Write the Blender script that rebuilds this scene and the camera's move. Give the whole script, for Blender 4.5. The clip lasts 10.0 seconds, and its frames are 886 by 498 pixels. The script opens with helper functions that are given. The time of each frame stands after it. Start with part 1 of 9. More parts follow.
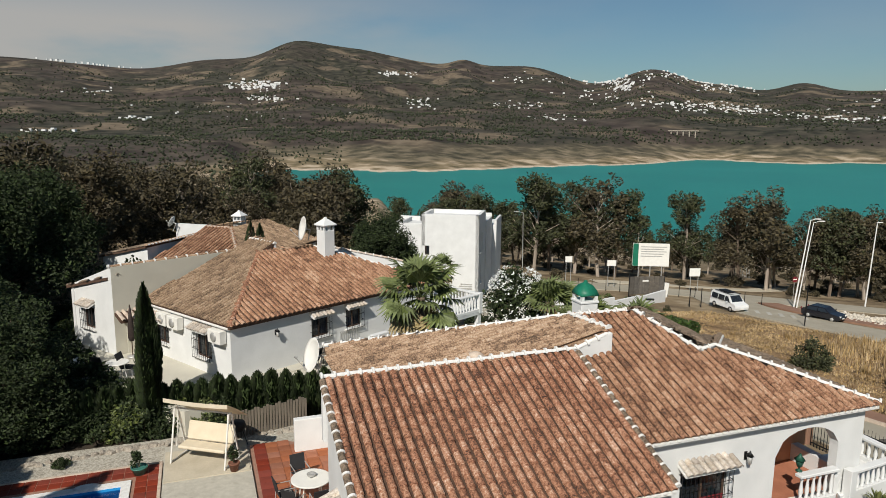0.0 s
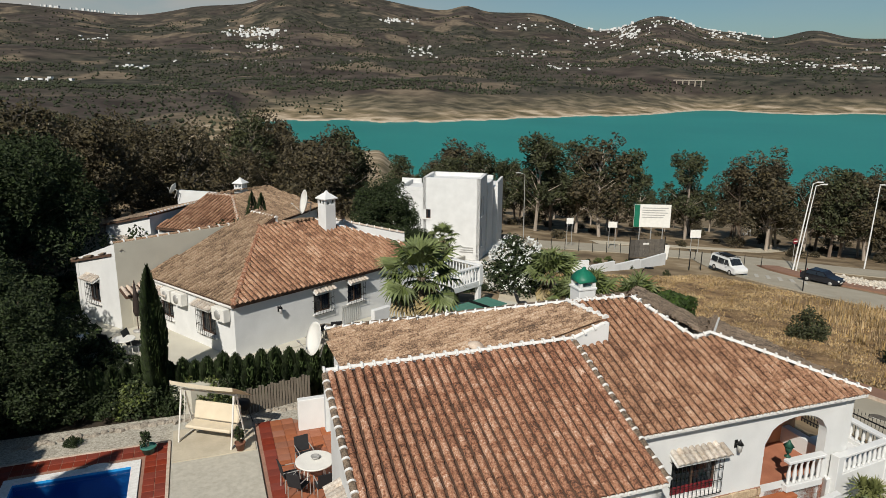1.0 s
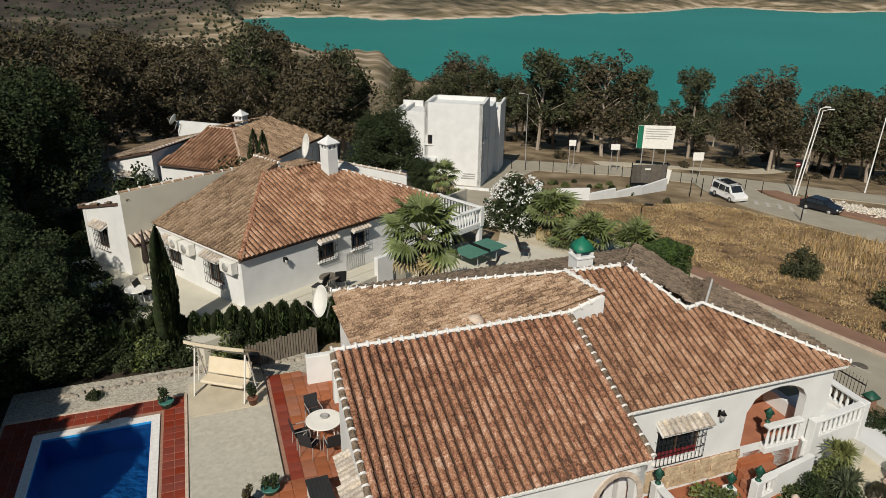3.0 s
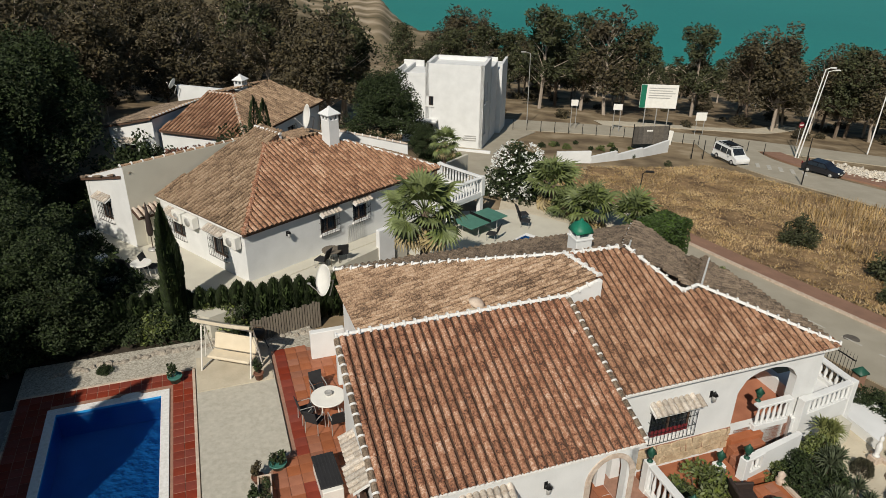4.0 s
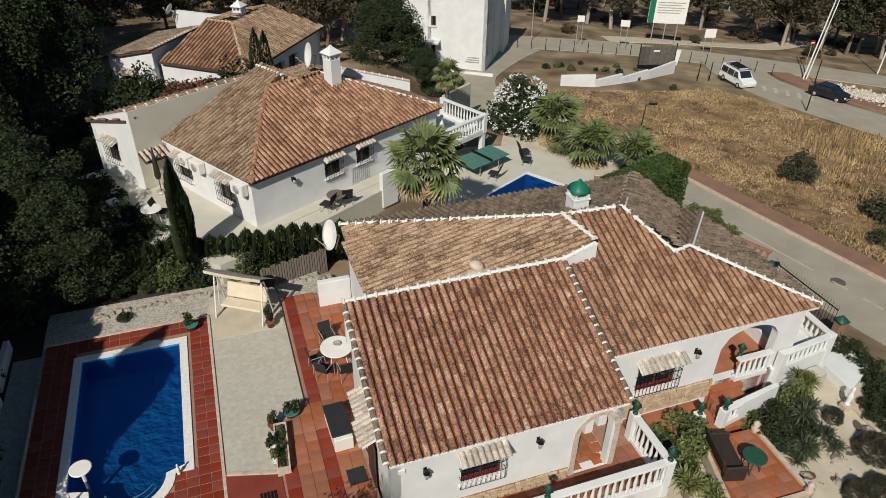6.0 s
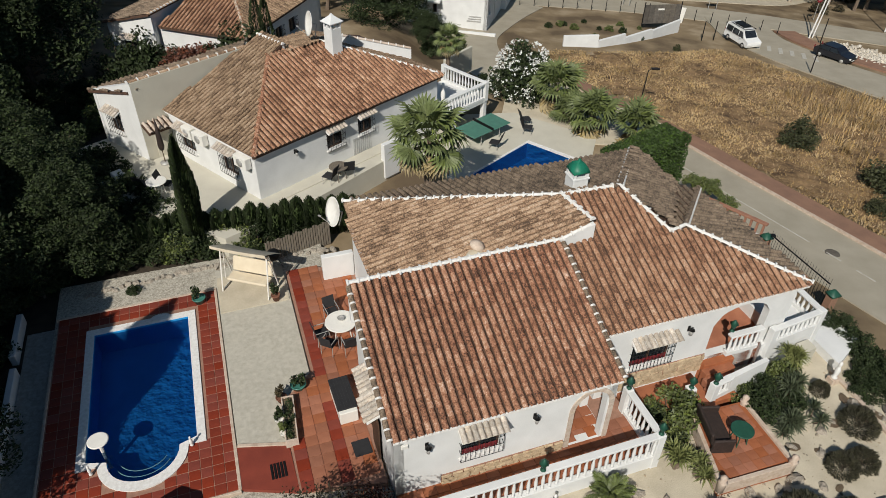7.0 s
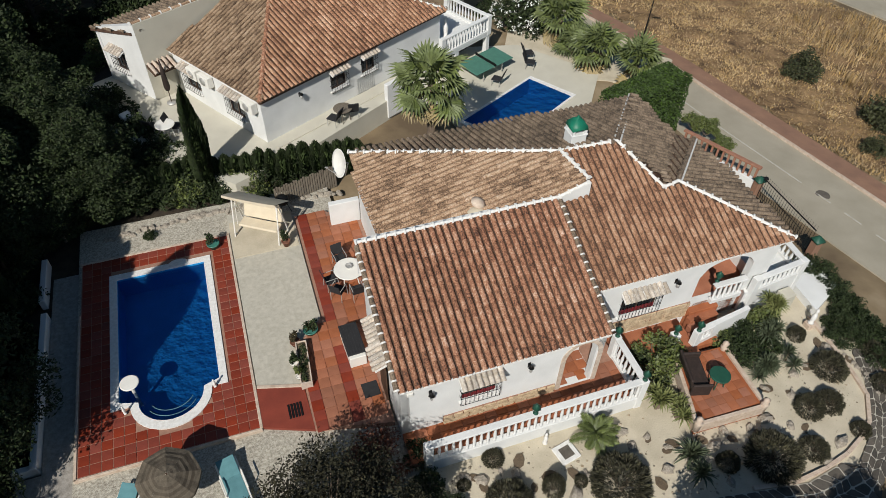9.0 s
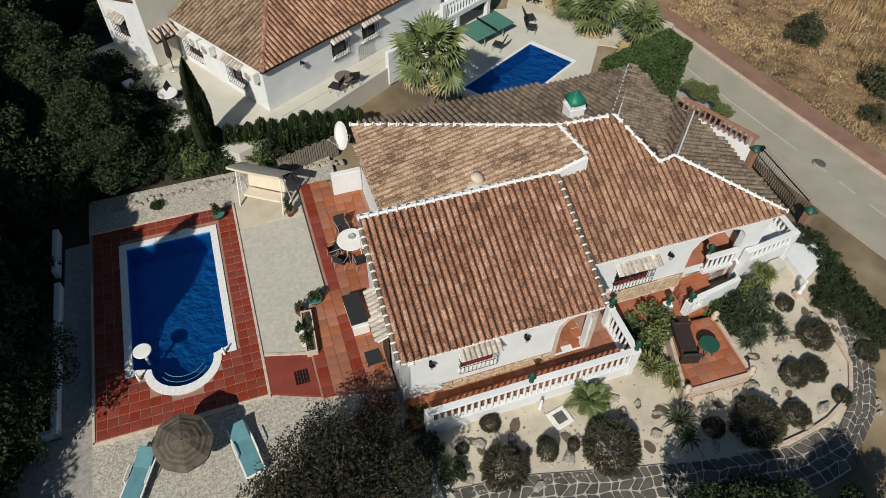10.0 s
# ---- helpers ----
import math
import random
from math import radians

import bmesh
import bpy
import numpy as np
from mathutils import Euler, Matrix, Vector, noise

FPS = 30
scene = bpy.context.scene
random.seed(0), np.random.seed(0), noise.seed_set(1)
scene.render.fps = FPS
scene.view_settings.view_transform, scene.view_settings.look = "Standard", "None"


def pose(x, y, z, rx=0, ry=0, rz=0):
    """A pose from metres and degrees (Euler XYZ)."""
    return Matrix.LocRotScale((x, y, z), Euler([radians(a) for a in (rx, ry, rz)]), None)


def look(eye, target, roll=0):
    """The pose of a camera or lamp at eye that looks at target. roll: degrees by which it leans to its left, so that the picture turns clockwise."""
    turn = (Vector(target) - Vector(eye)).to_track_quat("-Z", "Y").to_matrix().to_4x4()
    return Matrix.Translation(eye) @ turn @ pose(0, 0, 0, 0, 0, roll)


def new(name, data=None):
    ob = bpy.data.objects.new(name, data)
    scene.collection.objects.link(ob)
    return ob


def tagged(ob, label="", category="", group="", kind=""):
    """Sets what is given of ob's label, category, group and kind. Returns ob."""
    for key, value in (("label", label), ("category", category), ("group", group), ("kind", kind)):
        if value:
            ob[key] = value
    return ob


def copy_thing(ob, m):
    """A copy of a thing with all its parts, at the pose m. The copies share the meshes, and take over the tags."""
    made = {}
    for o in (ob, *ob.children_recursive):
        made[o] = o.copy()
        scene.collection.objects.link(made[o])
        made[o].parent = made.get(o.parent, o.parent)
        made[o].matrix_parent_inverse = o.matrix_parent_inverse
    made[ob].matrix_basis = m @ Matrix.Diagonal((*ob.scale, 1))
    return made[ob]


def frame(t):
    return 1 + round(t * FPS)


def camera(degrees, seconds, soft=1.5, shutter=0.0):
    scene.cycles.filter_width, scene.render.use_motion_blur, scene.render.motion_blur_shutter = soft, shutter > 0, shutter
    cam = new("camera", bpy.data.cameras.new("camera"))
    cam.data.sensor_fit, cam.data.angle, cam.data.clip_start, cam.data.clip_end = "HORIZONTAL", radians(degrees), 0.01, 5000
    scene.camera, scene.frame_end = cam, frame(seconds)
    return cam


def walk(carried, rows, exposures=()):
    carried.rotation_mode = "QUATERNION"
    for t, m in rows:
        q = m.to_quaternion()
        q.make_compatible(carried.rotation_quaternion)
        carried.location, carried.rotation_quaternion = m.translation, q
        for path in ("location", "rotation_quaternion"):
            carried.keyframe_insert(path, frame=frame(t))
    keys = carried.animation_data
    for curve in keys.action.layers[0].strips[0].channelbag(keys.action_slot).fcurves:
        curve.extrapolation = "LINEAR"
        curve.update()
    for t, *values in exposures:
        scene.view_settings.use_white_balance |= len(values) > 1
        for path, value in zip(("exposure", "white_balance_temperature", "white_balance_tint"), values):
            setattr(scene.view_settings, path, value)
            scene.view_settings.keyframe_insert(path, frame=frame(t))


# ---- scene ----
cam = camera(65.2, 10.0, soft=0.7)
ROWS = [
    (0, (0.324, -0.474, 9.557), (0.1137, 9.3738, 7.8334), 0.46),
    (0.5, (0.362, -0.459, 10.143), (0.1383, 9.3213, 8.0705), 0.48),
    (1, (0.371, -0.428, 10.724), (0.1433, 9.2724, 8.3051), 0.52),
    (1.5, (0.365, -0.388, 11.296), (0.1366, 9.2205, 8.5345), 0.58),
    (2, (0.350, -0.343, 11.858), (0.1243, 9.1611, 8.7575), 0.65),
    (2.5, (0.332, -0.298, 12.408), (0.1106, 9.0913, 8.9741), 0.71),
    (3, (0.317, -0.253, 12.948), (0.0982, 9.0098, 9.1852), 0.77),
    (3.5, (0.304, -0.208, 13.479), (0.0885, 8.9162, 9.3928), 0.82),
    (4, (0.296, -0.164, 14.003), (0.0819, 8.8111, 9.5990), 0.87),
    (4.5, (0.291, -0.120, 14.523), (0.0779, 8.6956, 9.8067), 0.90),
    (5, (0.287, -0.074, 15.041), (0.0755, 8.5712, 10.0186), 0.93),
    (5.5, (0.284, -0.024, 15.560), (0.0735, 8.4396, 10.2376), 0.96),
    (6, (0.280, 0.031, 16.082), (0.0706, 8.3023, 10.4661), 0.98),
    (6.5, (0.272, 0.092, 16.610), (0.0655, 8.1604, 10.7062), 1.01),
    (7, (0.261, 0.158, 17.143), (0.0578, 8.0145, 10.9590), 1.03),
    (7.5, (0.246, 0.231, 17.682), (0.0476, 7.8643, 11.2248), 1.06),
    (8, (0.228, 0.308, 18.226), (0.0362, 7.7082, 11.5026), 1.10),
    (8.5, (0.212, 0.386, 18.771), (0.0262, 7.5437, 11.7900), 1.14),
    (9, (0.201, 0.461, 19.313), (0.0220, 7.3665, 12.0830), 1.18),
    (9.5, (0.204, 0.525, 19.846), (0.0301, 7.1706, 12.3755), 1.21),
    (10, (0.231, 0.570, 20.360), (0.0596, 6.9481, 12.6592), 1.23),
]
walk(cam, [(t, look(eye, target, roll)) for t, eye, target, roll in ROWS], [(0.0, 0.03, 6620, 10), (1.0, -0.02, 6650, 10), (2.2, -0.10, 6900, 10), (4.5, -0.12, 6800, 10), (7.0, -0.10, 6600, 10), (10.0, -0.03, 6450, 10)])
scene.view_settings.exposure = 0.0

# ---- light ----
SUN_TO = Vector((0.28, 0.96, -0.88)).normalized()  # the way the sunlight travels
world = bpy.data.worlds.new("world")
scene.world = world
world.use_nodes = True
wn, wl = world.node_tree.nodes, world.node_tree.links
sky = wn.new("ShaderNodeTexSky")
sky.sky_type = "NISHITA"
sky.sun_disc = False
sky.sun_elevation = math.asin(-SUN_TO.z)
sky.sun_rotation = math.atan2(-SUN_TO.x, -SUN_TO.y)
sky.dust_density = 0.7
sky.ozone_density = 2.6
# thin bright haze and a bank of cloud low in the sky
tc = wn.new("ShaderNodeTexCoord")
sp = wn.new("ShaderNodeSeparateXYZ")
wl.new(tc.outputs["Generated"], sp.inputs[0])
cloud = wn.new("ShaderNodeTexNoise")
cloud.inputs["Scale"].default_value, cloud.inputs["Detail"].default_value = 2.2, 7
cmap = wn.new("ShaderNodeMapping")
cmap.inputs["Scale"].default_value = (1, 1, 3.2)
cmap.inputs["Location"].default_value = (0.35, 0.1, 0.2)
wl.new(tc.outputs["Generated"], cmap.inputs[0])
wl.new(cmap.outputs[0], cloud.inputs["Vector"])
shape = wn.new("ShaderNodeMapRange")
shape.interpolation_type = "SMOOTHSTEP"
shape.inputs[1].default_value, shape.inputs[2].default_value, shape.inputs[4].default_value = 0.36, 0.58, 0.9
wl.new(cloud.outputs[0], shape.inputs[0])
low = wn.new("ShaderNodeMapRange")
low.inputs[1].default_value, low.inputs[2].default_value, low.inputs[3].default_value, low.inputs[4].default_value = 0.13, 0.24, 1.0, 0.0
wl.new(sp.outputs[2], low.inputs[0])
west = wn.new("ShaderNodeMapRange")
west.inputs[1].default_value, west.inputs[2].default_value, west.inputs[3].default_value, west.inputs[4].default_value = -0.35, 0.05, 1.0, 0.15
wl.new(sp.outputs[0], west.inputs[0])
fa = wn.new("ShaderNodeMath")
fa.operation = "MULTIPLY"
wl.new(shape.outputs[0], fa.inputs[0])
wl.new(low.outputs[0], fa.inputs[1])
fb = wn.new("ShaderNodeMath")
fb.operation = "MULTIPLY"
wl.new(fa.outputs[0], fb.inputs[0])
wl.new(west.outputs[0], fb.inputs[1])
cm = wn.new("ShaderNodeMix")
cm.data_type = "RGBA"
cm.inputs[7].default_value = (8.0, 7.8, 7.5, 1)
wl.new(fb.outputs[0], cm.inputs[0])
tint = wn.new("ShaderNodeMix")
tint.data_type, tint.blend_type = "RGBA", "MULTIPLY"
tint.inputs[0].default_value = 1.0
tint.inputs[7].default_value = (0.84, 1.04, 1.08, 1)
wl.new(sky.outputs[0], tint.inputs[6])
wl.new(tint.outputs[2], cm.inputs[6])
wl.new(cm.outputs[2], wn["Background"].inputs[0])
wn["Background"].inputs[1].default_value = 0.052
sun = new("sun", bpy.data.lights.new("sun", "SUN"))
sun.data.energy = 4.6
sun.data.angle = radians(0.53)
sun.data.color = (1.0, 0.965, 0.90)
sun.matrix_world = look((0, 0, 60), Vector((0, 0, 60)) + SUN_TO)

# ---- materials ----
def material(name, base, dark=None, scale=6.0, rough=0.8, bump=0.15, fine=60.0, metal=0.0, spec=0.3, rnd=0.0, streak=None):
    """A surface with two scales of mottling, a fine relief and, where rnd is given, a tone of its own for each piece."""
    m = bpy.data.materials.new(name)
    m.use_nodes = True
    n, l = m.node_tree.nodes, m.node_tree.links
    p = n["Principled BSDF"]
    dark = dark or tuple(c * 0.72 for c in base)
    co = n.new("ShaderNodeTexCoord")
    mp = n.new("ShaderNodeMapping")
    mp.inputs["Scale"].default_value = streak or (1, 1, 1)
    l.new(co.outputs["Object"], mp.inputs[0])
    big = n.new("ShaderNodeTexNoise")
    big.inputs["Scale"].default_value, big.inputs["Detail"].default_value = scale, 4
    l.new(mp.outputs[0], big.inputs["Vector"])
    small = n.new("ShaderNodeTexNoise")
    small.inputs["Scale"].default_value, small.inputs["Detail"].default_value = fine, 3
    l.new(mp.outputs[0], small.inputs["Vector"])
    ramp = n.new("ShaderNodeValToRGB")
    ramp.color_ramp.elements[0].position, ramp.color_ramp.elements[1].position = 0.35, 0.65
    ramp.color_ramp.elements[0].color, ramp.color_ramp.elements[1].color = (*dark, 1), (*base, 1)
    mix = n.new("ShaderNodeMath")
    mix.operation = "MULTIPLY_ADD"
    mix.inputs[1].default_value = 0.35
    l.new(small.outputs[0], mix.inputs[0])
    sc = n.new("ShaderNodeMath")
    sc.operation = "MULTIPLY"
    sc.inputs[1].default_value = 0.65
    l.new(big.outputs[0], sc.inputs[0])
    l.new(sc.outputs[0], mix.inputs[2])
    l.new(mix.outputs[0], ramp.inputs[0])
    out = ramp.outputs[0]
    if rnd:
        src = n.new("ShaderNodeObjectInfo").outputs["Random"] if rnd > 0 else n.new("ShaderNodeNewGeometry").outputs["Random Per Island"]
        hsv = n.new("ShaderNodeHueSaturation")
        mr = n.new("ShaderNodeMapRange")
        mr.inputs[3].default_value, mr.inputs[4].default_value = 1 - abs(rnd), 1 + abs(rnd)
        l.new(src, mr.inputs[0])
        l.new(mr.outputs[0], hsv.inputs["Value"])
        hr = n.new("ShaderNodeMath")
        hr.operation = "MULTIPLY"
        hr.inputs[1].default_value = 7.31
        l.new(src, hr.inputs[0])
        fr = n.new("ShaderNodeMath")
        fr.operation = "FRACT"
        l.new(hr.outputs[0], fr.inputs[0])
        mr2 = n.new("ShaderNodeMapRange")
        mr2.inputs[3].default_value, mr2.inputs[4].default_value = 1 - abs(rnd) * 0.6, 1 + abs(rnd) * 0.5
        l.new(fr.outputs[0], mr2.inputs[0])
        l.new(mr2.outputs[0], hsv.inputs["Saturation"])
        l.new(out, hsv.inputs["Color"])
        out = hsv.outputs[0]
    l.new(out, p.inputs["Base Color"])
    p.inputs["Roughness"].default_value, p.inputs["Metallic"].default_value = rough, metal
    p.inputs["Specular IOR Level"].default_value = spec
    if bump:
        b = n.new("ShaderNodeBump")
        b.inputs["Strength"].default_value, b.inputs["Distance"].default_value = bump, 0.02
        l.new(small.outputs[0], b.inputs["Height"])
        l.new(b.outputs[0], p.inputs["Normal"])
    return m


M_WALL = material("white_render", (0.71, 0.71, 0.69), (0.62, 0.62, 0.60), 1.3, 0.9, 0.08, 40)
M_WALL_WARM = material("cream_render", (0.55, 0.52, 0.43), (0.49, 0.46, 0.38), 1.3, 0.9, 0.08, 40)
M_MORTAR = material("lime_mortar", (0.78, 0.77, 0.74), (0.62, 0.60, 0.56), 9, 0.9, 0.2, 50)


def tile_material(name, tones, pieces=False, blotch=0.35):
    """Fired clay: each tile has a tone of its own, with lichen blotches, speckle and large weathered patches."""
    m = bpy.data.materials.new(name)
    m.use_nodes = True
    n, l = m.node_tree.nodes, m.node_tree.links
    p = n["Principled BSDF"]
    p.inputs["Roughness"].default_value, p.inputs["Specular IOR Level"].default_value = 0.88, 0.2
    rand = n.new("ShaderNodeObjectInfo").outputs["Random"] if pieces else n.new("ShaderNodeNewGeometry").outputs["Random Per Island"]
    pos = n.new("ShaderNodeNewGeometry").outputs["Position"]

    def cloud(scale, detail):
        t = n.new("ShaderNodeTexNoise")
        t.inputs["Scale"].default_value, t.inputs["Detail"].default_value, t.inputs["Roughness"].default_value = scale, detail, 0.65
        l.new(pos, t.inputs["Vector"])
        return t.outputs[0]

    def total(terms):
        out = None
        for src, k in terms:
            a = n.new("ShaderNodeMath")
            a.operation = "MULTIPLY_ADD"
            l.new(src, a.inputs[0])
            a.inputs[1].default_value, a.inputs[2].default_value = k, 0.0
            if out:
                l.new(out, a.inputs[2])
            out = a.outputs[0]
        return out

    fine = cloud(19, 5)
    mix = total(((rand, 0.16), (cloud(0.7, 3), 0.30), (cloud(4.5, 4), 0.20 + blotch), (fine, 0.95)))
    off = n.new("ShaderNodeMath")
    off.operation = "SUBTRACT"
    l.new(mix, off.inputs[0])
    off.inputs[1].default_value = (0.16 + 0.30 + 0.20 + blotch + 0.95) * 0.5 - 0.50
    r = n.new("ShaderNodeValToRGB")
    e = r.color_ramp.elements
    while len(e) < len(tones):
        e.new(0.5)
    for el, (at, col) in zip(e, tones):
        el.position, el.color = at, (*col, 1)
    l.new(off.outputs[0], r.inputs[0])
    l.new(r.outputs[0], p.inputs["Base Color"])
    b = n.new("ShaderNodeBump")
    b.inputs["Strength"].default_value, b.inputs["Distance"].default_value = 0.7, 0.02
    l.new(fine, b.inputs["Height"])
    l.new(b.outputs[0], p.inputs["Normal"])
    return m


RED_TONES = [(0.30, (0.060, 0.036, 0.027)), (0.41, (0.20, 0.088, 0.052)), (0.51, (0.345, 0.165, 0.097)), (0.61, (0.44, 0.24, 0.150)), (0.74, (0.66, 0.48, 0.37))]
OLD_TONES = [(0.30, (0.085, 0.058, 0.040)), (0.41, (0.20, 0.125, 0.080)), (0.51, (0.37, 0.24, 0.150)), (0.61, (0.47, 0.325, 0.215)), (0.74, (0.60, 0.48, 0.37))]
BROWN_TONES = [(0.30, (0.075, 0.044, 0.030)), (0.41, (0.20, 0.100, 0.060)), (0.51, (0.35, 0.185, 0.108)), (0.61, (0.44, 0.255, 0.160)), (0.74, (0.60, 0.44, 0.32))]
# darkest set, grey-brown, for back and hip slopes, verges and hip caps
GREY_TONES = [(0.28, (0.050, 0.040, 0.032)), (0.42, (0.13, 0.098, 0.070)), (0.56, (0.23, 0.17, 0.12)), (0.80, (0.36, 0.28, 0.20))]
M_TILE = tile_material("roof_tile_piece", RED_TONES, True, 0.15)
M_TILES = tile_material("roof_tile_joined", RED_TONES, False, 0.15)
M_TILES_RIGHT = tile_material("roof_tile_brown_red", BROWN_TONES, False, 0.0)
M_TILES_OLD = tile_material("roof_tile_weathered", OLD_TONES, False, 0.05)
# duller brown for the far houses' slopes other than the front ones
DULL_TONES = [(0.30, (0.070, 0.050, 0.034)), (0.41, (0.160, 0.105, 0.068)), (0.51, (0.285, 0.190, 0.118)), (0.61, (0.355, 0.248, 0.160)), (0.74, (0.48, 0.37, 0.27))]
M_TILES_DULL = tile_material("roof_tile_dull_brown", DULL_TONES, False, 0.05)
M_TILES_GREY = tile_material("roof_tile_grey_brown", GREY_TONES)
# sheet colour set below the tile tones to deepen shade between the columns
M_DECK = material("roof_channel_darkened", (0.13, 0.072, 0.047), (0.052, 0.032, 0.023), 8, 0.9, 0.3, 40)
M_TERRA = material("terracotta_floor", (0.36, 0.135, 0.068), (0.26, 0.090, 0.045), 2.0, 0.7, 0.1, 40, rnd=0.16)
M_TERRA_RED = material("red_floor_tile", (0.235, 0.042, 0.022), (0.165, 0.030, 0.017), 2.0, 0.6, 0.1, 40, rnd=0.12)
M_GROUT = material("grout", (0.36, 0.20, 0.14), None, 6, 0.9, 0.2, 60)
M_GRAVEL = material("pale_gravel", (0.58, 0.54, 0.45), (0.22, 0.195, 0.155), 15, 0.95, 1.0, 34)
M_EARTH = material("dry_earth", (0.22, 0.165, 0.105), (0.11, 0.085, 0.055), 0.5, 0.95, 0.5, 9)
M_GRAVEL_FINE = material("fine_gravel", (0.52, 0.49, 0.41), (0.40, 0.37, 0.305), 7, 0.95, 0.6, 70)
M_SAND = material("garden_sand", (0.57, 0.505, 0.385), (0.43, 0.375, 0.28), 1.5, 0.95, 0.5, 25)
M_ASPHALT = material("concrete_road", (0.40, 0.355, 0.275), (0.32, 0.285, 0.215), 0.7, 0.9, 0.2, 50)
M_KERB = material("brown_pavement", (0.30, 0.17, 0.11), (0.22, 0.125, 0.085), 1.2, 0.9, 0.2, 30)
M_STONE = material("ochre_stone", (0.46, 0.35, 0.22), (0.27, 0.19, 0.11), 6, 0.9, 0.5, 25, rnd=-0.4)
M_SLATE = material("dark_flagstone", (0.125, 0.108, 0.088), (0.07, 0.062, 0.052), 4, 0.85, 0.4, 25, rnd=0.25)
M_ROCK = material("pale_rock", (0.44, 0.39, 0.32), (0.20, 0.17, 0.135), 5, 0.95, 0.6, 20)
M_LEAF = material("euc_leaf", (0.078, 0.082, 0.040), (0.038, 0.044, 0.022), 0.8, 0.8, 0, 9, spec=0.12, rnd=-0.4)
M_LEAF_BROWN = material("euc_leaf_brown", (0.098, 0.080, 0.045), (0.046, 0.040, 0.025), 0.8, 0.8, 0, 9, spec=0.12, rnd=-0.4)
M_LEAF_DARK = material("shrub_leaf", (0.046, 0.062, 0.026), (0.020, 0.030, 0.013), 2, 0.8, 0, 20, spec=0.12, rnd=-0.4)
M_OLIVE = material("olive_leaf", (0.050, 0.046, 0.028), (0.020, 0.020, 0.012), 2, 0.8, 0, 20, spec=0.1, rnd=-0.4)
M_LEAF_GREEN = material("green_leaf", (0.14, 0.165, 0.05), (0.07, 0.09, 0.028), 2, 0.55, 0, 20, rnd=-0.35)
M_PALM = material("palm_leaf", (0.135, 0.165, 0.050), (0.045, 0.060, 0.020), 2, 0.5, 0, 20, rnd=-0.3)
M_PALM_DRY = material("dry_palm_leaf", (0.32, 0.25, 0.12), (0.20, 0.15, 0.07), 2, 0.8, 0, 20, rnd=-0.3)
M_FLOWER = material("white_petal", (0.80, 0.80, 0.77), (0.7, 0.7, 0.66), 3, 0.7, 0, 20)
M_BARK = material("bark", (0.20, 0.15, 0.11), (0.10, 0.075, 0.055), 2, 0.95, 0.6, 14, streak=(3, 3, 0.4))
M_BARK_PALE = material("pale_bark", (0.42, 0.36, 0.29), (0.24, 0.19, 0.15), 2, 0.9, 0.4, 14, streak=(3, 3, 0.4))
M_STRAW = material("dry_grass", (0.52, 0.37, 0.185), (0.17, 0.11, 0.05), 0.4, 0.95, 0.4, 6, rnd=-0.3)
M_IRON = material("black_iron", (0.025, 0.025, 0.025), None, 8, 0.5, 0.05, 40, metal=0.6)
M_GLASS = material("dark_window_glass", (0.02, 0.025, 0.03), None, 3, 0.08, 0, 10, spec=0.6)
M_DARK = material("dark_interior", (0.03, 0.025, 0.022), None, 3, 0.8, 0, 10)
M_GREEN = material("green_paint", (0.012, 0.17, 0.10), (0.01, 0.12, 0.07), 5, 0.45, 0.05, 30)
M_GREENBOX = material("dark_green_paint", (0.02, 0.085, 0.055), None, 5, 0.5, 0.05, 30)
M_BLUE = material("pool_liner", (0.024, 0.30, 0.66), (0.018, 0.245, 0.57), 1.6, 0.6, 0.1, 9, spec=0.2)
M_CANVAS = material("cream_canvas", (0.66, 0.58, 0.44), (0.58, 0.50, 0.37), 3, 0.9, 0.1, 60)
M_PLASTIC = material("white_plastic", (0.78, 0.76, 0.70), (0.70, 0.68, 0.62), 3, 0.45, 0.02, 40)
M_TEAL = material("teal_mesh_fabric", (0.12, 0.27, 0.29), (0.09, 0.21, 0.23), 4, 0.8, 0.1, 80)
M_WOOD = material("dark_wood", (0.09, 0.05, 0.03), (0.05, 0.028, 0.018), 3, 0.7, 0.2, 30, streak=(1, 6, 1))
M_FENCE = material("grey_cane", (0.20, 0.17, 0.13), (0.11, 0.09, 0.07), 3, 0.9, 0.3, 30, streak=(6, 6, 0.4))
M_GALV = material("galvanised_steel", (0.50, 0.49, 0.46), (0.40, 0.39, 0.37), 4, 0.5, 0.05, 30, metal=0.4)
M_SALMON = material("salmon_tile", (0.58, 0.49, 0.40), (0.42, 0.32, 0.25), 5, 0.85, 0.2, 30, rnd=-0.15)


# ---- shape helpers ----
def link(name, bm, mat, parent=None, label=""):
    me = bpy.data.meshes.new(name)
    bm.to_mesh(me)
    bm.free()
    for m in mat if isinstance(mat, (list, tuple)) else [mat]:
        me.materials.append(m)
    ob = new(name, me)
    if parent:
        ob.parent = parent
    if label:
        ob["label"] = label
    return ob


part = link


def raw(name, verts, faces, mat, parent=None, label="", smooth=False):
    me = bpy.data.meshes.new(name)
    me.from_pydata([tuple(map(float, v)) for v in verts], [], faces)
    me.materials.append(mat)
    if smooth:
        me.polygons.foreach_set("use_smooth", [True] * len(me.polygons))
    me.update()
    ob = new(name, me)
    if parent:
        ob.parent = parent
    if label:
        ob["label"] = label
    return ob


def thing(name, m, label, category, group="", kind=""):
    """An Empty at the base of a thing that has parts."""
    ob = new(name)
    ob.empty_display_size = 0.1
    ob.matrix_basis = m
    return tagged(ob, label, category, group, kind)


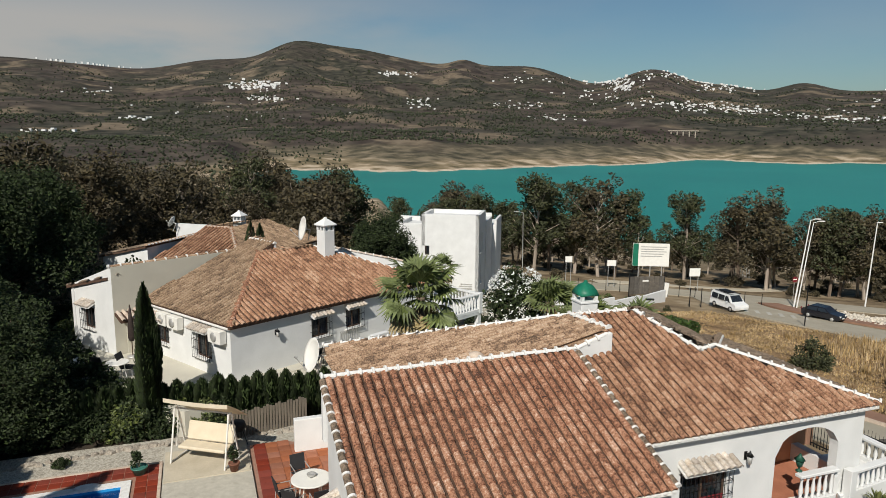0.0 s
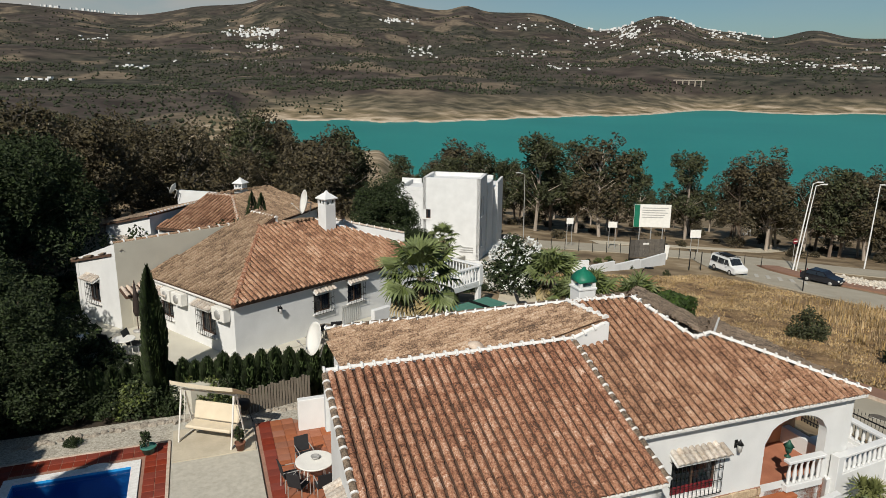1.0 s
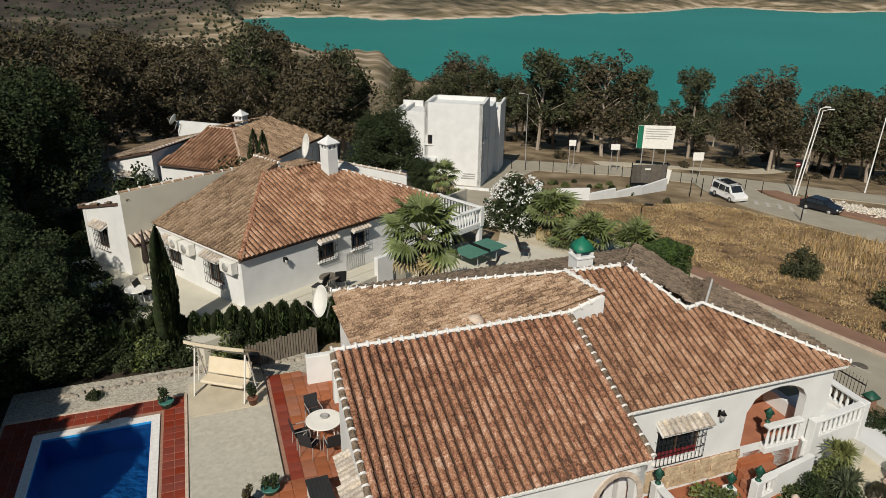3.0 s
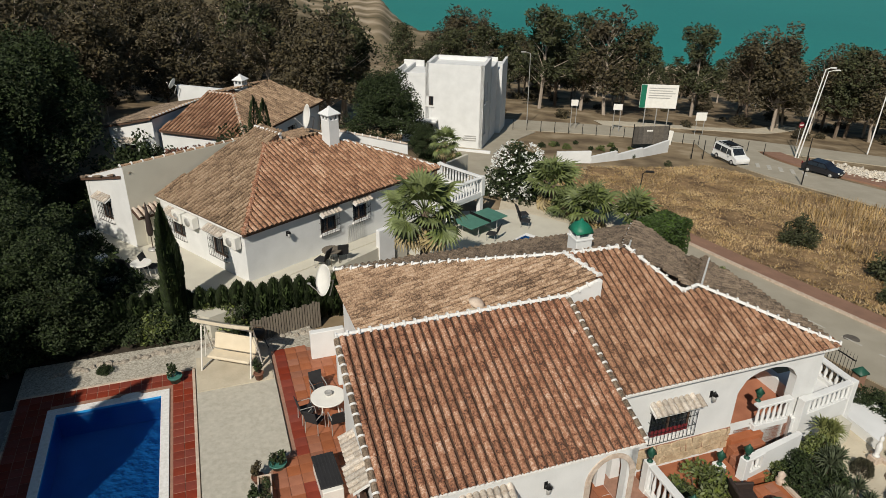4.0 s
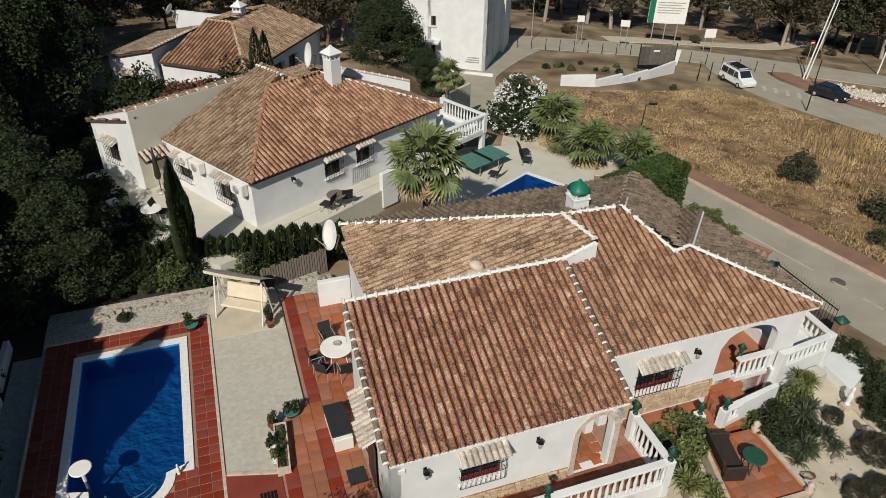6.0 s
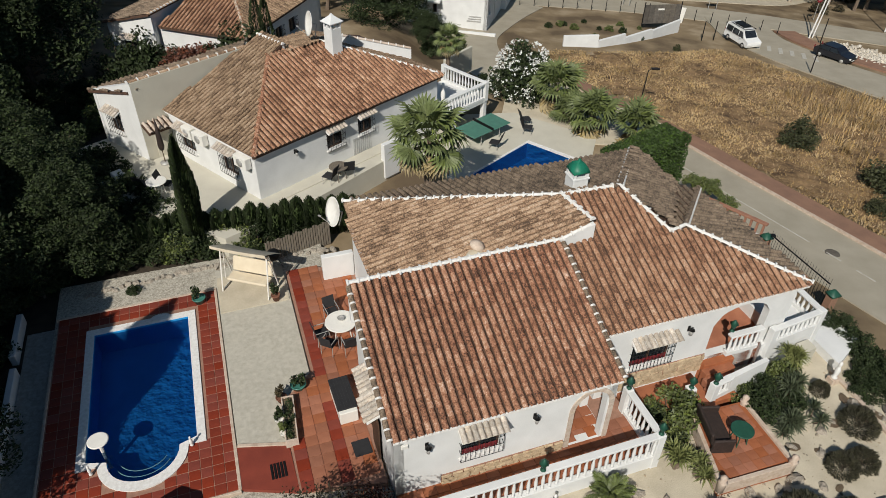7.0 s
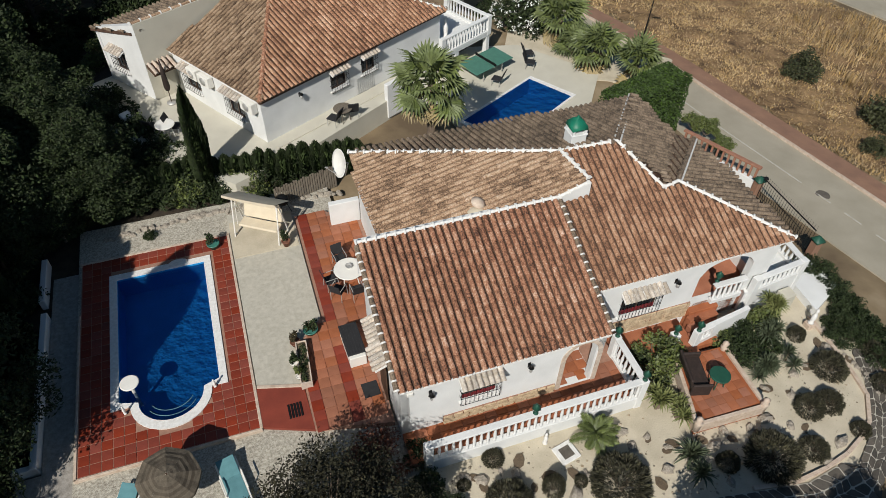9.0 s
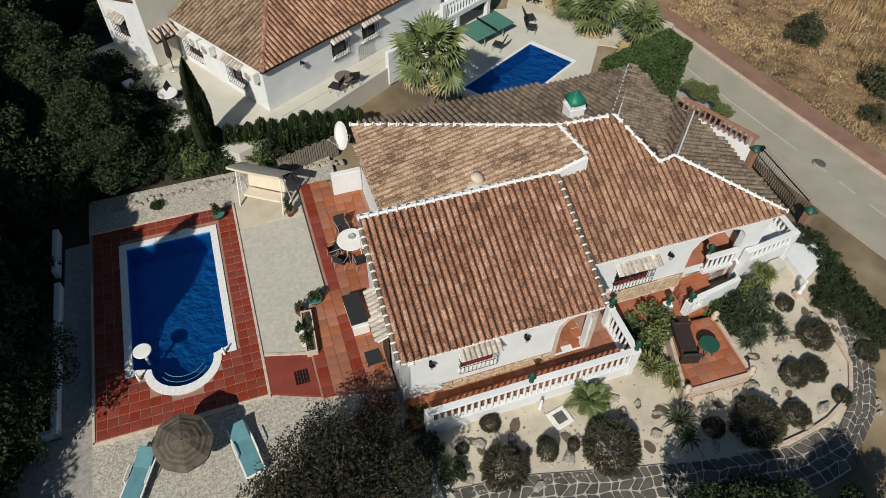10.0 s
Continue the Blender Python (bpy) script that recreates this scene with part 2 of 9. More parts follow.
def box(bm, x0, x1, y0, y1, z0, z1, bevel=0.0, m=None, mi=0):
    b = bmesh.new() if bevel else bm
    r = bmesh.ops.create_cube(b, size=1.0)
    vs = r["verts"]
    for v in vs:
        v.co = Vector((x0 + (v.co.x + 0.5) * (x1 - x0), y0 + (v.co.y + 0.5) * (y1 - y0), z0 + (v.co.z + 0.5) * (z1 - z0)))
    if bevel:
        bmesh.ops.bevel(b, geom=b.edges[:], offset=bevel, segments=1, affect="EDGES")
        vs = merge(bm, b, m, mi)
        return vs
    if m:
        bmesh.ops.transform(bm, matrix=m, verts=vs)
    if mi:
        for f in {f for v in vs for f in v.link_faces}:
            f.material_index = mi
    return vs


def merge(bm, b, m=None, mi=0):
    mp = {v: bm.verts.new((m @ v.co) if m else v.co) for v in b.verts}
    for f in b.faces:
        nf = bm.faces.new([mp[v] for v in f.verts])
        nf.material_index = mi or f.material_index
        nf.smooth = f.smooth
    b.free()
    return list(mp.values())


def prism(bm, pts, z0, z1, mi=0):
    """A closed upright prism over the outline pts (x, y); z1 may be a function of x and y."""
    f1 = z1 if callable(z1) else (lambda x, y: z1)
    f0 = z0 if callable(z0) else (lambda x, y: z0)
    lo = [bm.verts.new((x, y, f0(x, y))) for x, y in pts]
    hi = [bm.verts.new((x, y, f1(x, y))) for x, y in pts]
    fs = [bm.faces.new(hi), bm.faces.new(lo[::-1])]
    for i in range(len(pts)):
        j = (i + 1) % len(pts)
        fs.append(bm.faces.new((lo[i], lo[j], hi[j], hi[i])))
    for f in fs:
        f.material_index = mi
    bmesh.ops.recalc_face_normals(bm, faces=fs)
    return lo + hi


def rod(bm, a, b, r0, r1=None, seg=8, cap=True):
    a, b = Vector(a), Vector(b)
    d = b - a
    q = d.to_track_quat("Z", "Y").to_matrix().to_4x4()
    r = bmesh.ops.create_cone(bm, cap_ends=cap, segments=seg, radius1=r0, radius2=r0 if r1 is None else r1, depth=d.length)
    bmesh.ops.transform(bm, matrix=Matrix.Translation((a + b) / 2) @ q, verts=r["verts"])
    return r["verts"]


def lathe(bm, profile, seg=12, m=None):
    """A turned body from (radius, height) pairs."""
    rings = []
    for r, z in profile:
        rings.append([bm.verts.new((r * math.cos(2 * math.pi * i / seg), r * math.sin(2 * math.pi * i / seg), z)) for i in range(seg)])
    for a, b in zip(rings, rings[1:]):
        for i in range(seg):
            f = bm.faces.new((a[i], a[(i + 1) % seg], b[(i + 1) % seg], b[i]))
            f.smooth = True
    bm.faces.new(rings[0][::-1])
    bm.faces.new(rings[-1])
    vs = [v for r in rings for v in r]
    if m:
        bmesh.ops.transform(bm, matrix=m, verts=vs)
    return vs


def wall_with_holes(bm, length, z0, top, thick, holes, mi=0):
    """An upright wall along +x from the origin, its face at y = 0 and its back at y = thick, cut through by the holes
    (x0, x1, z0, z1, arched). top may be a function of x."""
    ft = top if callable(top) else (lambda x: top)
    xs = {0.0, length}
    for x0, x1, a, b, arched in holes:
        n = 10 if arched else 1
        xs |= {x0 + (x1 - x0) * k / n for k in range(n + 1)}
    xs |= {length * k / 8 for k in range(9)}
    xs = sorted(xs)
    for xa, xb in zip(xs, xs[1:]):
        if xb - xa < 1e-5:
            continue
        mid = (xa + xb) / 2
        spans = [(lambda x: z0, ft)]
        for x0, x1, a, b, arched in holes:
            if x0 < mid < x1:
                def arch(x, x0=x0, x1=x1, b=b, arched=arched):
                    if not arched:
                        return b
                    c, r = (x0 + x1) / 2, (x1 - x0) / 2
                    return b - arched + arched * math.sqrt(max(0.0, 1 - ((x - c) / r) ** 2))
                nxt = []
                for lo, hi in spans:
                    if a > z0 + 1e-4:
                        nxt.append((lo, lambda x, a=a: a))
                    nxt.append((arch, hi))
                spans = nxt
        for lo, hi in spans:
            c = [(xa, lo(xa)), (xb, lo(xb)), (xb, hi(xb)), (xa, hi(xa))]
            f = [bm.verts.new((x, 0, z)) for x, z in c]
            k = [bm.verts.new((x, thick, z)) for x, z in c]
            bm.faces.new(f).material_index = mi
            bm.faces.new(k[::-1]).material_index = mi
            for i in range(4):
                j = (i + 1) % 4
                if (f[i].co - f[j].co).length > 1e-4:
                    bm.faces.new((f[j], f[i], k[i], k[j])).material_index = mi
    bmesh.ops.remove_doubles(bm, verts=bm.verts[:], dist=1e-4)


# ---- roof tiles ----
def tile_mesh(length=0.42, r0=0.090, r1=0.077):
    """One barrel tile, lower end at the origin, running up along +y, with its thickness showing at the lower end."""
    v, f, n = [], [], 5
    for k, (y, r) in enumerate(((0, r0), (length, r1))):
        for i in range(n + 1):
            a = math.pi * i / n
            v.append((-r * math.cos(a), y, r * math.sin(a) * 0.95 + (0.026 if k == 0 else 0.0)))
    for i in range(n):
        f.append((i, i + 1, n + 2 + i, n + 1 + i))
    for i in range(n + 1):
        a = math.pi * i / n
        v.append((-(r0 - 0.018) * math.cos(a), 0, (r0 - 0.02) * math.sin(a) * 0.95 + 0.012))
    b = 2 * (n + 1)
    for i in range(n):
        f.append((b + i, b + i + 1, i + 1, i))
    return v, f


TILE_V, TILE_F = tile_mesh()


def inside(x, y, poly):
    hit = False
    for (x0, y0), (x1, y1) in zip(poly, poly[1:] + poly[:1]):
        if (y0 > y) != (y1 > y) and x < (x1 - x0) * (y - y0) / (y1 - y0) + x0:
            hit = not hit
    return hit


def tile_field(corners, pitch=0.235, course=0.35, seed=1, jitter=0.006):
    """The poses of the barrel tiles that cover a flat roof slope with these corners."""
    c = [Vector(p) for p in corners]
    nrm = sum(((c[i] - c[0]).cross(c[i + 1] - c[0]) for i in range(1, len(c) - 1)), Vector()).normalized()
    if nrm.z < 0:
        nrm = -nrm
    up = (Vector((0, 0, 1)) - nrm * nrm.z).normalized()
    side = up.cross(nrm)
    o = c[0]
    flat = [((p - o).dot(side), (p - o).dot(up)) for p in c]
    x0, x1 = min(p[0] for p in flat), max(p[0] for p in flat)
    y0, y1 = min(p[1] for p in flat), max(p[1] for p in flat)
    rot = Matrix((side, up, nrm)).transposed().to_4x4()
    rng = random.Random(seed)
    out = []
    nx = max(1, round((x1 - x0) / pitch))
    for i in range(nx):
        x = x0 + (i + 0.5) * (x1 - x0) / nx
        off = rng.uniform(-0.03, 0.03)
        j = 0
        while True:
            y = y0 - 0.05 + j * course + off * (j > 0)
            if y > y1 - 0.1:
                break
            if inside(x, min(max(y + 0.18, y0 + 0.02), y1 - 0.02), flat):
                p = o + side * (x + rng.uniform(-jitter, jitter)) + up * y + nrm * (0.012 + rng.uniform(0, 0.012))
                out.append(Matrix.Translation(p) @ rot @ pose(0, 0, 0, 1.5 + rng.uniform(-0.6, 0.6), 0, rng.uniform(-1.3, 1.3)))
            j += 1
    return out


def joined_tiles(name, poses, mat, parent, label=""):
    base = np.array([(*v, 1.0) for v in TILE_V])
    vs, fs = [], []
    for m in poses:
        k = len(vs) * len(base)
        vs.append((base @ np.array(m).T)[:, :3])
        fs += [tuple(i + k for i in f) for f in TILE_F]
    if not vs:
        return None
    return tagged(raw(name, np.concatenate(vs), fs, mat, parent, label), kind="stuff")


def deck(name, corners, mat, parent, thick=0.12):
    """The sheet under the tiles, with a thickness."""
    bm = bmesh.new()
    hi = [bm.verts.new(p) for p in corners]
    lo = [bm.verts.new(Vector(p) - Vector((0, 0, thick))) for p in corners]
    bm.faces.new(hi)
    bm.faces.new(lo[::-1])
    for i in range(len(hi)):
        j = (i + 1) % len(hi)
        bm.faces.new((hi[i], lo[i], lo[j], hi[j]))
    bmesh.ops.recalc_face_normals(bm, faces=bm.faces[:])
    return link(name, bm, mat, parent)


def ridge_run(name, a, b, mat, parent, ring=None, r=0.085, step=0.33, teeth=0.045, label=""):
    """Capping tiles bedded in mortar along a ridge, hip or verge, each overlapping the next with a raised end."""
    a, b = Vector(a), Vector(b)
    d = b - a
    n = max(1, round(d.length / step))
    rot = d.to_track_quat("Y", "Z").to_matrix().to_4x4()
    bm = bmesh.new()
    seg = 6
    for k in range(n):
        y0, y1 = d.length * k / n, d.length * (k + 1) / n
        for (ya, yb, ra, mi) in ((y0, y1, r, 0), (y0 - 0.02, y0 + 0.035, r + teeth, 1)):
            rings = []
            for y, rr in ((ya, ra), (yb, ra * (0.9 if mi == 0 else 1.0))):
                rings.append([bm.verts.new((-rr * math.cos(math.pi * i / seg), y, rr * math.sin(math.pi * i / seg) - 0.02)) for i in range(seg + 1)])
            for i in range(seg):
                f = bm.faces.new((rings[0][i], rings[0][i + 1], rings[1][i + 1], rings[1][i]))
                f.material_index = mi
            for g in (rings[0], rings[1][::-1]):
                f = bm.faces.new(g)
                f.material_index = mi
    bmesh.ops.transform(bm, matrix=Matrix.Translation(a) @ rot, verts=bm.verts[:])
    bmesh.ops.recalc_face_normals(bm, faces=bm.faces[:])
    return link(name, bm, [mat, ring or mat], parent, label)


CAPS = {}


def ridge(name, a, b, mat, parent, ring=None, r=0.085, step=0.33, teeth=0.045, label="", pieces=False):
    """A run of capping tiles; where pieces is set, each tile is an object on one shared mesh."""
    if not pieces:
        return tagged(ridge_run(name, a, b, mat, parent, ring, r, step, teeth, label), kind="stuff")
    a, b = Vector(a), Vector(b)
    d = b - a
    n = max(1, round(d.length / step))
    key = (mat.name, ring.name if ring else "", r, teeth)
    if key not in CAPS:
        bm = bmesh.new()
        seg = 6
        for (ya, yb, ra, mi) in ((0, step, r, 0), (-0.02, 0.035, r + teeth, 1)):
            rings = []
            for y, rr in ((ya, ra), (yb, ra * (0.9 if mi == 0 else 1.0))):
                rings.append([bm.verts.new((-rr * math.cos(math.pi * i / seg), y, rr * math.sin(math.pi * i / seg) - 0.02)) for i in range(seg + 1)])
            for i in range(seg):
                bm.faces.new((rings[0][i], rings[0][i + 1], rings[1][i + 1], rings[1][i])).material_index = mi
            for g in (rings[0], rings[1][::-1]):
                bm.faces.new(g).material_index = mi
        bmesh.ops.recalc_face_normals(bm, faces=bm.faces[:])
        me = bpy.data.meshes.new(name)
        bm.to_mesh(me)
        bm.free()
        me.materials.append(mat)
        me.materials.append(ring or mat)
        CAPS[key] = me
    rot = d.to_track_quat("Y", "Z").to_matrix().to_4x4()
    rng = random.Random(int(a.x * 100) + int(b.y * 10))
    for k in range(n):
        o = new(name, CAPS[key])
        o.parent = parent
        o.matrix_basis = Matrix.Translation(a + d * (k / n)) @ rot @ pose(0, 0, rng.uniform(-0.008, 0.008), 0, 0, rng.uniform(-2, 2)) @ Matrix.Diagonal((1, d.length / n / step, 1, 1))


# ---- plants ----
def leaf_cloud(rng, centre, size, n, leaf, verts, faces):
    """Leaves strewn through a lopsided clump."""
    for _ in range(n):
        d = Vector((rng.gauss(0, 1), rng.gauss(0, 1), rng.gauss(0, 1)))
        d = d.normalized() * (0.35 + 0.65 * rng.random() ** 0.6)
        p = Vector(centre) + Vector((d.x * size[0], d.y * size[1], d.z * size[2]))
        a = Vector((rng.gauss(0, 1), rng.gauss(0, 1), rng.gauss(0, 0.7))).normalized()
        b = a.cross(Vector((rng.gauss(0, 1), rng.gauss(0, 1), rng.gauss(0, 1)))).normalized()
        s = leaf * rng.uniform(0.6, 1.3)
        k = len(verts)
        verts += [p - a * s, p + b * s * 0.45, p + a * s, p - b * s * 0.45]
        faces.append((k, k + 1, k + 2, k + 3))


def tree_meshes(seed, h, spread, clumps, leaves, leaf, lean=0.1, bare=0.35):
    """Trunk with limbs, and a crown of leaf clumps at the ends of the limbs."""
    rng = random.Random(seed)
    bm = bmesh.new()
    top = Vector((rng.uniform(-1, 1) * lean * h, rng.uniform(-1, 1) * lean * h, h * 0.8))
    knots = [Vector((0, 0, -0.4)), top * 0.35 + Vector((rng.uniform(-.2, .2), rng.uniform(-.2, .2), 0)), top * 0.7, top]
    rad = [h * 0.020, h * 0.015, h * 0.009, h * 0.004]
    for i in range(3):
        rod(bm, knots[i], knots[i + 1], rad[i], rad[i + 1], 7, False)
    verts, faces = [], []
    for c in range(clumps):
        t = bare + (1 - bare) * rng.random()
        at = top * t
        ang, out = rng.uniform(0, 2 * math.pi), spread * (0.25 + 0.75 * rng.random()) * (1.15 - 0.6 * max(0, t - 0.6) / 0.4)
        end = at + Vector((math.cos(ang) * out, math.sin(ang) * out, h * rng.uniform(0.02, 0.22)))
        rod(bm, at * 0.93, end, h * 0.005, h * 0.0018, 5, False)
        s = spread * rng.uniform(0.22, 0.42)
        leaf_cloud(rng, end, (s, s, s * rng.uniform(0.7, 1.2)), leaves, leaf, verts, faces)
    me = bpy.data.meshes.new("trunk")
    bm.to_mesh(me)
    bm.free()
    mc = bpy.data.meshes.new("crown")
    mc.from_pydata([tuple(v) for v in verts], [], faces)
    return me, mc


def tree_proto(name, meshes, bark, leafmat, label, category, group):
    e = thing(name, Matrix.Identity(4), label, category, group)
    for nm, me, mat in zip(("trunk", "crown"), meshes, (bark, leafmat)):
        me.materials.append(mat)
        o = new(nm, me)
        o.parent = e
    return e



rngt = random.Random(77)
used = set()


def plant(proto, x, y, size, z=None, turn=None, squash=1.0):
    """Sets a prototype plant, or a copy of it once it stands, on the ground."""
    m = Matrix.LocRotScale((x, y, float(height(x, y)) if z is None else z), Euler((0, 0, rngt.uniform(0, 6.28) if turn is None else turn)), Vector((size, size, size * squash)))
    if proto.name not in used:
        used.add(proto.name)
        proto.matrix_basis = m
        return proto
    c = copy_thing(proto, Matrix.Identity(4))
    c.matrix_basis = m
    return c


def shrub_meshes(seed, r, h, clumps, leaves, leaf, flat=0.0):
    """A bush: short stems and leaf clumps over a lopsided dome."""
    rng = random.Random(seed)
    bm = bmesh.new()
    verts, faces = [], []
    for c in range(clumps):
        a, t = rng.uniform(0, 2 * math.pi), rng.random() ** 0.6
        z = h * rng.uniform(0.25, 0.9) * (1 - 0.55 * t * t)
        end = Vector((math.cos(a) * r * t * 0.8, math.sin(a) * r * t * 0.8, z))
        if c % 3 == 0:
            rod(bm, (end.x * 0.15, end.y * 0.15, -0.1), end, 0.02 * r + 0.006, 0.008, 5, False)
        s = r * rng.uniform(0.22, 0.36)
        leaf_cloud(rng, end, (s, s, s * 0.85), leaves, leaf, verts, faces)
    me = bpy.data.meshes.new("branchwork")
    bm.to_mesh(me)
    bm.free()
    mc = bpy.data.meshes.new("foliage")
    mc.from_pydata([tuple(v) for v in verts], [], faces)
    return me, mc


def shrub_proto(name, meshes, leafmat, label, category, group="", bark=M_BARK):
    e = thing(name, Matrix.Identity(4), label, category, group)
    for nm, me, mat in zip(("branchwork", "foliage"), meshes, (bark, leafmat)):
        me.materials.append(mat)
        o = new(nm, me)
        o.parent = e
    return e


def blade(bm, a, b, c, w):
    """A narrow keeled leaf from a over b to its tip c."""
    a, b, c = Vector(a), Vector(b), Vector(c)
    side = (b - a).cross(Vector((0, 0, 1)))
    side = (side.normalized() if side.length > 1e-4 else Vector((1, 0, 0))) * w
    p = [bm.verts.new(q) for q in (a - side * 0.5, a + side * 0.5, b + side, b - side, c, b - Vector((0, 0, w * 0.5)), a - Vector((0, 0, w * 0.3)))]
    bm.faces.new((p[0], p[6], p[5], p[3]))
    bm.faces.new((p[6], p[1], p[2], p[5]))
    bm.faces.new((p[3], p[5], p[4]))
    bm.faces.new((p[5], p[2], p[4]))


def rosette(seed, n, length, width, up=0.2, droop=0.3):
    """A rosette of stiff pointed leaves, as agaves and yuccas have."""
    rng = random.Random(seed)
    bm = bmesh.new()
    for i in range(n):
        a = i * 2.39996 + rng.uniform(-0.2, 0.2)
        el = radians(8 + 75 * (i / n) ** 0.8) + rng.uniform(-0.1, 0.1)
        L = length * rng.uniform(0.8, 1.1)
        d = Vector((math.cos(a) * math.cos(el), math.sin(a) * math.cos(el), math.sin(el)))
        blade(bm, d * 0.04, d * L * 0.55 + Vector((0, 0, up * L * 0.2)), d * L - Vector((0, 0, droop * L * math.cos(el))), width * rng.uniform(0.8, 1.1))
    return bm


def fan_leaf(seed, stalk, r, n=15):
    """A fan palm leaf: stalk along +x, then folded fingers with drooping tips."""
    rng = random.Random(seed)
    bm = bmesh.new()
    rod(bm, (0, 0, 0), (stalk, 0, stalk * 0.18), 0.022, 0.012, 5, False)
    hub = Vector((stalk, 0, stalk * 0.18))
    for i in range(n):
        a = radians(-105 + 210 * i / (n - 1)) + rng.uniform(-0.04, 0.04)
        L = r * (0.72 + 0.28 * math.cos(a * 0.75)) * rng.uniform(0.9, 1.05)
        d = Vector((math.cos(a), math.sin(a), 0.08 + 0.12 * math.cos(a)))
        blade(bm, hub, hub + d * L * 0.6, hub + d * L - Vector((0, 0, L * rng.uniform(0.25, 0.5))), 0.066 * r / 0.9)
    return bm


def feather_leaf(seed, length, n=22):
    """A feather palm leaf, arching along +x with leaflets on both sides."""
    rng = random.Random(seed)
    bm = bmesh.new()
    pt = lambda t: Vector((length * t * (1 - 0.12 * t), 0, length * (0.62 * t - 0.72 * t * t)))
    for k in range(5):
        rod(bm, pt(k / 5), pt((k + 1) / 5), 0.012 * (1 - k / 6), 0.012 * (1 - (k + 1) / 6), 4, False)
    for i in range(n):
        t = 0.15 + 0.85 * i / n
        p = pt(t)
        L = length * 0.30 * math.sin(math.pi * (0.15 + 0.8 * t)) * rng.uniform(0.85, 1.1)
        for sgn in (-1, 1):
            d = Vector((0.55, sgn * 0.8, -0.12))
            blade(bm, p, p + d * L * 0.55, p + d * L - Vector((0, 0, L * 0.35)), 0.016)
    return bm


def palm(name, x, y, z, trunk_h, trunk_r, fronds, leaf_bms, mat, label, seed, dry=0, tilt=(-35, 75)):
    """A palm with its trunk and each frond as a part."""
    rng = random.Random(seed)
    e = thing(name, pose(x, y, z, 0, 0, rng.uniform(0, 360)), label, "palm")
    bm = bmesh.new()
    prof = []
    n = max(4, int(trunk_h / 0.12))
    for k in range(n + 1):
        prof.append((trunk_r * (1.25 - 0.3 * k / n) * (1.0 if k % 2 else 1.12), -0.2 + (trunk_h + 0.25) * k / n))
    lathe(bm, prof, 9)
    part("trunk", bm, M_BARK, e)
    meshes = []
    for b in leaf_bms:
        me = bpy.data.meshes.new("frond")
        b.to_mesh(me)
        b.free()
        me.materials.append(mat)
        meshes.append(me)
    dead = meshes[0].copy()
    dead.materials.clear()
    dead.materials.append(M_PALM_DRY)
    for i in range(fronds + dry):
        o = new("frond", dead if i >= fronds else meshes[i % len(meshes)])
        o.parent = e
        el = rng.uniform(-75, -50) if i >= fronds else tilt[0] + (tilt[1] - tilt[0]) * (i / fronds) ** 0.85 + rng.uniform(-7, 7)
        s = rng.uniform(0.85, 1.1)
        o.matrix_basis = Matrix.Translation((0, 0, trunk_h)) @ pose(0, 0, 0, 0, 0, i * 137.5 + rng.uniform(-12, 12)) @ pose(0, 0, 0, rng.uniform(-20, 20), -el, 0) @ Matrix.Scale(s, 4)
    return e

# ---- the plan ----
A_ANG, B_ANG = radians(21), radians(48)
MA = Matrix.Translation((-1.356, 11.557, 0)) @ Matrix.Rotation(A_ANG, 4, "Z")   # frame of the near villa
MB = Matrix.Translation((-8.66, 25.66, 0)) @ Matrix.Rotation(B_ANG, 4, "Z")     # frame of the villa beyond it
LAKE_Z = -40.0


def smooth(a, b, x):
    t = np.clip((x - a) / (b - a), 0, 1)
    return t * t * (3 - 2 * t)


def wave(x, y, seed, size, octaves=4):
    """Smooth noise made of turned sines, for numpy arrays."""
    rng = np.random.RandomState(seed)
    out = np.zeros_like(x, dtype=float)
    amp = 1.0
    for _ in range(octaves):
        for _ in range(3):
            a, p = rng.uniform(0, 2 * np.pi, 2)
            out += amp / 3 * np.sin((x * np.cos(a) + y * np.sin(a)) * 2 * np.pi / size + p + 1.7 * np.sin((x * np.sin(a) - y * np.cos(a)) * 2.3 / size + a))
        size, amp = size / 2.1, amp * 0.5
    return out


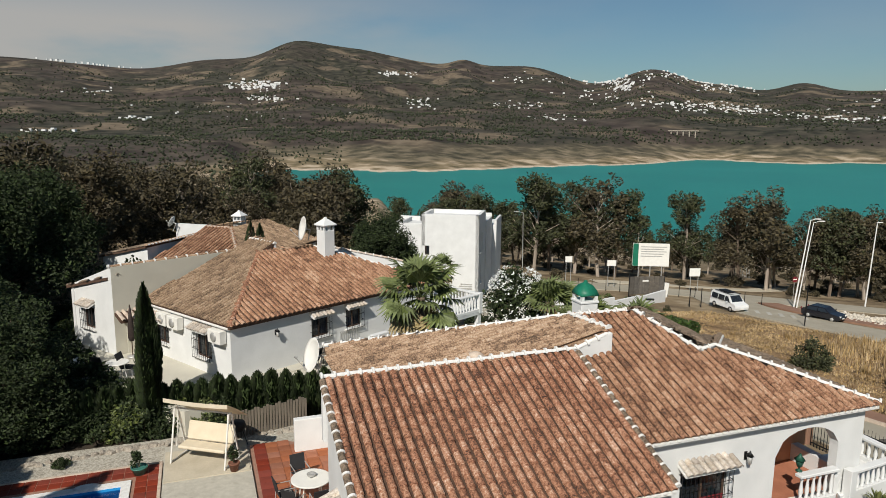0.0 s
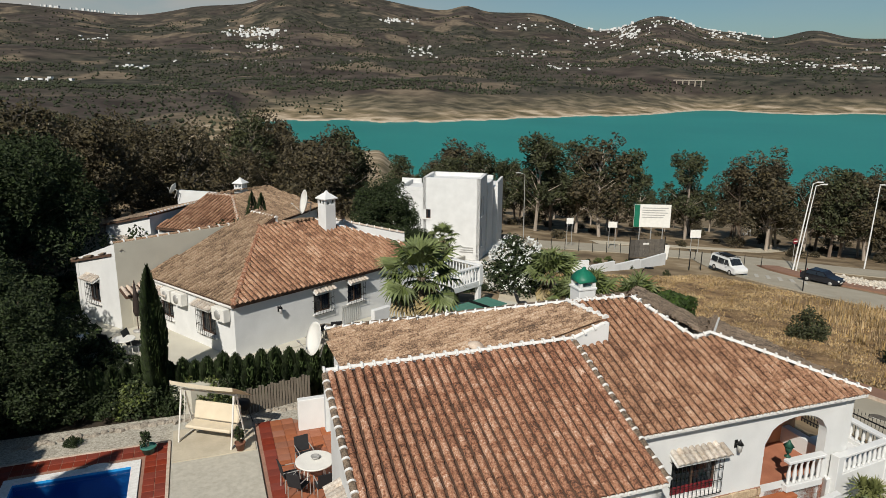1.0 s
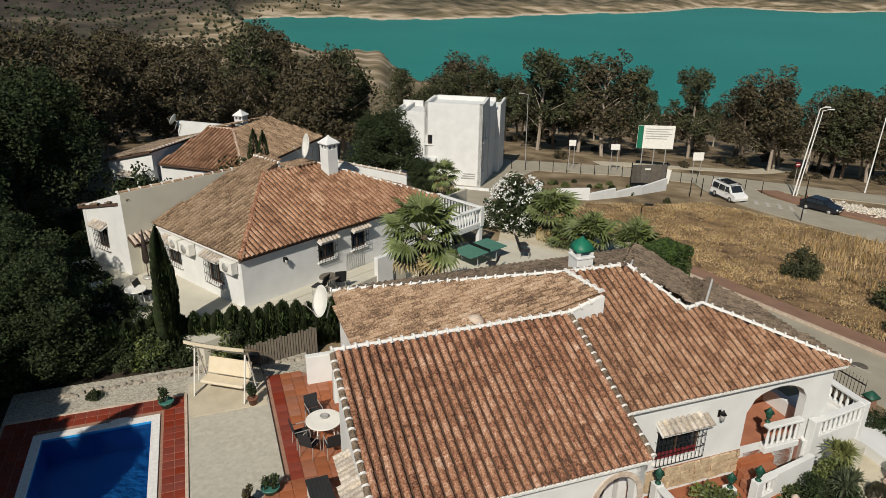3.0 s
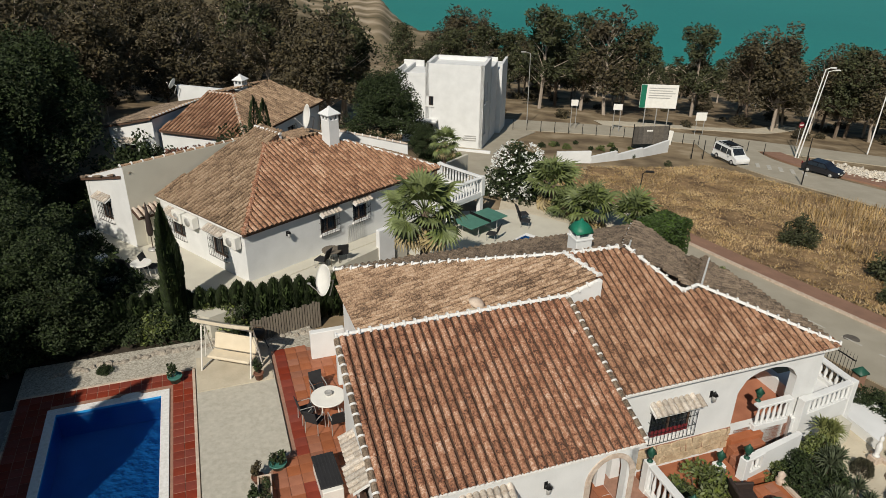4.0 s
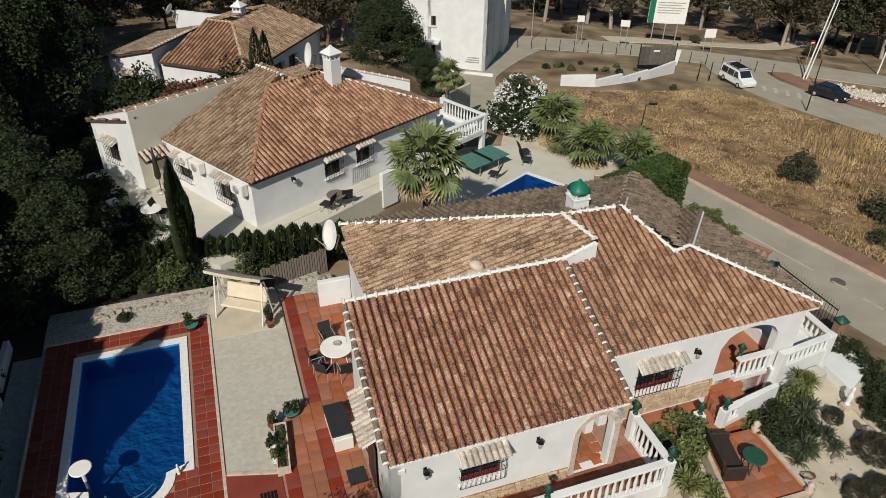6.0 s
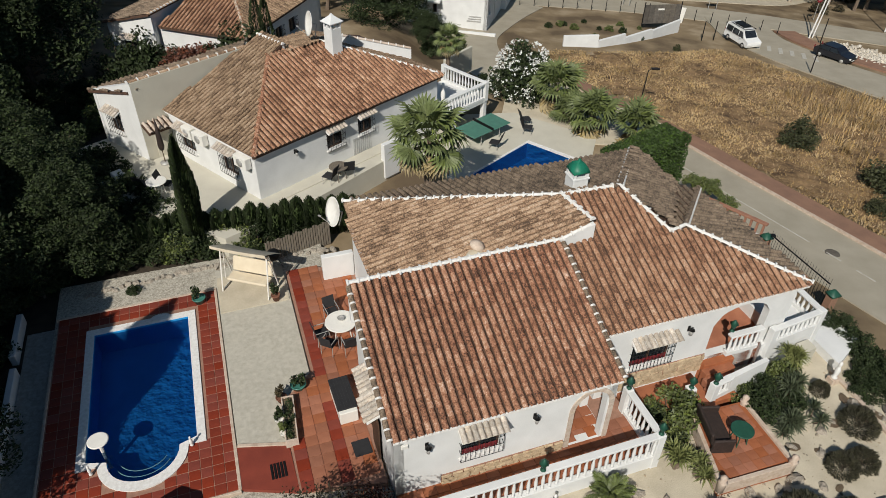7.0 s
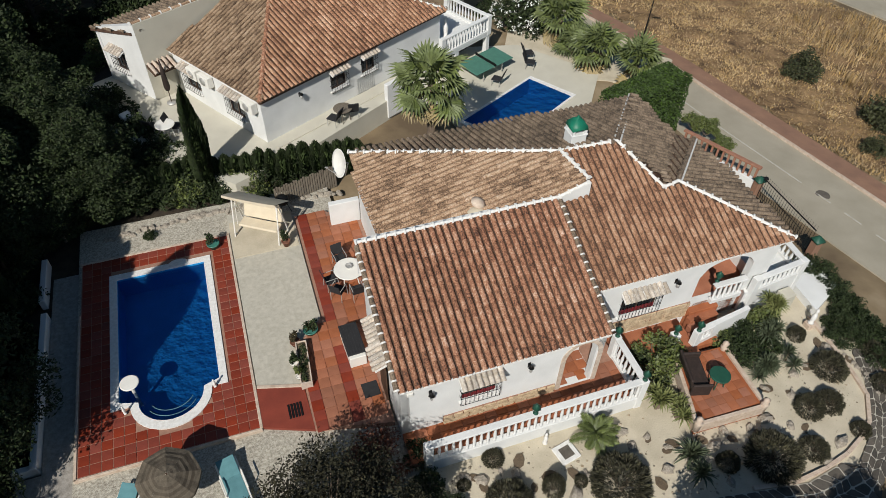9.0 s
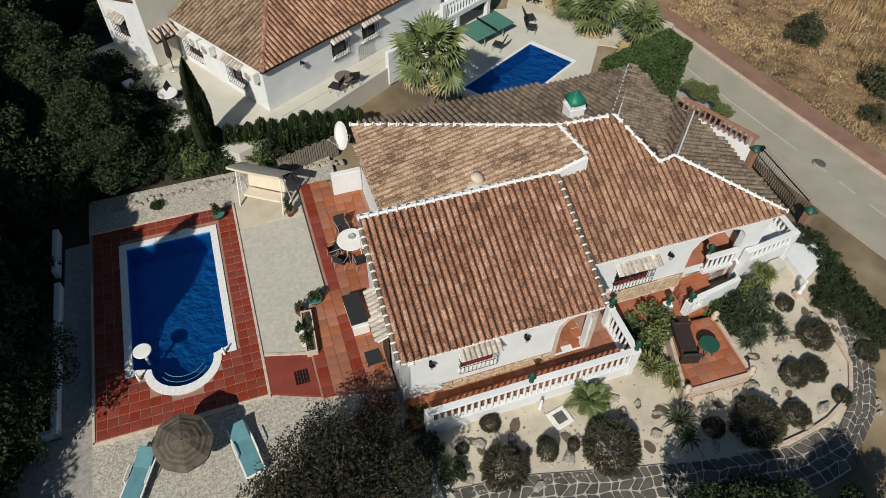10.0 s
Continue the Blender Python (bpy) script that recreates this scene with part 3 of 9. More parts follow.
def height(x, y):
    """The lie of the land, from the terraces down to the lake and up into the hills."""
    x, y = np.asarray(x, float), np.asarray(y, float)
    s = 0.45 * x + 0.89 * y
    h = -1.75 - 0.107 * np.clip(s - 20, 0, 60) - 0.155 * np.clip(s - 80, 0, 400)
    h += 0.25 * smooth(60, 120, y) * wave(x, y, 3, 40)
    # levelled plots of the two villas
    u = (x + 1.356) * math.cos(A_ANG) + (y - 11.557) * math.sin(A_ANG)
    v = -(x + 1.356) * math.sin(A_ANG) + (y - 11.557) * math.cos(A_ANG)
    pad = (1 - smooth(17.0, 19.5, u)) * (1 - smooth(24, 30, v))
    pad = np.maximum(pad, (1 - smooth(-7, -1, x)) * (1 - smooth(50, 62, y)))
    h = h * (1 - pad) + pad * -1.75
    # hollows for the two pools
    def hollow(a, b, a0, a1, b0, b1):
        return smooth(a0 - 0.9, a0, a) * (1 - smooth(a1, a1 + 0.9, a)) * smooth(b0 - 0.9, b0, b) * (1 - smooth(b1, b1 + 0.9, b))
    h = h - 1.4 * hollow(u, v, -8.7, -5.2, 2.9, 10.1)
    c, s_ = math.cos(radians(48)), math.sin(radians(48))
    ub, vb = (x + 8.66) * c + (y - 25.66) * s_, -(x + 8.66) * s_ + (y - 25.66) * c
    h = h - 1.2 * hollow(ub, vb, 9.0, 14.5, -6.8, -4.0)
    r, az = np.hypot(x, y), np.degrees(np.arctan2(x, y))
    # wooded slope on the left
    h += 2 * smooth(-14, -32, az) * smooth(90, 260, r)
    near = np.interp(az, (-19, -17.5, -16, -13.4, -11.7, -10.1, -8.1, -6.4, -5.6, -3.9, 0, 5), (930, 800, 658, 537, 481, 473, 486, 476, 401, 360, 305, 285)) + 5 * np.sin(az * 1.9) + 4 * np.sin(az * 4.3)
    far = np.interp(az, (-19, -17.3, -15.1, -10.5, -5.3, -0.7, 4, 8.3, 12, 15, 18, 20.5, 23, 25.8, 28.5, 31), (770, 790, 806, 826, 780, 806, 868, 940, 985, 1036, 1205, 1240, 1190, 1166, 1240, 1270)) + 9 * np.sin(az * 1.3 + 1) + 5 * np.sin(az * 3.1)
    shore = np.clip((near - r) / 240, 0, 1)
    h = np.where(r < near, np.maximum(h, LAKE_Z + 1 + 15 * shore ** 0.8 * (1 - 0.5 * smooth(-4, 4, az))), h)
    h = np.where(r < near, np.minimum(h, LAKE_Z + 0.9 + 45 * (near - r) / 220), h)
    bed = LAKE_Z - 3
    h = np.where(r >= near, bed, h)
    k = r - far
    bank = LAKE_Z + 8 * (1 - np.exp(-np.clip(k, 0, None) / 60)) + 34 * smooth(40, 460, k) + 1.6 * wave(x, y, 5, 160)* smooth(5, 120, k)
    left = smooth(-17.0, -18.8, az)
    h = np.where(k > 0, bank, h)
    mid = LAKE_Z + 10 + 24 * smooth(300, 1400, r) + 3 * wave(x, y, 9, 190) * smooth(200, 500, r)
    h = np.where(r > 230, h * (1 - left) + left * (np.where(r < 300, h + (mid - h) * smooth(230, 300, r), mid)), h)
    # the hills: every bearing has its own skyline, reached over several folds of the land
    def bump(a0, w, top):
        return top * np.exp(-((az - a0) / w) ** 2)
    sky_line = 0.087 - 0.038 * smooth(5, 13, az) + bump(-13.2, 2.6, 0.018) + bump(-9, 5, 0.022) + bump(0.3, 1.2, 0.008) + bump(15, 3.4, 0.031) + bump(20.5, 2, 0.007) + bump(25.6, 1.8, 0.011)
    sky_line = sky_line - 0.010 * smooth(-17, -24, az) + 0.004 * smooth(-28, -33, az) + bump(-25, 2.5, -0.004) + bump(-20, 2.5, 0.004)
    fold = wave(x, y, 11, 900, 5)
    q = np.clip((r - 1250) / 2650, 0, 1)
    q = np.clip(q ** 0.85 + 0.16 * fold * q * (1 - q) * 2.2 + bump(15, 6, 0.28) * q * (1 - q) * 2, 0, 1.02)
    peak = 9.5 + r * (-0.004 + (sky_line + 0.004) * q)
    h = np.where(r > 1250, h + (peak - h) * smooth(1250, 1600, r), h)
    h = np.where(r > 3900, h - (r - 3900) * 0.25, h)
    return h


def polar_sheet():
    az = np.concatenate([np.linspace(-48, 48, 300), np.linspace(52, 308, 60)])
    rr = np.concatenate([np.linspace(1.0, 110, 110), np.geomspace(114, 4700, 150)])
    a, r = np.meshgrid(np.radians(az), rr)
    x, y = r * np.sin(a), r * np.cos(a)
    z = height(x, y)
    n, m = len(rr), len(az)
    v = np.stack([x.ravel(), y.ravel(), z.ravel()], 1)
    f = [(i * m + j, i * m + (j + 1) % m, (i + 1) * m + (j + 1) % m, (i + 1) * m + j) for i in range(n - 1) for j in range(m)]
    f.append(tuple(range(m))[::-1])
    return v, f


def ground_material():
    m = bpy.data.materials.new("land")
    m.use_nodes = True
    n, l = m.node_tree.nodes, m.node_tree.links
    p = n["Principled BSDF"]
    p.inputs["Roughness"].default_value, p.inputs["Specular IOR Level"].default_value = 0.95, 0.1
    geo = n.new("ShaderNodeNewGeometry")
    sep = n.new("ShaderNodeSeparateXYZ")
    l.new(geo.outputs["Position"], sep.inputs[0])

    def noise_at(scale, detail=5):
        t = n.new("ShaderNodeTexNoise")
        t.inputs["Scale"].default_value, t.inputs["Detail"].default_value = scale, detail
        l.new(geo.outputs["Position"], t.inputs["Vector"])
        return t.outputs[0]

    def ramp(src, stops):
        r = n.new("ShaderNodeValToRGB")
        e = r.color_ramp.elements
        while len(e) < len(stops):
            e.new(0.5)
        for el, (pos, col) in zip(e, stops):
            el.position, el.color = pos, (*col, 1)
        l.new(src, r.inputs[0])
        return r.outputs[0]

    def blend(fac, a, b):
        x = n.new("ShaderNodeMix")
        x.data_type = "RGBA"
        l.new(fac, x.inputs[0])
        l.new(a, x.inputs[6])
        l.new(b, x.inputs[7])
        return x.outputs[2]

    def step(src, a, b):
        r = n.new("ShaderNodeMapRange")
        r.interpolation_type = "SMOOTHSTEP"
        r.inputs[1].default_value, r.inputs[2].default_value = a, b
        l.new(src, r.inputs[0])
        return r.outputs[0]

    near = ramp(noise_at(0.35), [(0.35, (0.13, 0.095, 0.06)), (0.55, (0.24, 0.18, 0.11)), (0.7, (0.34, 0.27, 0.18))])
    brown = ramp(noise_at(0.018, 9), [(0.34, (0.036, 0.028, 0.024)), (0.5, (0.064, 0.051, 0.042)), (0.68, (0.112, 0.090, 0.070))])
    olive = ramp(noise_at(0.03, 8), [(0.36, (0.026, 0.026, 0.020)), (0.5, (0.050, 0.047, 0.035)), (0.66, (0.086, 0.076, 0.056))])
    tan = ramp(noise_at(0.05, 6), [(0.35, (0.100, 0.078, 0.055)), (0.65, (0.190, 0.150, 0.105))])
    vor = n.new("ShaderNodeTexVoronoi")
    vor.inputs["Scale"].default_value = 0.085
    l.new(geo.outputs["Position"], vor.inputs["Vector"])
    dots = step(vor.outputs["Distance"], 0.18, 0.36)
    tree_col = n.new("ShaderNodeRGB")
    tree_col.outputs[0].default_value = (0.030, 0.036, 0.022, 1)
    grove = ramp(noise_at(0.0045, 4), [(0.46, (0, 0, 0)), (0.56, (1, 1, 1))])
    field = ramp(noise_at(0.0065, 3), [(0.56, (0, 0, 0)), (0.63, (1, 1, 1))])
    scrub = blend(ramp(noise_at(0.0022, 5), [(0.44, (0, 0, 0)), (0.58, (1, 1, 1))]), brown, olive)
    hills = blend(field, blend(grove, scrub, blend(dots, tree_col.outputs[0], scrub)), tan)
    shore = ramp(noise_at(0.035, 12), [(0.36, (0.10, 0.085, 0.050)), (0.45, (0.19, 0.150, 0.090)), (0.54, (0.29, 0.225, 0.145)), (0.64, (0.46, 0.37, 0.265))])
    flats = ramp(noise_at(0.045, 10), [(0.36, (0.055, 0.050, 0.034)), (0.5, (0.115, 0.098, 0.064)), (0.66, (0.21, 0.17, 0.115))])
    rim = ramp(noise_at(0.1, 6), [(0.35, (0.36, 0.29, 0.21)), (0.65, (0.56, 0.47, 0.36))])
    # the bare belt that the falling water left, wandering a little in height
    nz = n.new("ShaderNodeMath")
    nz.operation = "MULTIPLY_ADD"
    nz.inputs[1].default_value = -26.0
    l.new(noise_at(0.012, 8), nz.inputs[0])
    l.new(sep.outputs[2], nz.inputs[2])
    ln = n.new("ShaderNodeVectorMath")
    ln.operation = "LENGTH"
    l.new(geo.outputs["Position"], ln.inputs[0])
    lower = n.new("ShaderNodeMapRange")
    lower.inputs[1].default_value, lower.inputs[2].default_value, lower.inputs[3].default_value, lower.inputs[4].default_value = 560.0, 720.0, -13.0, 0.0
    l.new(ln.outputs["Value"], lower.inputs[0])
    both = n.new("ShaderNodeMath")
    both.operation = "ADD"
    l.new(nz.outputs[0], both.inputs[0])
    l.new(lower.outputs[0], both.inputs[1])
    nz = both
    shore = blend(step(nz.outputs[0], -48.0, -41.0), shore, flats)
    shore = blend(step(sep.outputs[2], LAKE_Z + 0.9, LAKE_Z + 2.2), rim, shore)
    band = step(nz.outputs[0], -38.0, -24.0)
    # no bare belt west of the lake's end, where scrub comes down to the water
    we = n.new("ShaderNodeMath")
    we.operation = "MULTIPLY_ADD"
    we.inputs[1].default_value = 0.155
    l.new(sep.outputs[1], we.inputs[0])
    l.new(sep.outputs[0], we.inputs[2])
    east = step(we.outputs[0], -95.0, -150.0)
    mx = n.new("ShaderNodeMath")
    mx.operation = "MAXIMUM"
    l.new(band, mx.inputs[0])
    l.new(east, mx.inputs[1])
    band = mx.outputs[0]
    far = blend(band, shore, hills)
    l.new(blend(step(ln.outputs["Value"], 120, 240), near, far), p.inputs["Base Color"])
    b = n.new("ShaderNodeBump")
    b.inputs["Strength"].default_value, b.inputs["Distance"].default_value = 0.4, 0.05
    l.new(noise_at(3.0), b.inputs["Height"])
    l.new(b.outputs[0], p.inputs["Normal"])
    return m


gv, gf = polar_sheet()
ground = tagged(raw("ground", gv, gf, ground_material(), smooth=True), "dry brown sloping land with scrub, shore and hills", "ground", kind="structure")

M_WATER = material("lake_water", (0.016, 0.215, 0.180), (0.010, 0.175, 0.150), 0.006, 0.35, 0.0, 0.3, spec=0.08)
bm = bmesh.new()
bmesh.ops.create_circle(bm, cap_ends=True, segments=64, radius=2600)
water = link("water", bm, M_WATER)
water.location = (900, 1300, LAKE_Z)
tagged(water, "calm turquoise reservoir between bare banks", "lake", kind="structure")

# ---- the near villa ----
villa = thing("villa", MA, "white rendered villa with weathered barrel-tile roofs and white mortar ridges", "house")
EAVE1, RIDGE1, V1 = 1.66, 3.42, 4.45     # front wing: eave height, ridge height, ridge line
EAVE2, RIDGE2, V2 = 2.02, 3.86, 6.15     # right wing
EAVE3 = 2.30                             # low eave of the slope behind the ridge
FLOOR = -1.25


def villa_roof():
    slopes = []
    # front wing, falling towards the garden
    r1 = [(0.0, -0.16, EAVE1), (7.05, -0.16, EAVE1), (7.05, V1, RIDGE1), (0.0, V1, RIDGE1)]
    # right wing, front slope with a stepped and hipped right end
    k = (RIDGE2 - EAVE2) / (V2 - 1.3)
    z2 = lambda v: EAVE2 + k * (v - 1.3)
    r2 = [(7.1, 1.3, EAVE2), (15.0, 1.3, EAVE2), (11.7, 4.2, z2(4.2)), (11.08, 4.1, z2(4.1)), (10.15, V2, RIDGE2), (7.95, V2 + 0.1, RIDGE2), (8.2, 4.5, z2(4.5)), (7.1, 4.5, z2(4.5))]
    # slope behind the front ridge, falling to the pool side
    r3 = [(1.0, 4.5, EAVE3), (8.1, 4.5, RIDGE2), (7.9, V2 + 0.1, RIDGE2), (1.05, 10.4, EAVE3)]
    # back slope, and the planes that fall to the road side
    rb = [(7.9, V2 + 0.1, RIDGE2), (10.15, V2, RIDGE2), (13.5, 10.45, 2.40), (1.05, 10.4, 2.29)]
    rh = [(10.15, V2, RIDGE2), (11.08, 4.1, 3.14), (13.85, 7.75, 2.33), (13.5, 10.45, 2.40)]
    rg = [(11.08, 4.1, 3.07), (11.7, 4.2, 3.12), (14.35, 6.95, 2.36), (13.85, 7.75, 2.33)]
    rr = [(11.7, 4.2, 3.12), (15.0, 1.3, EAVE2), (14.98, 4.85, 2.08), (14.35, 6.95, 2.34)]
    return {"front": r1, "right": r2, "left": r3, "back": rb, "hip": rh, "gore": rg, "end": rr}


ROOF = villa_roof()
roof_parts = {}
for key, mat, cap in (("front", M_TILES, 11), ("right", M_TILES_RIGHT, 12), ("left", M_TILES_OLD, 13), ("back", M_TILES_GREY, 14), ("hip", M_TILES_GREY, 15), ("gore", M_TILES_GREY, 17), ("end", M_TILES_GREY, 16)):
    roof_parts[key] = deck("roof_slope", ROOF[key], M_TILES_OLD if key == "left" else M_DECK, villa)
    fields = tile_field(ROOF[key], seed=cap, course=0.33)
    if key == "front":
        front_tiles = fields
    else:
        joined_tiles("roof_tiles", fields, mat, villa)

z2k = (RIDGE2 - EAVE2) / (V2 - 1.3)
Z2 = lambda v: EAVE2 + z2k * (v - 1.3)
up = 0.095
for a, b in (((-0.05, V1, RIDGE1 + up), (7.1, V1, RIDGE1 + up)),
             ((1.05, 10.4, EAVE3 + up), (7.9, V2 + 0.1, RIDGE2 + up)),
             ((7.9, V2 + 0.1, RIDGE2 + up), (10.15, V2, RIDGE2 + up)),
             ((8.2, 4.55, RIDGE2 + 0.10), (7.9, V2 + 0.1, RIDGE2 + 0.14)),
             ((7.1, V1, RIDGE1 + up), (8.1, 4.5, RIDGE2 - 0.02)),
             ((11.08, 4.1, Z2(4.1) + up), (10.15, V2, RIDGE2 + up)),
             ((11.08, 4.1, Z2(4.1) + up), (11.7, 4.2, 3.15 + up)),
             ((15.0, 1.3, EAVE2 + up), (11.7, 4.2, 3.15 + up))):
    ridge("ridge_cap", a, b, M_MORTAR, villa, r=0.068, teeth=0.05, pieces=True)
for a, b, sides in (((13.55, 10.5, 2.36 + up), (10.15, V2, RIDGE2 + up), (-1, 1)), ((14.4, 7.0, 2.36 + up), (11.7, 4.2, 3.12 + up), (1,))):
    ridge("hip_cap", a, b, M_TILES_GREY, villa, ring=M_TILES_GREY, r=0.09, teeth=0.012, pieces=True)
    # the bed of mortar shows as a white line along the cap
    d = Vector(b) - Vector(a)
    o = Vector((d.y, -d.x, 0)).normalized() * 0.115
    for k in sides:
        bm = bmesh.new()
        rod(bm, Vector(a) - o * k - Vector((0, 0, 0.015)), Vector(b) - o * k - Vector((0, 0, 0.015)), 0.038, None, 7)
        part("mortar_bed", bm, M_MORTAR, villa, "white mortar line along the hip")
bm = bmesh.new()
for p, q, zp, zq in (((10.15, V2), (11.08, 4.1), RIDGE2, Z2(4.1)), ((11.08, 4.1), (11.7, 4.2), Z2(4.1), 3.12)):
    vs = [bm.verts.new((*p, Z2(p[1]) - 0.15)), bm.verts.new((*q, Z2(q[1]) - 0.15)), bm.verts.new((*q, zq + 0.05)), bm.verts.new((*p, zp + 0.05))]
    bk = [bm.verts.new(v.co + Vector((0.06, 0.02, 0))) for v in vs]
    bm.faces.new(vs)
    bm.faces.new(bk[::-1])
part("step_wall", bm, M_MORTAR, villa)
# white mortar under the tile ends along the eaves
for x0, x1, v, z, n in ((0.02, 7.03, -0.16, EAVE1, 30), (7.15, 14.95, 1.3, EAVE2, 34)):
    bm = bmesh.new()
    box(bm, x0, x1, v - 0.045, v + 0.12, z - 0.10, z - 0.012, 0.008)
    for k in range(n):
        x = x0 + (x1 - x0) * (k + 0.5) / n
        box(bm, x - 0.05, x + 0.05, v - 0.075, v - 0.02, z - 0.05, z + 0.012, 0.012)
    part("eave_mortar", bm, M_MORTAR, villa, "white mortar edge under the tile ends")
# verges of the front wing: brown tiles with white mortar between them
for u in (-0.04, 7.09):
    ridge("verge", (u, -0.12, EAVE1 + 0.05), (u, V1 - 0.1, RIDGE1 + 0.03), M_TILES_GREY, villa, ring=M_MORTAR, r=0.09, teeth=0.012, step=0.30, pieces=True)


def wall(name, a, b, z0, top, thick, holes=(), parent=None, mat=M_WALL):
    """A wall from a to b in plan, its outer face on the right hand side of that way."""
    a, b = Vector((*a, 0)), Vector((*b, 0))
    d = b - a
    bm = bmesh.new()
    wall_with_holes(bm, d.length, z0, top, thick, holes)
    bmesh.ops.transform(bm, matrix=Matrix.Translation(a) @ Matrix.Rotation(math.atan2(d.y, d.x), 4, "Z"), verts=bm.verts[:])
    return link(name, bm, mat, parent)


LOW = -1.9
T = 0.28
k1 = (RIDGE1 - EAVE1) / (V1 + 0.12)
wall("front_wall", (0.1, 0.08), (7.1, 0.08), LOW, EAVE1 - 0.06, T, [(2.0, 3.22, -0.22, 0.80, 0), (5.62, 6.82, FLOOR, 1.12, 0.72)], villa)
wall("side_wall", (0.1, V1 + 0.1), (0.1, 0.08), LOW, lambda x: RIDGE1 - 0.1 - k1 * x + 0.0, T, [(1.2, 2.2, -0.45, 0.7, 0)], villa)
wall("porch_wall", (7.1, 0.08), (7.1, 1.6), LOW, lambda x: EAVE1 + k1 * x, T, [(0.25, 1.25, FLOOR, 0.9, 0.45)], villa)
wall("right_wall", (7.4, 1.5), (14.75, 1.5), LOW, EAVE2 - 0.1, T, [(1.12, 2.62, -0.12, 0.95, 0), (4.2, 6.45, -0.6, 1.58, 0.7)], villa)
wall("end_wall", (14.75, 1.5), (14.72, 4.8), LOW, 1.95, T, [(0.6, 2.2, -0.1, 1.5, 0.6)], villa)
for p, q in (((14.72, 4.8), (14.1, 6.75)), ((14.1, 6.75), (13.6, 7.6)), ((13.6, 7.6), (13.25, 10.1)), ((13.25, 10.1), (1.3, 10.2))):
    wall("back_wall", p, q, LOW, 2.1, T, [], villa)
wall("side_wall", (1.25, 10.2), (1.25, 4.4), LOW, EAVE3 - 0.08, T, [], villa)
wall("ridge_wall", (0.0, V1 + 0.16), (8.2, V1 + 0.16), EAVE3 - 0.6, RIDGE1 - 0.14, 0.2, [], villa)
wall("parapet", (6.9, 4.42), (8.25, 4.42), 2.6, lambda x: RIDGE1 + 0.02 + (RIDGE2 - RIDGE1 - 0.04) * x / 1.35, 0.18, [], villa)


def share(name, me, parent, m, label=""):
    """One more object on a mesh that alike pieces share."""
    o = new(name, me)
    o.parent = parent
    o.matrix_basis = m
    if label:
        o["label"] = label
    return o


def mesh_of(name, bm, mats):
    me = bpy.data.meshes.new(name)
    bm.to_mesh(me)
    bm.free()
    for m in mats if isinstance(mats, (list, tuple)) else [mats]:
        me.materials.append(m)
    return me


M_CURTAIN = material("red_curtain", (0.22, 0.02, 0.025), (0.12, 0.012, 0.016), 3, 0.8, 0.1, 40)
M_FRAME = material("brown_frame", (0.10, 0.06, 0.04), None, 5, 0.6, 0.05, 30)


M_HOOD = material("faded_canopy_tile", (0.60, 0.54, 0.46), (0.36, 0.29, 0.23), 14, 0.85, 0.25, 40, rnd=-0.3)


def window(parent, m, w, h, canopy=True, grille=True, curtain=None, proud=0.16):
    """A window in a wall opening: frame, pane, sill, iron grille and a small tiled canopy. m: lower left corner of the opening on the outer face, x along the wall, y inwards."""
    bm = bmesh.new()
    t = 0.06
    for a in ((0, t, 0, h), (w - t, w, 0, h), (t, w - t, 0, t), (t, w - t, h - t, h), (w / 2 - 0.03, w / 2 + 0.03, t, h - t)):
        box(bm, a[0], a[1], 0.10, 0.16, a[2], a[3])
    win = link("window", bm, M_FRAME, parent)
    win.matrix_basis = m
    bm = bmesh.new()
    box(bm, t * 0.5, w - t * 0.5, 0.135, 0.145, t * 0.5, h - t * 0.5)
    part("pane", bm, M_GLASS, win)
    bm = bmesh.new()
    box(bm, -0.08, w + 0.08, -0.10, 0.12, -0.09, -0.02, 0.01)
    part("sill", bm, M_MORTAR, win)
    if curtain:
        bm = bmesh.new()
        n = 14
        vs = [[bm.verts.new((w * (0.04 + 0.92 * i / n), 0.05 + 0.02 * (i % 2), z)) for i in range(n + 1)] for z in (0.02, h * 0.24)]
        for i in range(n):
            bm.faces.new((vs[0][i], vs[0][i + 1], vs[1][i + 1], vs[1][i]))
        part("awning_cloth", bm, curtain, win, "red cloth behind the grille")
    if grille:
        bm = bmesh.new()
        n = max(5, round(w / 0.13))
        for i in range(n + 1):
            x = -0.06 + (w + 0.12) * i / n
            rod(bm, (x, -proud, -0.05), (x, -proud, h + 0.02), 0.009, None, 5)
        for z in (-0.04, h * 0.33, h * 0.67, h):
            for a, b in (((-0.06, -proud, z), (w + 0.06, -proud, z)), ((-0.06, 0.0, z), (-0.06, -proud, z)), ((w + 0.06, 0.0, z), (w + 0.06, -proud, z))):
                rod(bm, a, b, 0.010, None, 5)
        part("grille", bm, M_IRON, win, "black iron window grille")
    if canopy:
        z = h + 0.16
        c = [(-0.12, -0.34, z - 0.06), (w + 0.12, -0.34, z - 0.06), (w + 0.12, 0.0, z + 0.10), (-0.12, 0.0, z + 0.10)]
        deck("canopy", c, M_MORTAR, win, 0.06)
        joined_tiles("canopy_tiles", tile_field(c, pitch=0.19, course=0.3, seed=5), M_HOOD, win)
    return win


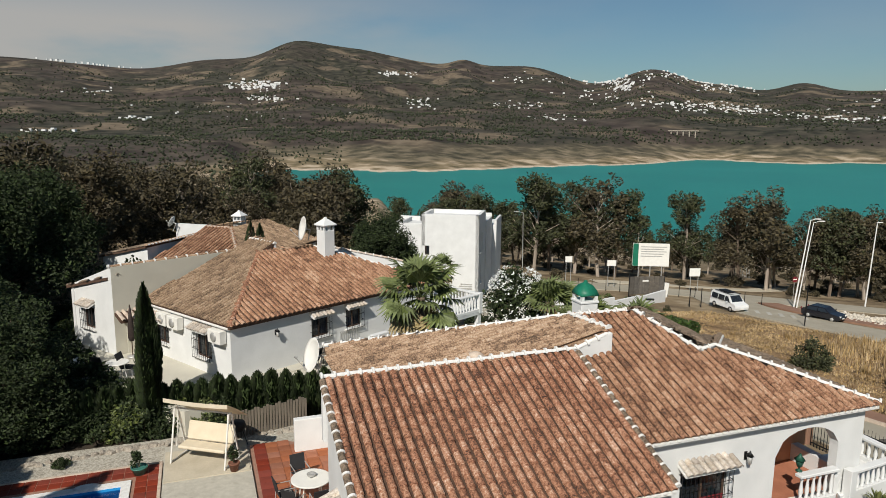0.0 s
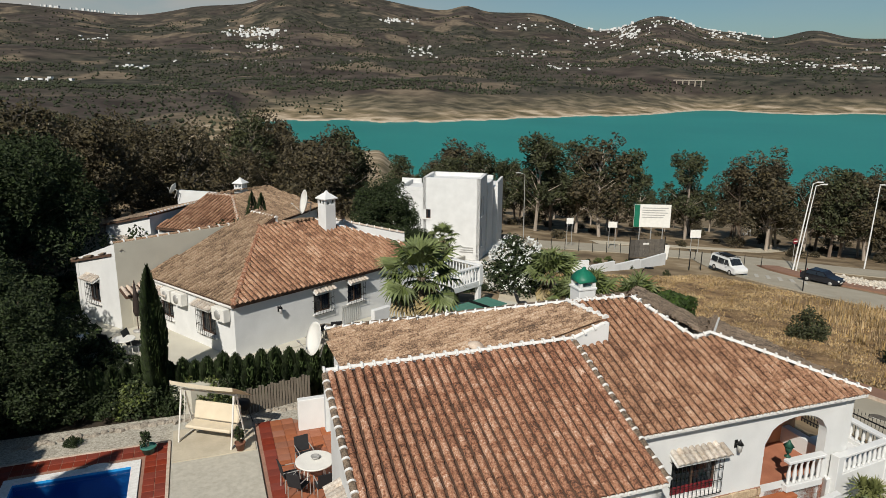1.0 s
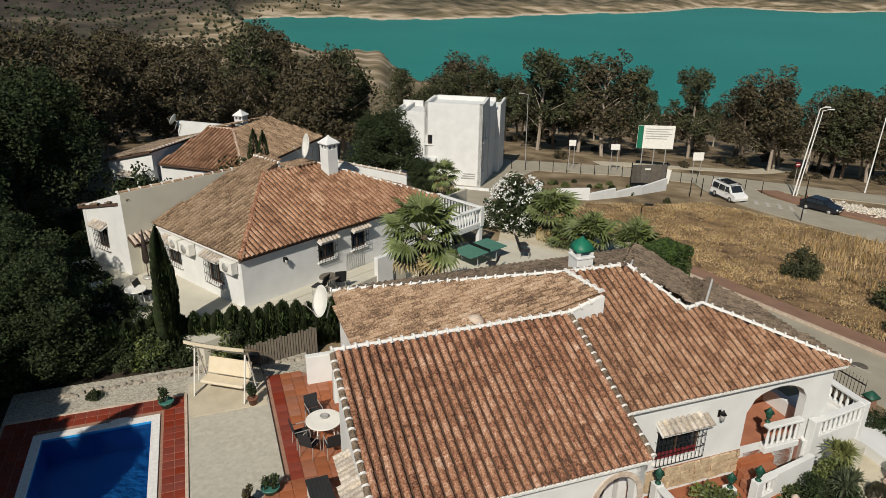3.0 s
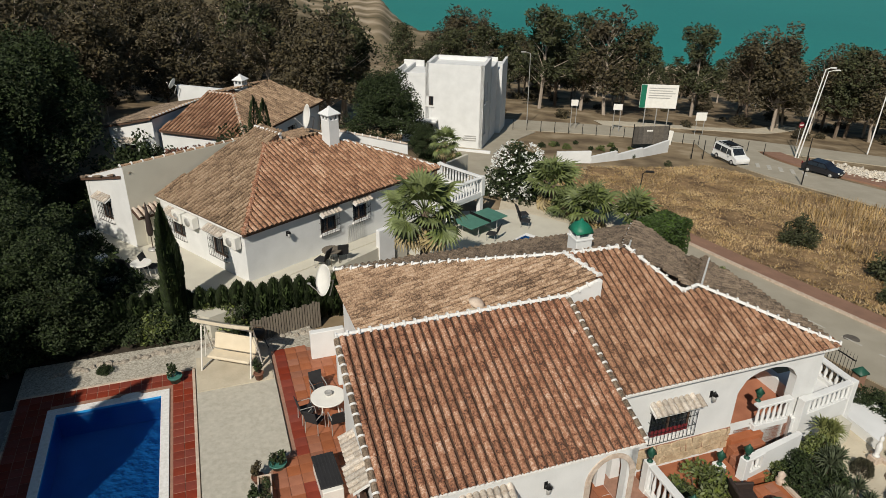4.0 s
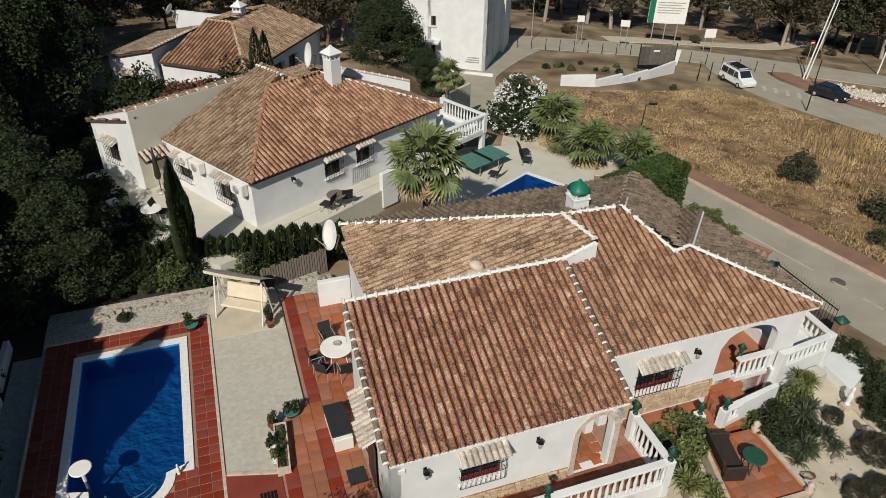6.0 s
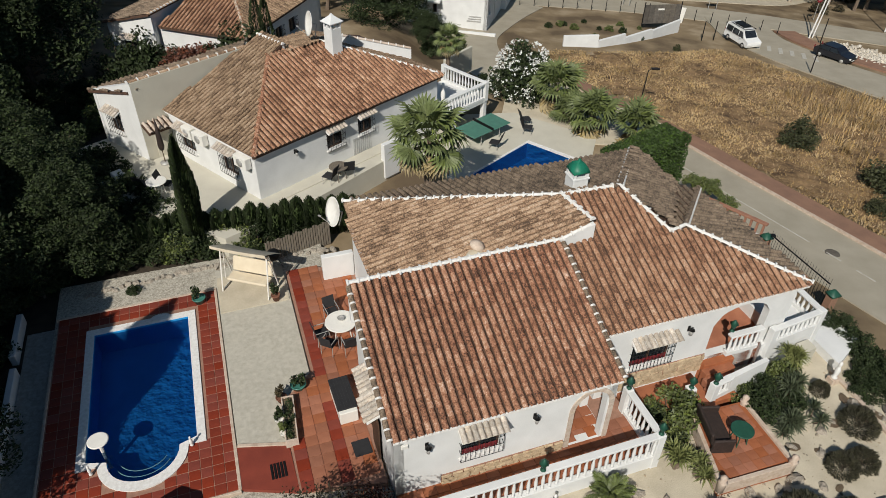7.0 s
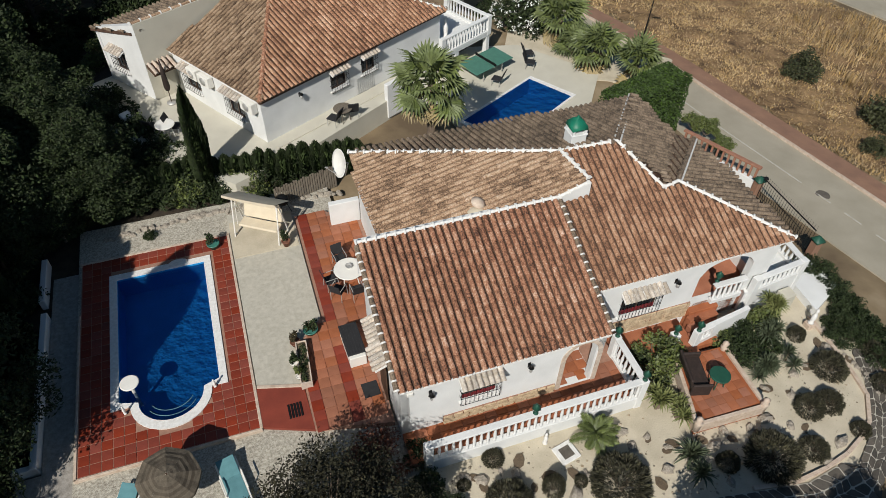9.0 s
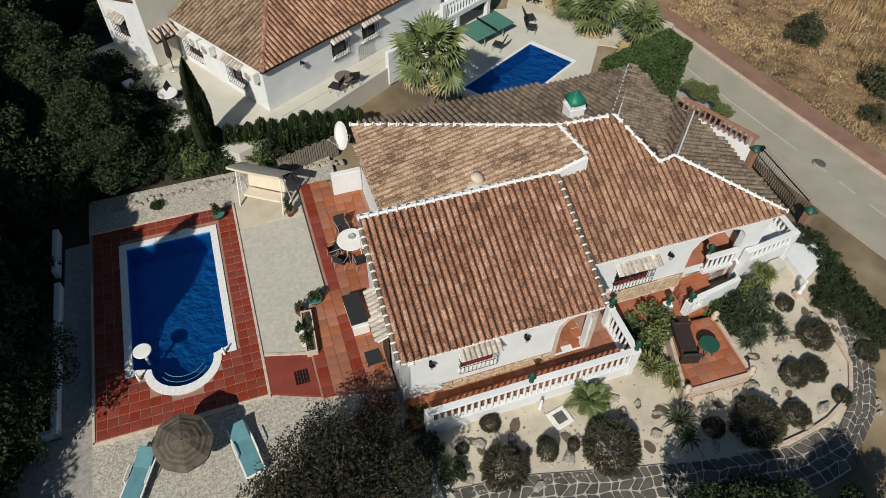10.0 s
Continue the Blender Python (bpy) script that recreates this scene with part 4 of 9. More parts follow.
def lantern(m, name="wall_lamp", label="black iron wall lantern on a white wall"):
    e = thing(name, m, label, "lamp", "wall lanterns")
    bm = bmesh.new()
    box(bm, -0.05, 0.05, -0.02, 0.0, -0.12, 0.12, 0.005)
    rod(bm, (0, -0.02, 0.05), (0, -0.16, 0.16), 0.012, None, 6)
    part("bracket", bm, M_IRON, e)
    bm = bmesh.new()
    lathe(bm, [(0.03, -0.18), (0.05, -0.16), (0.085, 0.06)], 6, pose(0, -0.16, 0))
    part("glass", bm, M_GALV, e)
    bm = bmesh.new()
    lathe(bm, [(0.11, 0.06), (0.03, 0.15), (0.015, 0.20)], 6, pose(0, -0.16, 0))
    part("cap", bm, M_IRON, e)
    return e


bm = bmesh.new()
lathe(bm, [(0.055, 0.0), (0.055, 0.05), (0.035, 0.07), (0.062, 0.2), (0.05, 0.3), (0.03, 0.42), (0.05, 0.5), (0.05, 0.55)], 8)
BALUSTER = mesh_of("baluster", bm, M_WALL)


def balustrade(a, b, floor, top, foot, frame=MA, posts=(True, True), label="white balustrade with turned balusters"):
    """A low wall, turned balusters and a coping, from a to b in plan."""
    a, b = Vector((*a, 0)), Vector((*b, 0))
    d = b - a
    e = thing("balustrade", frame @ Matrix.Translation(a) @ Matrix.Rotation(math.atan2(d.y, d.x), 4, "Z"), label, "balustrade", "white balustrades")
    L = d.length
    bm = bmesh.new()
    box(bm, 0, L, -0.10, 0.10, foot, floor + 0.12, 0.008)
    part("base_wall", bm, M_WALL, e)
    bm = bmesh.new()
    box(bm, -0.03, L + 0.03, -0.12, 0.12, top - 0.09, top, 0.015)
    part("coping", bm, M_WALL, e)
    z0 = floor + 0.12
    s = (top - 0.09 - z0) / 0.55
    n = max(2, round(L / 0.235))
    for i in range(n):
        share("baluster", BALUSTER, e, Matrix.Translation((L * (i + 0.5) / n, 0, z0)) @ Matrix.Diagonal((1, 1, s, 1)))
    for on, x in zip(posts, (0, L)):
        if on:
            bm = bmesh.new()
            box(bm, x - 0.13, x + 0.13, -0.13, 0.13, foot, top + 0.03, 0.012)
            part("post", bm, M_WALL, e)
    return e


def on_wall(a, ang, x, z, frame=MA):
    """Pose of a spot on an outer wall face that starts at a in plan and runs at ang degrees."""
    return Matrix.Translation((*a, 0)) @ Matrix.Rotation(radians(ang), 4, "Z") @ Matrix.Translation((x, 0, z))


# windows
window(villa, on_wall((0.1, 0.08), 0, 2.0, -0.22), 1.22, 1.02, True, True, M_CURTAIN)
window(villa, on_wall((7.4, 1.5), 0, 1.12, -0.12), 1.5, 1.07, True, True, M_CURTAIN)
window(villa, on_wall((0.1, V1 + 0.1), -90, 1.2, -0.45), 1.0, 1.15, True, True)
# canopy over the side door
dc = [(-0.36, 1.35, 0.75), (0.1, 1.35, 0.98), (0.1, 2.35, 0.98), (-0.36, 2.35, 0.75)]
deck("door_canopy", dc, M_MORTAR, villa, 0.06)
joined_tiles("canopy_tiles", tile_field(dc, pitch=0.19, course=0.3, seed=6), M_HOOD, villa)
bm = bmesh.new()
box(bm, -0.03, 0.02, 1.45, 2.25, FLOOR, 0.45)
part("side_door", bm, M_WOOD, villa, "dark wooden side door")
# wall lanterns
for x, z in ((0.95, 0.80), (4.28, 0.78)):
    lantern(MA @ on_wall((0.1, 0.08), 0, x, z))
lantern(MA @ on_wall((7.4, 1.5), 0, 3.16, 1.12))
lantern(MA @ on_wall((1.25, 10.2), -90, 4.4, 1.2))
# small white meter box and vent on the front wall
bm = bmesh.new()
box(bm, 0.30, 0.50, 0.02, 0.08, 0.95, 1.09, 0.01)
part("meter_box", bm, M_PLASTIC, villa, "small white meter box")

# porch inside the front arch, and hall inside the right arch: floors, inner walls, ceilings
M_ORANGE = material("ochre_render", (0.50, 0.26, 0.14), (0.42, 0.21, 0.11), 2, 0.9, 0.1, 30)
bm = bmesh.new()
box(bm, 5.0, 7.0, 0.43, 0.5, FLOOR, EAVE1 - 0.1)
box(bm, 5.0, 5.07, 0.5, 3.0, FLOOR, EAVE1 - 0.1)
bmesh.ops.delete(bm, geom=[v for v in bm.verts if v.co.x > 6.9 and v.co.y < 0.6], context="VERTS")
box(bm, 5.0, 7.1, 2.6, 2.7, FLOOR, EAVE1 + 0.6)
part("porch_inner_wall", bm, M_ORANGE, villa, "ochre inner wall of the porch")
bm = bmesh.new()
box(bm, 11.7, 15.0, 3.6, 3.7, LOW, EAVE2)
box(bm, 11.7, 11.8, 1.8, 3.6, LOW, EAVE2)
part("hall_inner_wall", bm, M_ORANGE, villa, "ochre inner wall of the arched terrace")
bm = bmesh.new()
box(bm, 11.8, 14.9, 1.5, 3.6, -1.7, -0.62)
part("hall_floor", bm, M_TERRA, villa)
bm = bmesh.new()
box(bm, 12.6, 13.2, 3.52, 3.6, -0.62, 1.3)
part("entrance_door", bm, M_WOOD, villa, "dark wooden entrance door")


def arch_trim(x0, x1, spring, rise, z0, y, name, mat):
    """A raised band that follows an arched opening."""
    bm = bmesh.new()
    c, r = (x0 + x1) / 2, (x1 - x0) / 2
    pts = [(x0, z0)] + [(c - r * math.cos(math.pi * i / 14), spring + rise * math.sin(math.pi * i / 14)) for i in range(15)] + [(x1, z0)]
    out = [(x0 - 0.16, z0)] + [(c - (r + 0.16) * math.cos(math.pi * i / 14), spring + (rise + 0.14) * math.sin(math.pi * i / 14)) for i in range(15)] + [(x1 + 0.16, z0)]
    for i in range(len(pts) - 1):
        for y0, y1 in ((y - 0.035, y + 0.02),):
            q = [pts[i], pts[i + 1], out[i + 1], out[i]]
            f = [bm.verts.new((a, y0, b)) for a, b in q]
            k = [bm.verts.new((a, y1, b)) for a, b in q]
            bm.faces.new(f)
            for e in range(4):
                bm.faces.new((f[e], f[(e + 1) % 4], k[(e + 1) % 4], k[e]))
    bmesh.ops.recalc_face_normals(bm, faces=bm.faces[:])
    return part(name, bm, mat, villa)


arch_trim(5.72, 6.92, 0.40, 0.72, FLOOR, 0.08, "arch_trim", M_SALMON)

# stone plinths, stone by stone
def plinth(u0, u1, v, z0, z1, seed):
    rng = random.Random(seed)
    base = bmesh.new()
    box(base, u0, u1, v - 0.03, v, z0, z1)
    pl = part("plinth", base, M_GROUT, villa, "ochre stone plinth")
    rows = 3
    for r in range(rows):
        x = u0
        while x < u1 - 0.1:
            w = min(rng.uniform(0.14, 0.42), u1 - x)
            za, zb = z0 + (z1 - z0) * r / rows + 0.015, z0 + (z1 - z0) * (r + 1) / rows - 0.01
            bm = bmesh.new()
            vs = box(bm, x + 0.015, x + w - 0.015, v - 0.07 - rng.uniform(0, 0.02), v - 0.02, za, zb)
            for p in vs:
                p.co += Vector((rng.uniform(-0.03, 0.03), 0, rng.uniform(-0.025, 0.025)))
            part("stone", bm, M_STONE, pl)
            x += w


plinth(1.5, 5.5, 0.08, FLOOR, -0.84, 3)
plinth(7.7, 11.6, 1.5, -1.15, -0.40, 4)

# chimney with a green cap
bm = bmesh.new()
box(bm, -0.30, 0.30, -0.30, 0.30, -0.4, 0.85, 0.02)
box(bm, -0.33, 0.33, -0.33, 0.33, 0.85, 0.93, 0.015)
ch = part("chimney", bm, M_WALL, villa, "white rendered chimney with a green cap")
ch.matrix_basis = Matrix.Translation((8.8, 6.85, 3.28))
bm = bmesh.new()
for x in (-0.24, 0.24):
    for y in (-0.24, 0.24):
        box(bm, x - 0.05, x + 0.05, y - 0.05, y + 0.05, 0.93, 1.1)
part("cap_posts", bm, M_WALL, ch)
bm = bmesh.new()
lathe(bm, [(0.43, 1.09), (0.44, 1.13), (0.38, 1.25), (0.24, 1.40), (0.07, 1.48), (0.05, 1.55)], 4, pose(0, 0, 0, 0, 0, 45))
part("cap", bm, M_GREEN, ch, "green glazed chimney cap")

# domed roof vent
bm = bmesh.new()
lathe(bm, [(0.30, -0.02), (0.31, 0.03), (0.26, 0.07), (0.12, 0.11), (0.02, 0.12)], 16)
vent = part("roof_vent", bm, M_CANVAS, villa, "pale domed roof vent")
vent.matrix_basis = Matrix.Translation((4.25, 4.95, 3.08)) @ pose(0, 0, 0, 0, -14, 0)
bm = bmesh.new()
rod(bm, (0, 0, -0.3), (0, 0, 0.0), 0.12, None, 10)
part("vent_pipe", bm, M_GALV, vent)

# satellite dish on the left wall
def dish(m, r, label="white satellite dish on a wall arm"):
    e = thing("satellite_dish", m, label, "satellite dish")
    bm = bmesh.new()
    lathe(bm, [(0.02, 0.0), (r * 0.5, r * 0.06), (r * 0.85, r * 0.19), (r, r * 0.27), (r, r * 0.30), (r * 0.84, r * 0.22), (r * 0.5, r * 0.09), (0.02, r * 0.03)], 20)
    part("reflector", bm, M_PLASTIC, e)
    bm = bmesh.new()
    rod(bm, (0, -r * 0.95, r * 0.2), (0, -r * 0.3, r * 1.15), 0.014, None, 6)
    rod(bm, (0, -r * 0.3, r * 1.08), (0, -r * 0.26, r * 1.25), 0.045, 0.03, 8)
    part("feed_arm", bm, M_GALV, e)
    bm = bmesh.new()
    rod(bm, (0, 0, -0.02), (0.0, 0.0, -0.25), 0.03, None, 8)
    rod(bm, (0, 0, -0.25), (0.0, -0.6, -0.25), 0.025, None, 8)
    part("mount", bm, M_GALV, e)
    return e


dish(MA @ Matrix.Translation((0.72, 10.1, 2.15)) @ pose(0, 0, 0, 72, 0, -78), 0.57)
# low white wall at the back corner of the patio
bm = bmesh.new()
box(bm, 0.0, 1.27, 10.35, 10.6, -1.6, -0.12, 0.02)
tagged(link("low_wall", bm, M_WALL), "low white wall beside the patio", "wall").matrix_basis = MA

# balustrades
balustrade((0.62, -1.1), (8.15, -1.1), FLOOR, -0.19, -2.0)
balustrade((8.15, -1.1), (8.15, 0.78), FLOOR, -0.19, -2.0, posts=(False, True))
balustrade((12.45, 1.44), (13.78, 1.44), -0.62, 0.28, -0.7, posts=(False, False))
balustrade((14.2, 1.30), (16.5, 1.55), -0.55, 0.18, -2.0, posts=(True, True))
balustrade((16.5, 1.55), (16.55, 3.4), -0.55, 0.18, -2.0, posts=(False, True))
balustrade((11.25, 0.30), (11.95, 0.42), -1.25, -0.55, -1.9, posts=(True, False))
bm = bmesh.new()
prism(bm, [(11.95, 0.32), (13.6, 0.55), (13.6, 0.72), (11.95, 0.52)], -1.9, lambda x, y: -0.55 + 0.05 * (x - 11.95))
tagged(link("stair_wall", bm, M_WALL), "white stair wall beside the entrance steps", "wall").matrix_basis = MA
slab_pts = [(13.9, 1.3), (16.5, 1.55), (16.55, 3.4), (15.0, 3.4)]
bm = bmesh.new()
prism(bm, slab_pts, -2.0, -0.56)
tagged(link("balcony_slab", bm, M_WALL), "white balcony slab beside the arched terrace", "balcony", kind="structure").matrix_basis = MA
# entrance steps
st = thing("entrance_steps", MA, "terracotta steps up to the arched entrance", "steps")
for k in range(5):
    bm = bmesh.new()
    v0 = 0.15 + 0.27 * k
    box(bm, 11.15 + 0.10 * k, 12.3 + 0.12 * k, v0, v0 + 0.29, -1.75, -1.34 + 0.145 * k, 0.01)
    part("step", bm, M_TERRA, st)
# green lanterns on the posts
def post_lamp(u, v, z):
    e = thing("post_lantern", MA @ Matrix.Translation((u, v, z)), "dark green lantern standing on a white post", "lamp", "green post lanterns")
    bm = bmesh.new()
    lathe(bm, [(0.09, 0), (0.09, 0.03), (0.03, 0.05), (0.03, 0.12), (0.07, 0.14)], 8)
    part("stand", bm, M_GREENBOX, e)
    bm = bmesh.new()
    lathe(bm, [(0.07, 0.14), (0.12, 0.34)], 6)
    part("glass", bm, M_GREENBOX, e)
    bm = bmesh.new()
    lathe(bm, [(0.16, 0.34), (0.05, 0.46), (0.02, 0.52)], 6)
    part("cap", bm, M_GREENBOX, e)


for p in ((8.15, 0.78, -0.16), (8.15, -1.1, -0.16), (4.2, -1.1, -0.19), (11.25, 0.30, -0.52), (12.6, 1.6, 0.28), (10.6, 0.62, -0.85)):
    post_lamp(*p)
bm = bmesh.new()
box(bm, 10.45, 10.75, 0.47, 0.77, -1.8, -0.85, 0.015)
tagged(link("post", bm, M_WALL), "white rendered post at the steps", "post").matrix_basis = MA

# hooded vent on the slope behind the front ridge
rv = thing("roof_vent", MA @ pose(4.37, 5.28, 3.02, 0, 0, 20), "small pale hooded vent on the tiled slope", "vent")
bm = bmesh.new()
rod(bm, (0, 0, -0.15), (0, 0, 0.28), 0.10, 0.09, 10)
part("pipe", bm, M_SALMON, rv)
bm = bmesh.new()
lathe(bm, [(0.26, 0.26), (0.27, 0.29), (0.16, 0.37), (0.03, 0.42)], 14, pose(0, 0, 0, 16, 10, 0))
part("hood", bm, M_SALMON, rv)


# ---- yard of the near villa ----
def slab(name, pts, z, mat, label, category, depth=0.12, m=MA, kind="structure"):
    bm = bmesh.new()
    prism(bm, pts, z - depth, z)
    ob = link(name, bm, mat)
    ob.matrix_basis = m
    return tagged(ob, label, category, kind=kind)


def rect(u0, u1, v0, v1):
    return [(u0, v0), (u1, v0), (u1, v1), (u0, v1)]


PU0, PU1, PV0, PV1 = -8.92, -5.06, 3.95, 10.3      # outer edge of the pool coping
PC, PR = -6.95, 1.35                                # rounded end: middle and outer radius
DECK = -1.38
GRAV = -1.50


def pool_outline(d):
    """The pool's outline set in by d, counter-clockwise, with a rounded bay at the near end."""
    u0, u1, v0, v1, r = PU0 + d, PU1 - d, PV0 + d, PV1 - d, PR - d
    bay = [(PC - r * math.cos(a), PV0 + 0.02 + d * 0.3 - r * 0.92 * math.sin(a)) for a in (math.pi * i / 16 for i in range(17))]
    return [(u0, v1), (u0, v0)] + bay + [(u1, v0), (u1, v1)]


def ring_mesh(outer, inner, z0, z1):
    bm = bmesh.new()
    n = len(outer)
    lists = [[bm.verts.new((x, y, z)) for x, y in pts] for pts, z in ((outer, z1), (inner, z1), (outer, z0), (inner, z0))]
    o1, i1, o0, i0 = lists
    for k in range(n):
        j = (k + 1) % n
        bm.faces.new((o1[k], o1[j], i1[j], i1[k]))
        bm.faces.new((o0[k], o0[j], o1[j], o1[k]))
        bm.faces.new((i1[k], i1[j], i0[j], i0[k]))
    bmesh.ops.recalc_face_normals(bm, faces=bm.faces[:])
    return bm


# gravel yard with a hole for the pool
def yard_mesh():
    bm = bmesh.new()
    c = [(-10.1, -5.2), (0.35, -5.2), (0.35, 13.4), (-10.1, 13.4)]
    h = [(PU0 + 0.1, PV0 - 1.1), (PU1 - 0.1, PV0 - 1.1), (PU1 - 0.1, PV1 - 0.1), (PU0 + 0.1, PV1 - 0.1)]
    o = [bm.verts.new((*p, GRAV)) for p in c]
    i = [bm.verts.new((*p, GRAV)) for p in h]
    b = [bm.verts.new((*p, GRAV - 0.5)) for p in c]
    for k in range(4):
        j = (k + 1) % 4
        bm.faces.new((o[k], o[j], i[j], i[k]))
        bm.faces.new((o[j], o[k], b[k], b[j]))
    bmesh.ops.recalc_face_normals(bm, faces=bm.faces[:])
    return bm


gy = link("gravel_yard", yard_mesh(), M_GRAVEL)
gy.matrix_basis = MA
tagged(gy, "pale gravel yard round the pool", "gravel", kind="structure")

# swimming pool
pool = thing("swimming_pool", MA, "blue swimming pool with white coping and a rounded end", "pool")
part("coping", ring_mesh(pool_outline(0.0), pool_outline(0.27), DECK - 0.3, DECK + 0.035), M_MORTAR, pool, "white stone coping")
part("basin_wall", ring_mesh(pool_outline(0.26), pool_outline(0.28), DECK - 0.98, DECK - 0.02), M_BLUE, pool)
bm = bmesh.new()
prism(bm, pool_outline(0.265), DECK - 1.08, DECK - 0.98)
part("basin_floor", bm, M_BLUE, pool)


def pool_water_material():
    m = bpy.data.materials.new("pool_water")
    m.use_nodes = True
    n, l = m.node_tree.nodes, m.node_tree.links
    n.remove(n["Principled BSDF"])
    clear, gloss, fr, mix = (n.new(k) for k in ("ShaderNodeBsdfTransparent", "ShaderNodeBsdfGlossy", "ShaderNodeFresnel", "ShaderNodeMixShader"))
    clear.inputs[0].default_value = (0.60, 0.74, 0.86, 1)
    gloss.inputs["Roughness"].default_value = 0.04
    fr.inputs["IOR"].default_value = 1.33
    wave_tex, b = n.new("ShaderNodeTexNoise"), n.new("ShaderNodeBump")
    wave_tex.inputs["Scale"].default_value, wave_tex.inputs["Detail"].default_value = 3.0, 3
    b.inputs["Strength"].default_value, b.inputs["Distance"].default_value = 0.06, 0.03
    l.new(n.new("ShaderNodeNewGeometry").outputs["Position"], wave_tex.inputs["Vector"])
    l.new(wave_tex.outputs[0], b.inputs["Height"])
    l.new(b.outputs[0], gloss.inputs["Normal"])
    l.new(b.outputs[0], fr.inputs["Normal"])
    l.new(fr.outputs[0], mix.inputs[0])
    l.new(clear.outputs[0], mix.inputs[1])
    l.new(gloss.outputs[0], mix.inputs[2])
    l.new(mix.outputs[0], n["Material Output"].inputs[0])
    return m


M_POOL = pool_water_material()
bm = bmesh.new()
f = bm.faces.new([bm.verts.new((x, y, DECK - 0.10)) for x, y in pool_outline(0.27)])
part("water", bm, M_POOL, pool, "deep blue still water")
# skimmer mouth, step rings in the bay, wall light
bm = bmesh.new()
lathe(bm, [(0.36, 0), (0.38, 0.03), (0.30, 0.05)], 18)
sk = part("skimmer", bm, M_MORTAR, pool, "white skimmer lid on the coping")
sk.matrix_basis = Matrix.Translation((-6.3, 10.22, DECK + 0.02)) @ Matrix.Diagonal((1, 0.55, 1, 1))
for k in range(3):
    bm = bmesh.new()
    r = 0.95 - 0.1 * k
    pts = [(PC - r * math.cos(a), PV0 - 0.05 + 0.13 * k - r * 0.85 * math.sin(a)) for a in (math.pi * (0.15 + 0.7 * i / 12) for i in range(13))]
    for (x0, y0), (x1, y1) in zip(pts, pts[1:]):
        rod(bm, (x0, y0, DECK - 0.10), (x1, y1, DECK - 0.10), 0.012, None, 4)
    part("step_edge", bm, M_TEAL, pool)
bm = bmesh.new()
lathe(bm, [(0.30, 0.0), (0.32, 0.02), (0.32, 0.05), (0.29, 0.06)], 20)
pt = tagged(link("pool_table", bm, M_PLASTIC), "round white table top standing in the pool", "table")
pt.matrix_basis = MA @ Matrix.Translation((-8.18, 4.62, -0.95))
bm = bmesh.new()
rod(bm, (0, 0, -1.4), (0, 0, 0), 0.06, None, 8)
part("leg", bm, M_PLASTIC, pt)

# red deck, tile by tile, round the pool
deck_thing = slab("pool_deck", [(-9.92, 1.85), (-4.3, 1.85), (-4.3, 11.2), (-9.92, 11.2)], DECK - 1.3, M_GROUT, "red tiled deck round the swimming pool", "deck", 0.1)
bm = bmesh.new()
for p in ([(-9.95, 1.82), (-4.28, 1.82), (-4.28, 2.65), (-9.95, 2.65)], [(-9.95, 2.65), (-8.2, 2.65), (-8.2, PV0 + 0.05), (-9.95, PV0 + 0.05)], [(-5.7, 2.65), (-4.28, 2.65), (-4.28, PV0 + 0.05), (-5.7, PV0 + 0.05)],
          [(-9.95, PV0 + 0.05), (PU0 + 0.05, PV0 + 0.05), (PU0 + 0.05, 11.25), (-9.95, 11.25)], [(PU1 - 0.05, PV0 + 0.05), (-4.28, PV0 + 0.05), (-4.28, 11.25), (PU1 - 0.05, 11.25)], [(PU0 + 0.05, PV1 - 0.05), (PU1 - 0.05, PV1 - 0.05), (PU1 - 0.05, 11.25), (PU0 + 0.05, 11.25)]):
    prism(bm, p, DECK - 0.4, DECK - 0.012)
# the bed runs up to the rounded end
for k in range(16):
    quad = []
    for a, far in ((math.pi * k / 16, 0), (math.pi * (k + 1) / 16, 0), (math.pi * (k + 1) / 16, 1), (math.pi * k / 16, 1)):
        du, dv = -math.cos(a), -math.sin(a)
        reach = min((1.25 if du < 0 else 1.25) / max(abs(du), 1e-6), 1.35 / max(abs(dv), 1e-6)) if far else (PR - 0.06)
        quad.append((PC + du * max(reach, PR - 0.05), PV0 + 0.02 + dv * max(reach, PR - 0.05) * (1.0 if far else 0.92)))
    prism(bm, quad, DECK - 0.4, DECK - 0.014)
part("bed", bm, M_GROUT, deck_thing)


def tile_piece(w, d, t, mat, name):
    bm = bmesh.new()
    box(bm, -w / 2, w / 2, -d / 2, d / 2, -t, 0)
    for v in bm.verts:
        if v.co.z > -0.001:
            v.co.x *= 1 - 0.012 / w
            v.co.y *= 1 - 0.012 / d
    return mesh_of(name, bm, mat)


TILE_DECK = tile_piece(0.345, 0.345, 0.02, M_TERRA_RED, "floor_tile")
rngd = random.Random(5)
for i in range(16):
    for j in range(26):
        u, v = -9.92 + 0.355 * (i + 0.5), 1.85 + 0.362 * (j + 0.5)
        if u > -4.3 or v > 11.25:
            continue
        if PU0 - 0.1 < u < PU1 + 0.1 and PV0 - 0.1 < v < PV1 + 0.1:
            continue
        if (u - PC) ** 2 + ((v - PV0) / 0.92) ** 2 < (PR + 0.04) ** 2 and v < PV0 + 0.1:
            continue
        share("floor_tile", TILE_DECK, deck_thing, Matrix.Translation((u, v, DECK + rngd.uniform(-0.003, 0.003))) @ pose(0, 0, 0, rngd.uniform(-0.3, 0.3), rngd.uniform(-0.3, 0.3), rngd.uniform(-0.5, 0.5)))
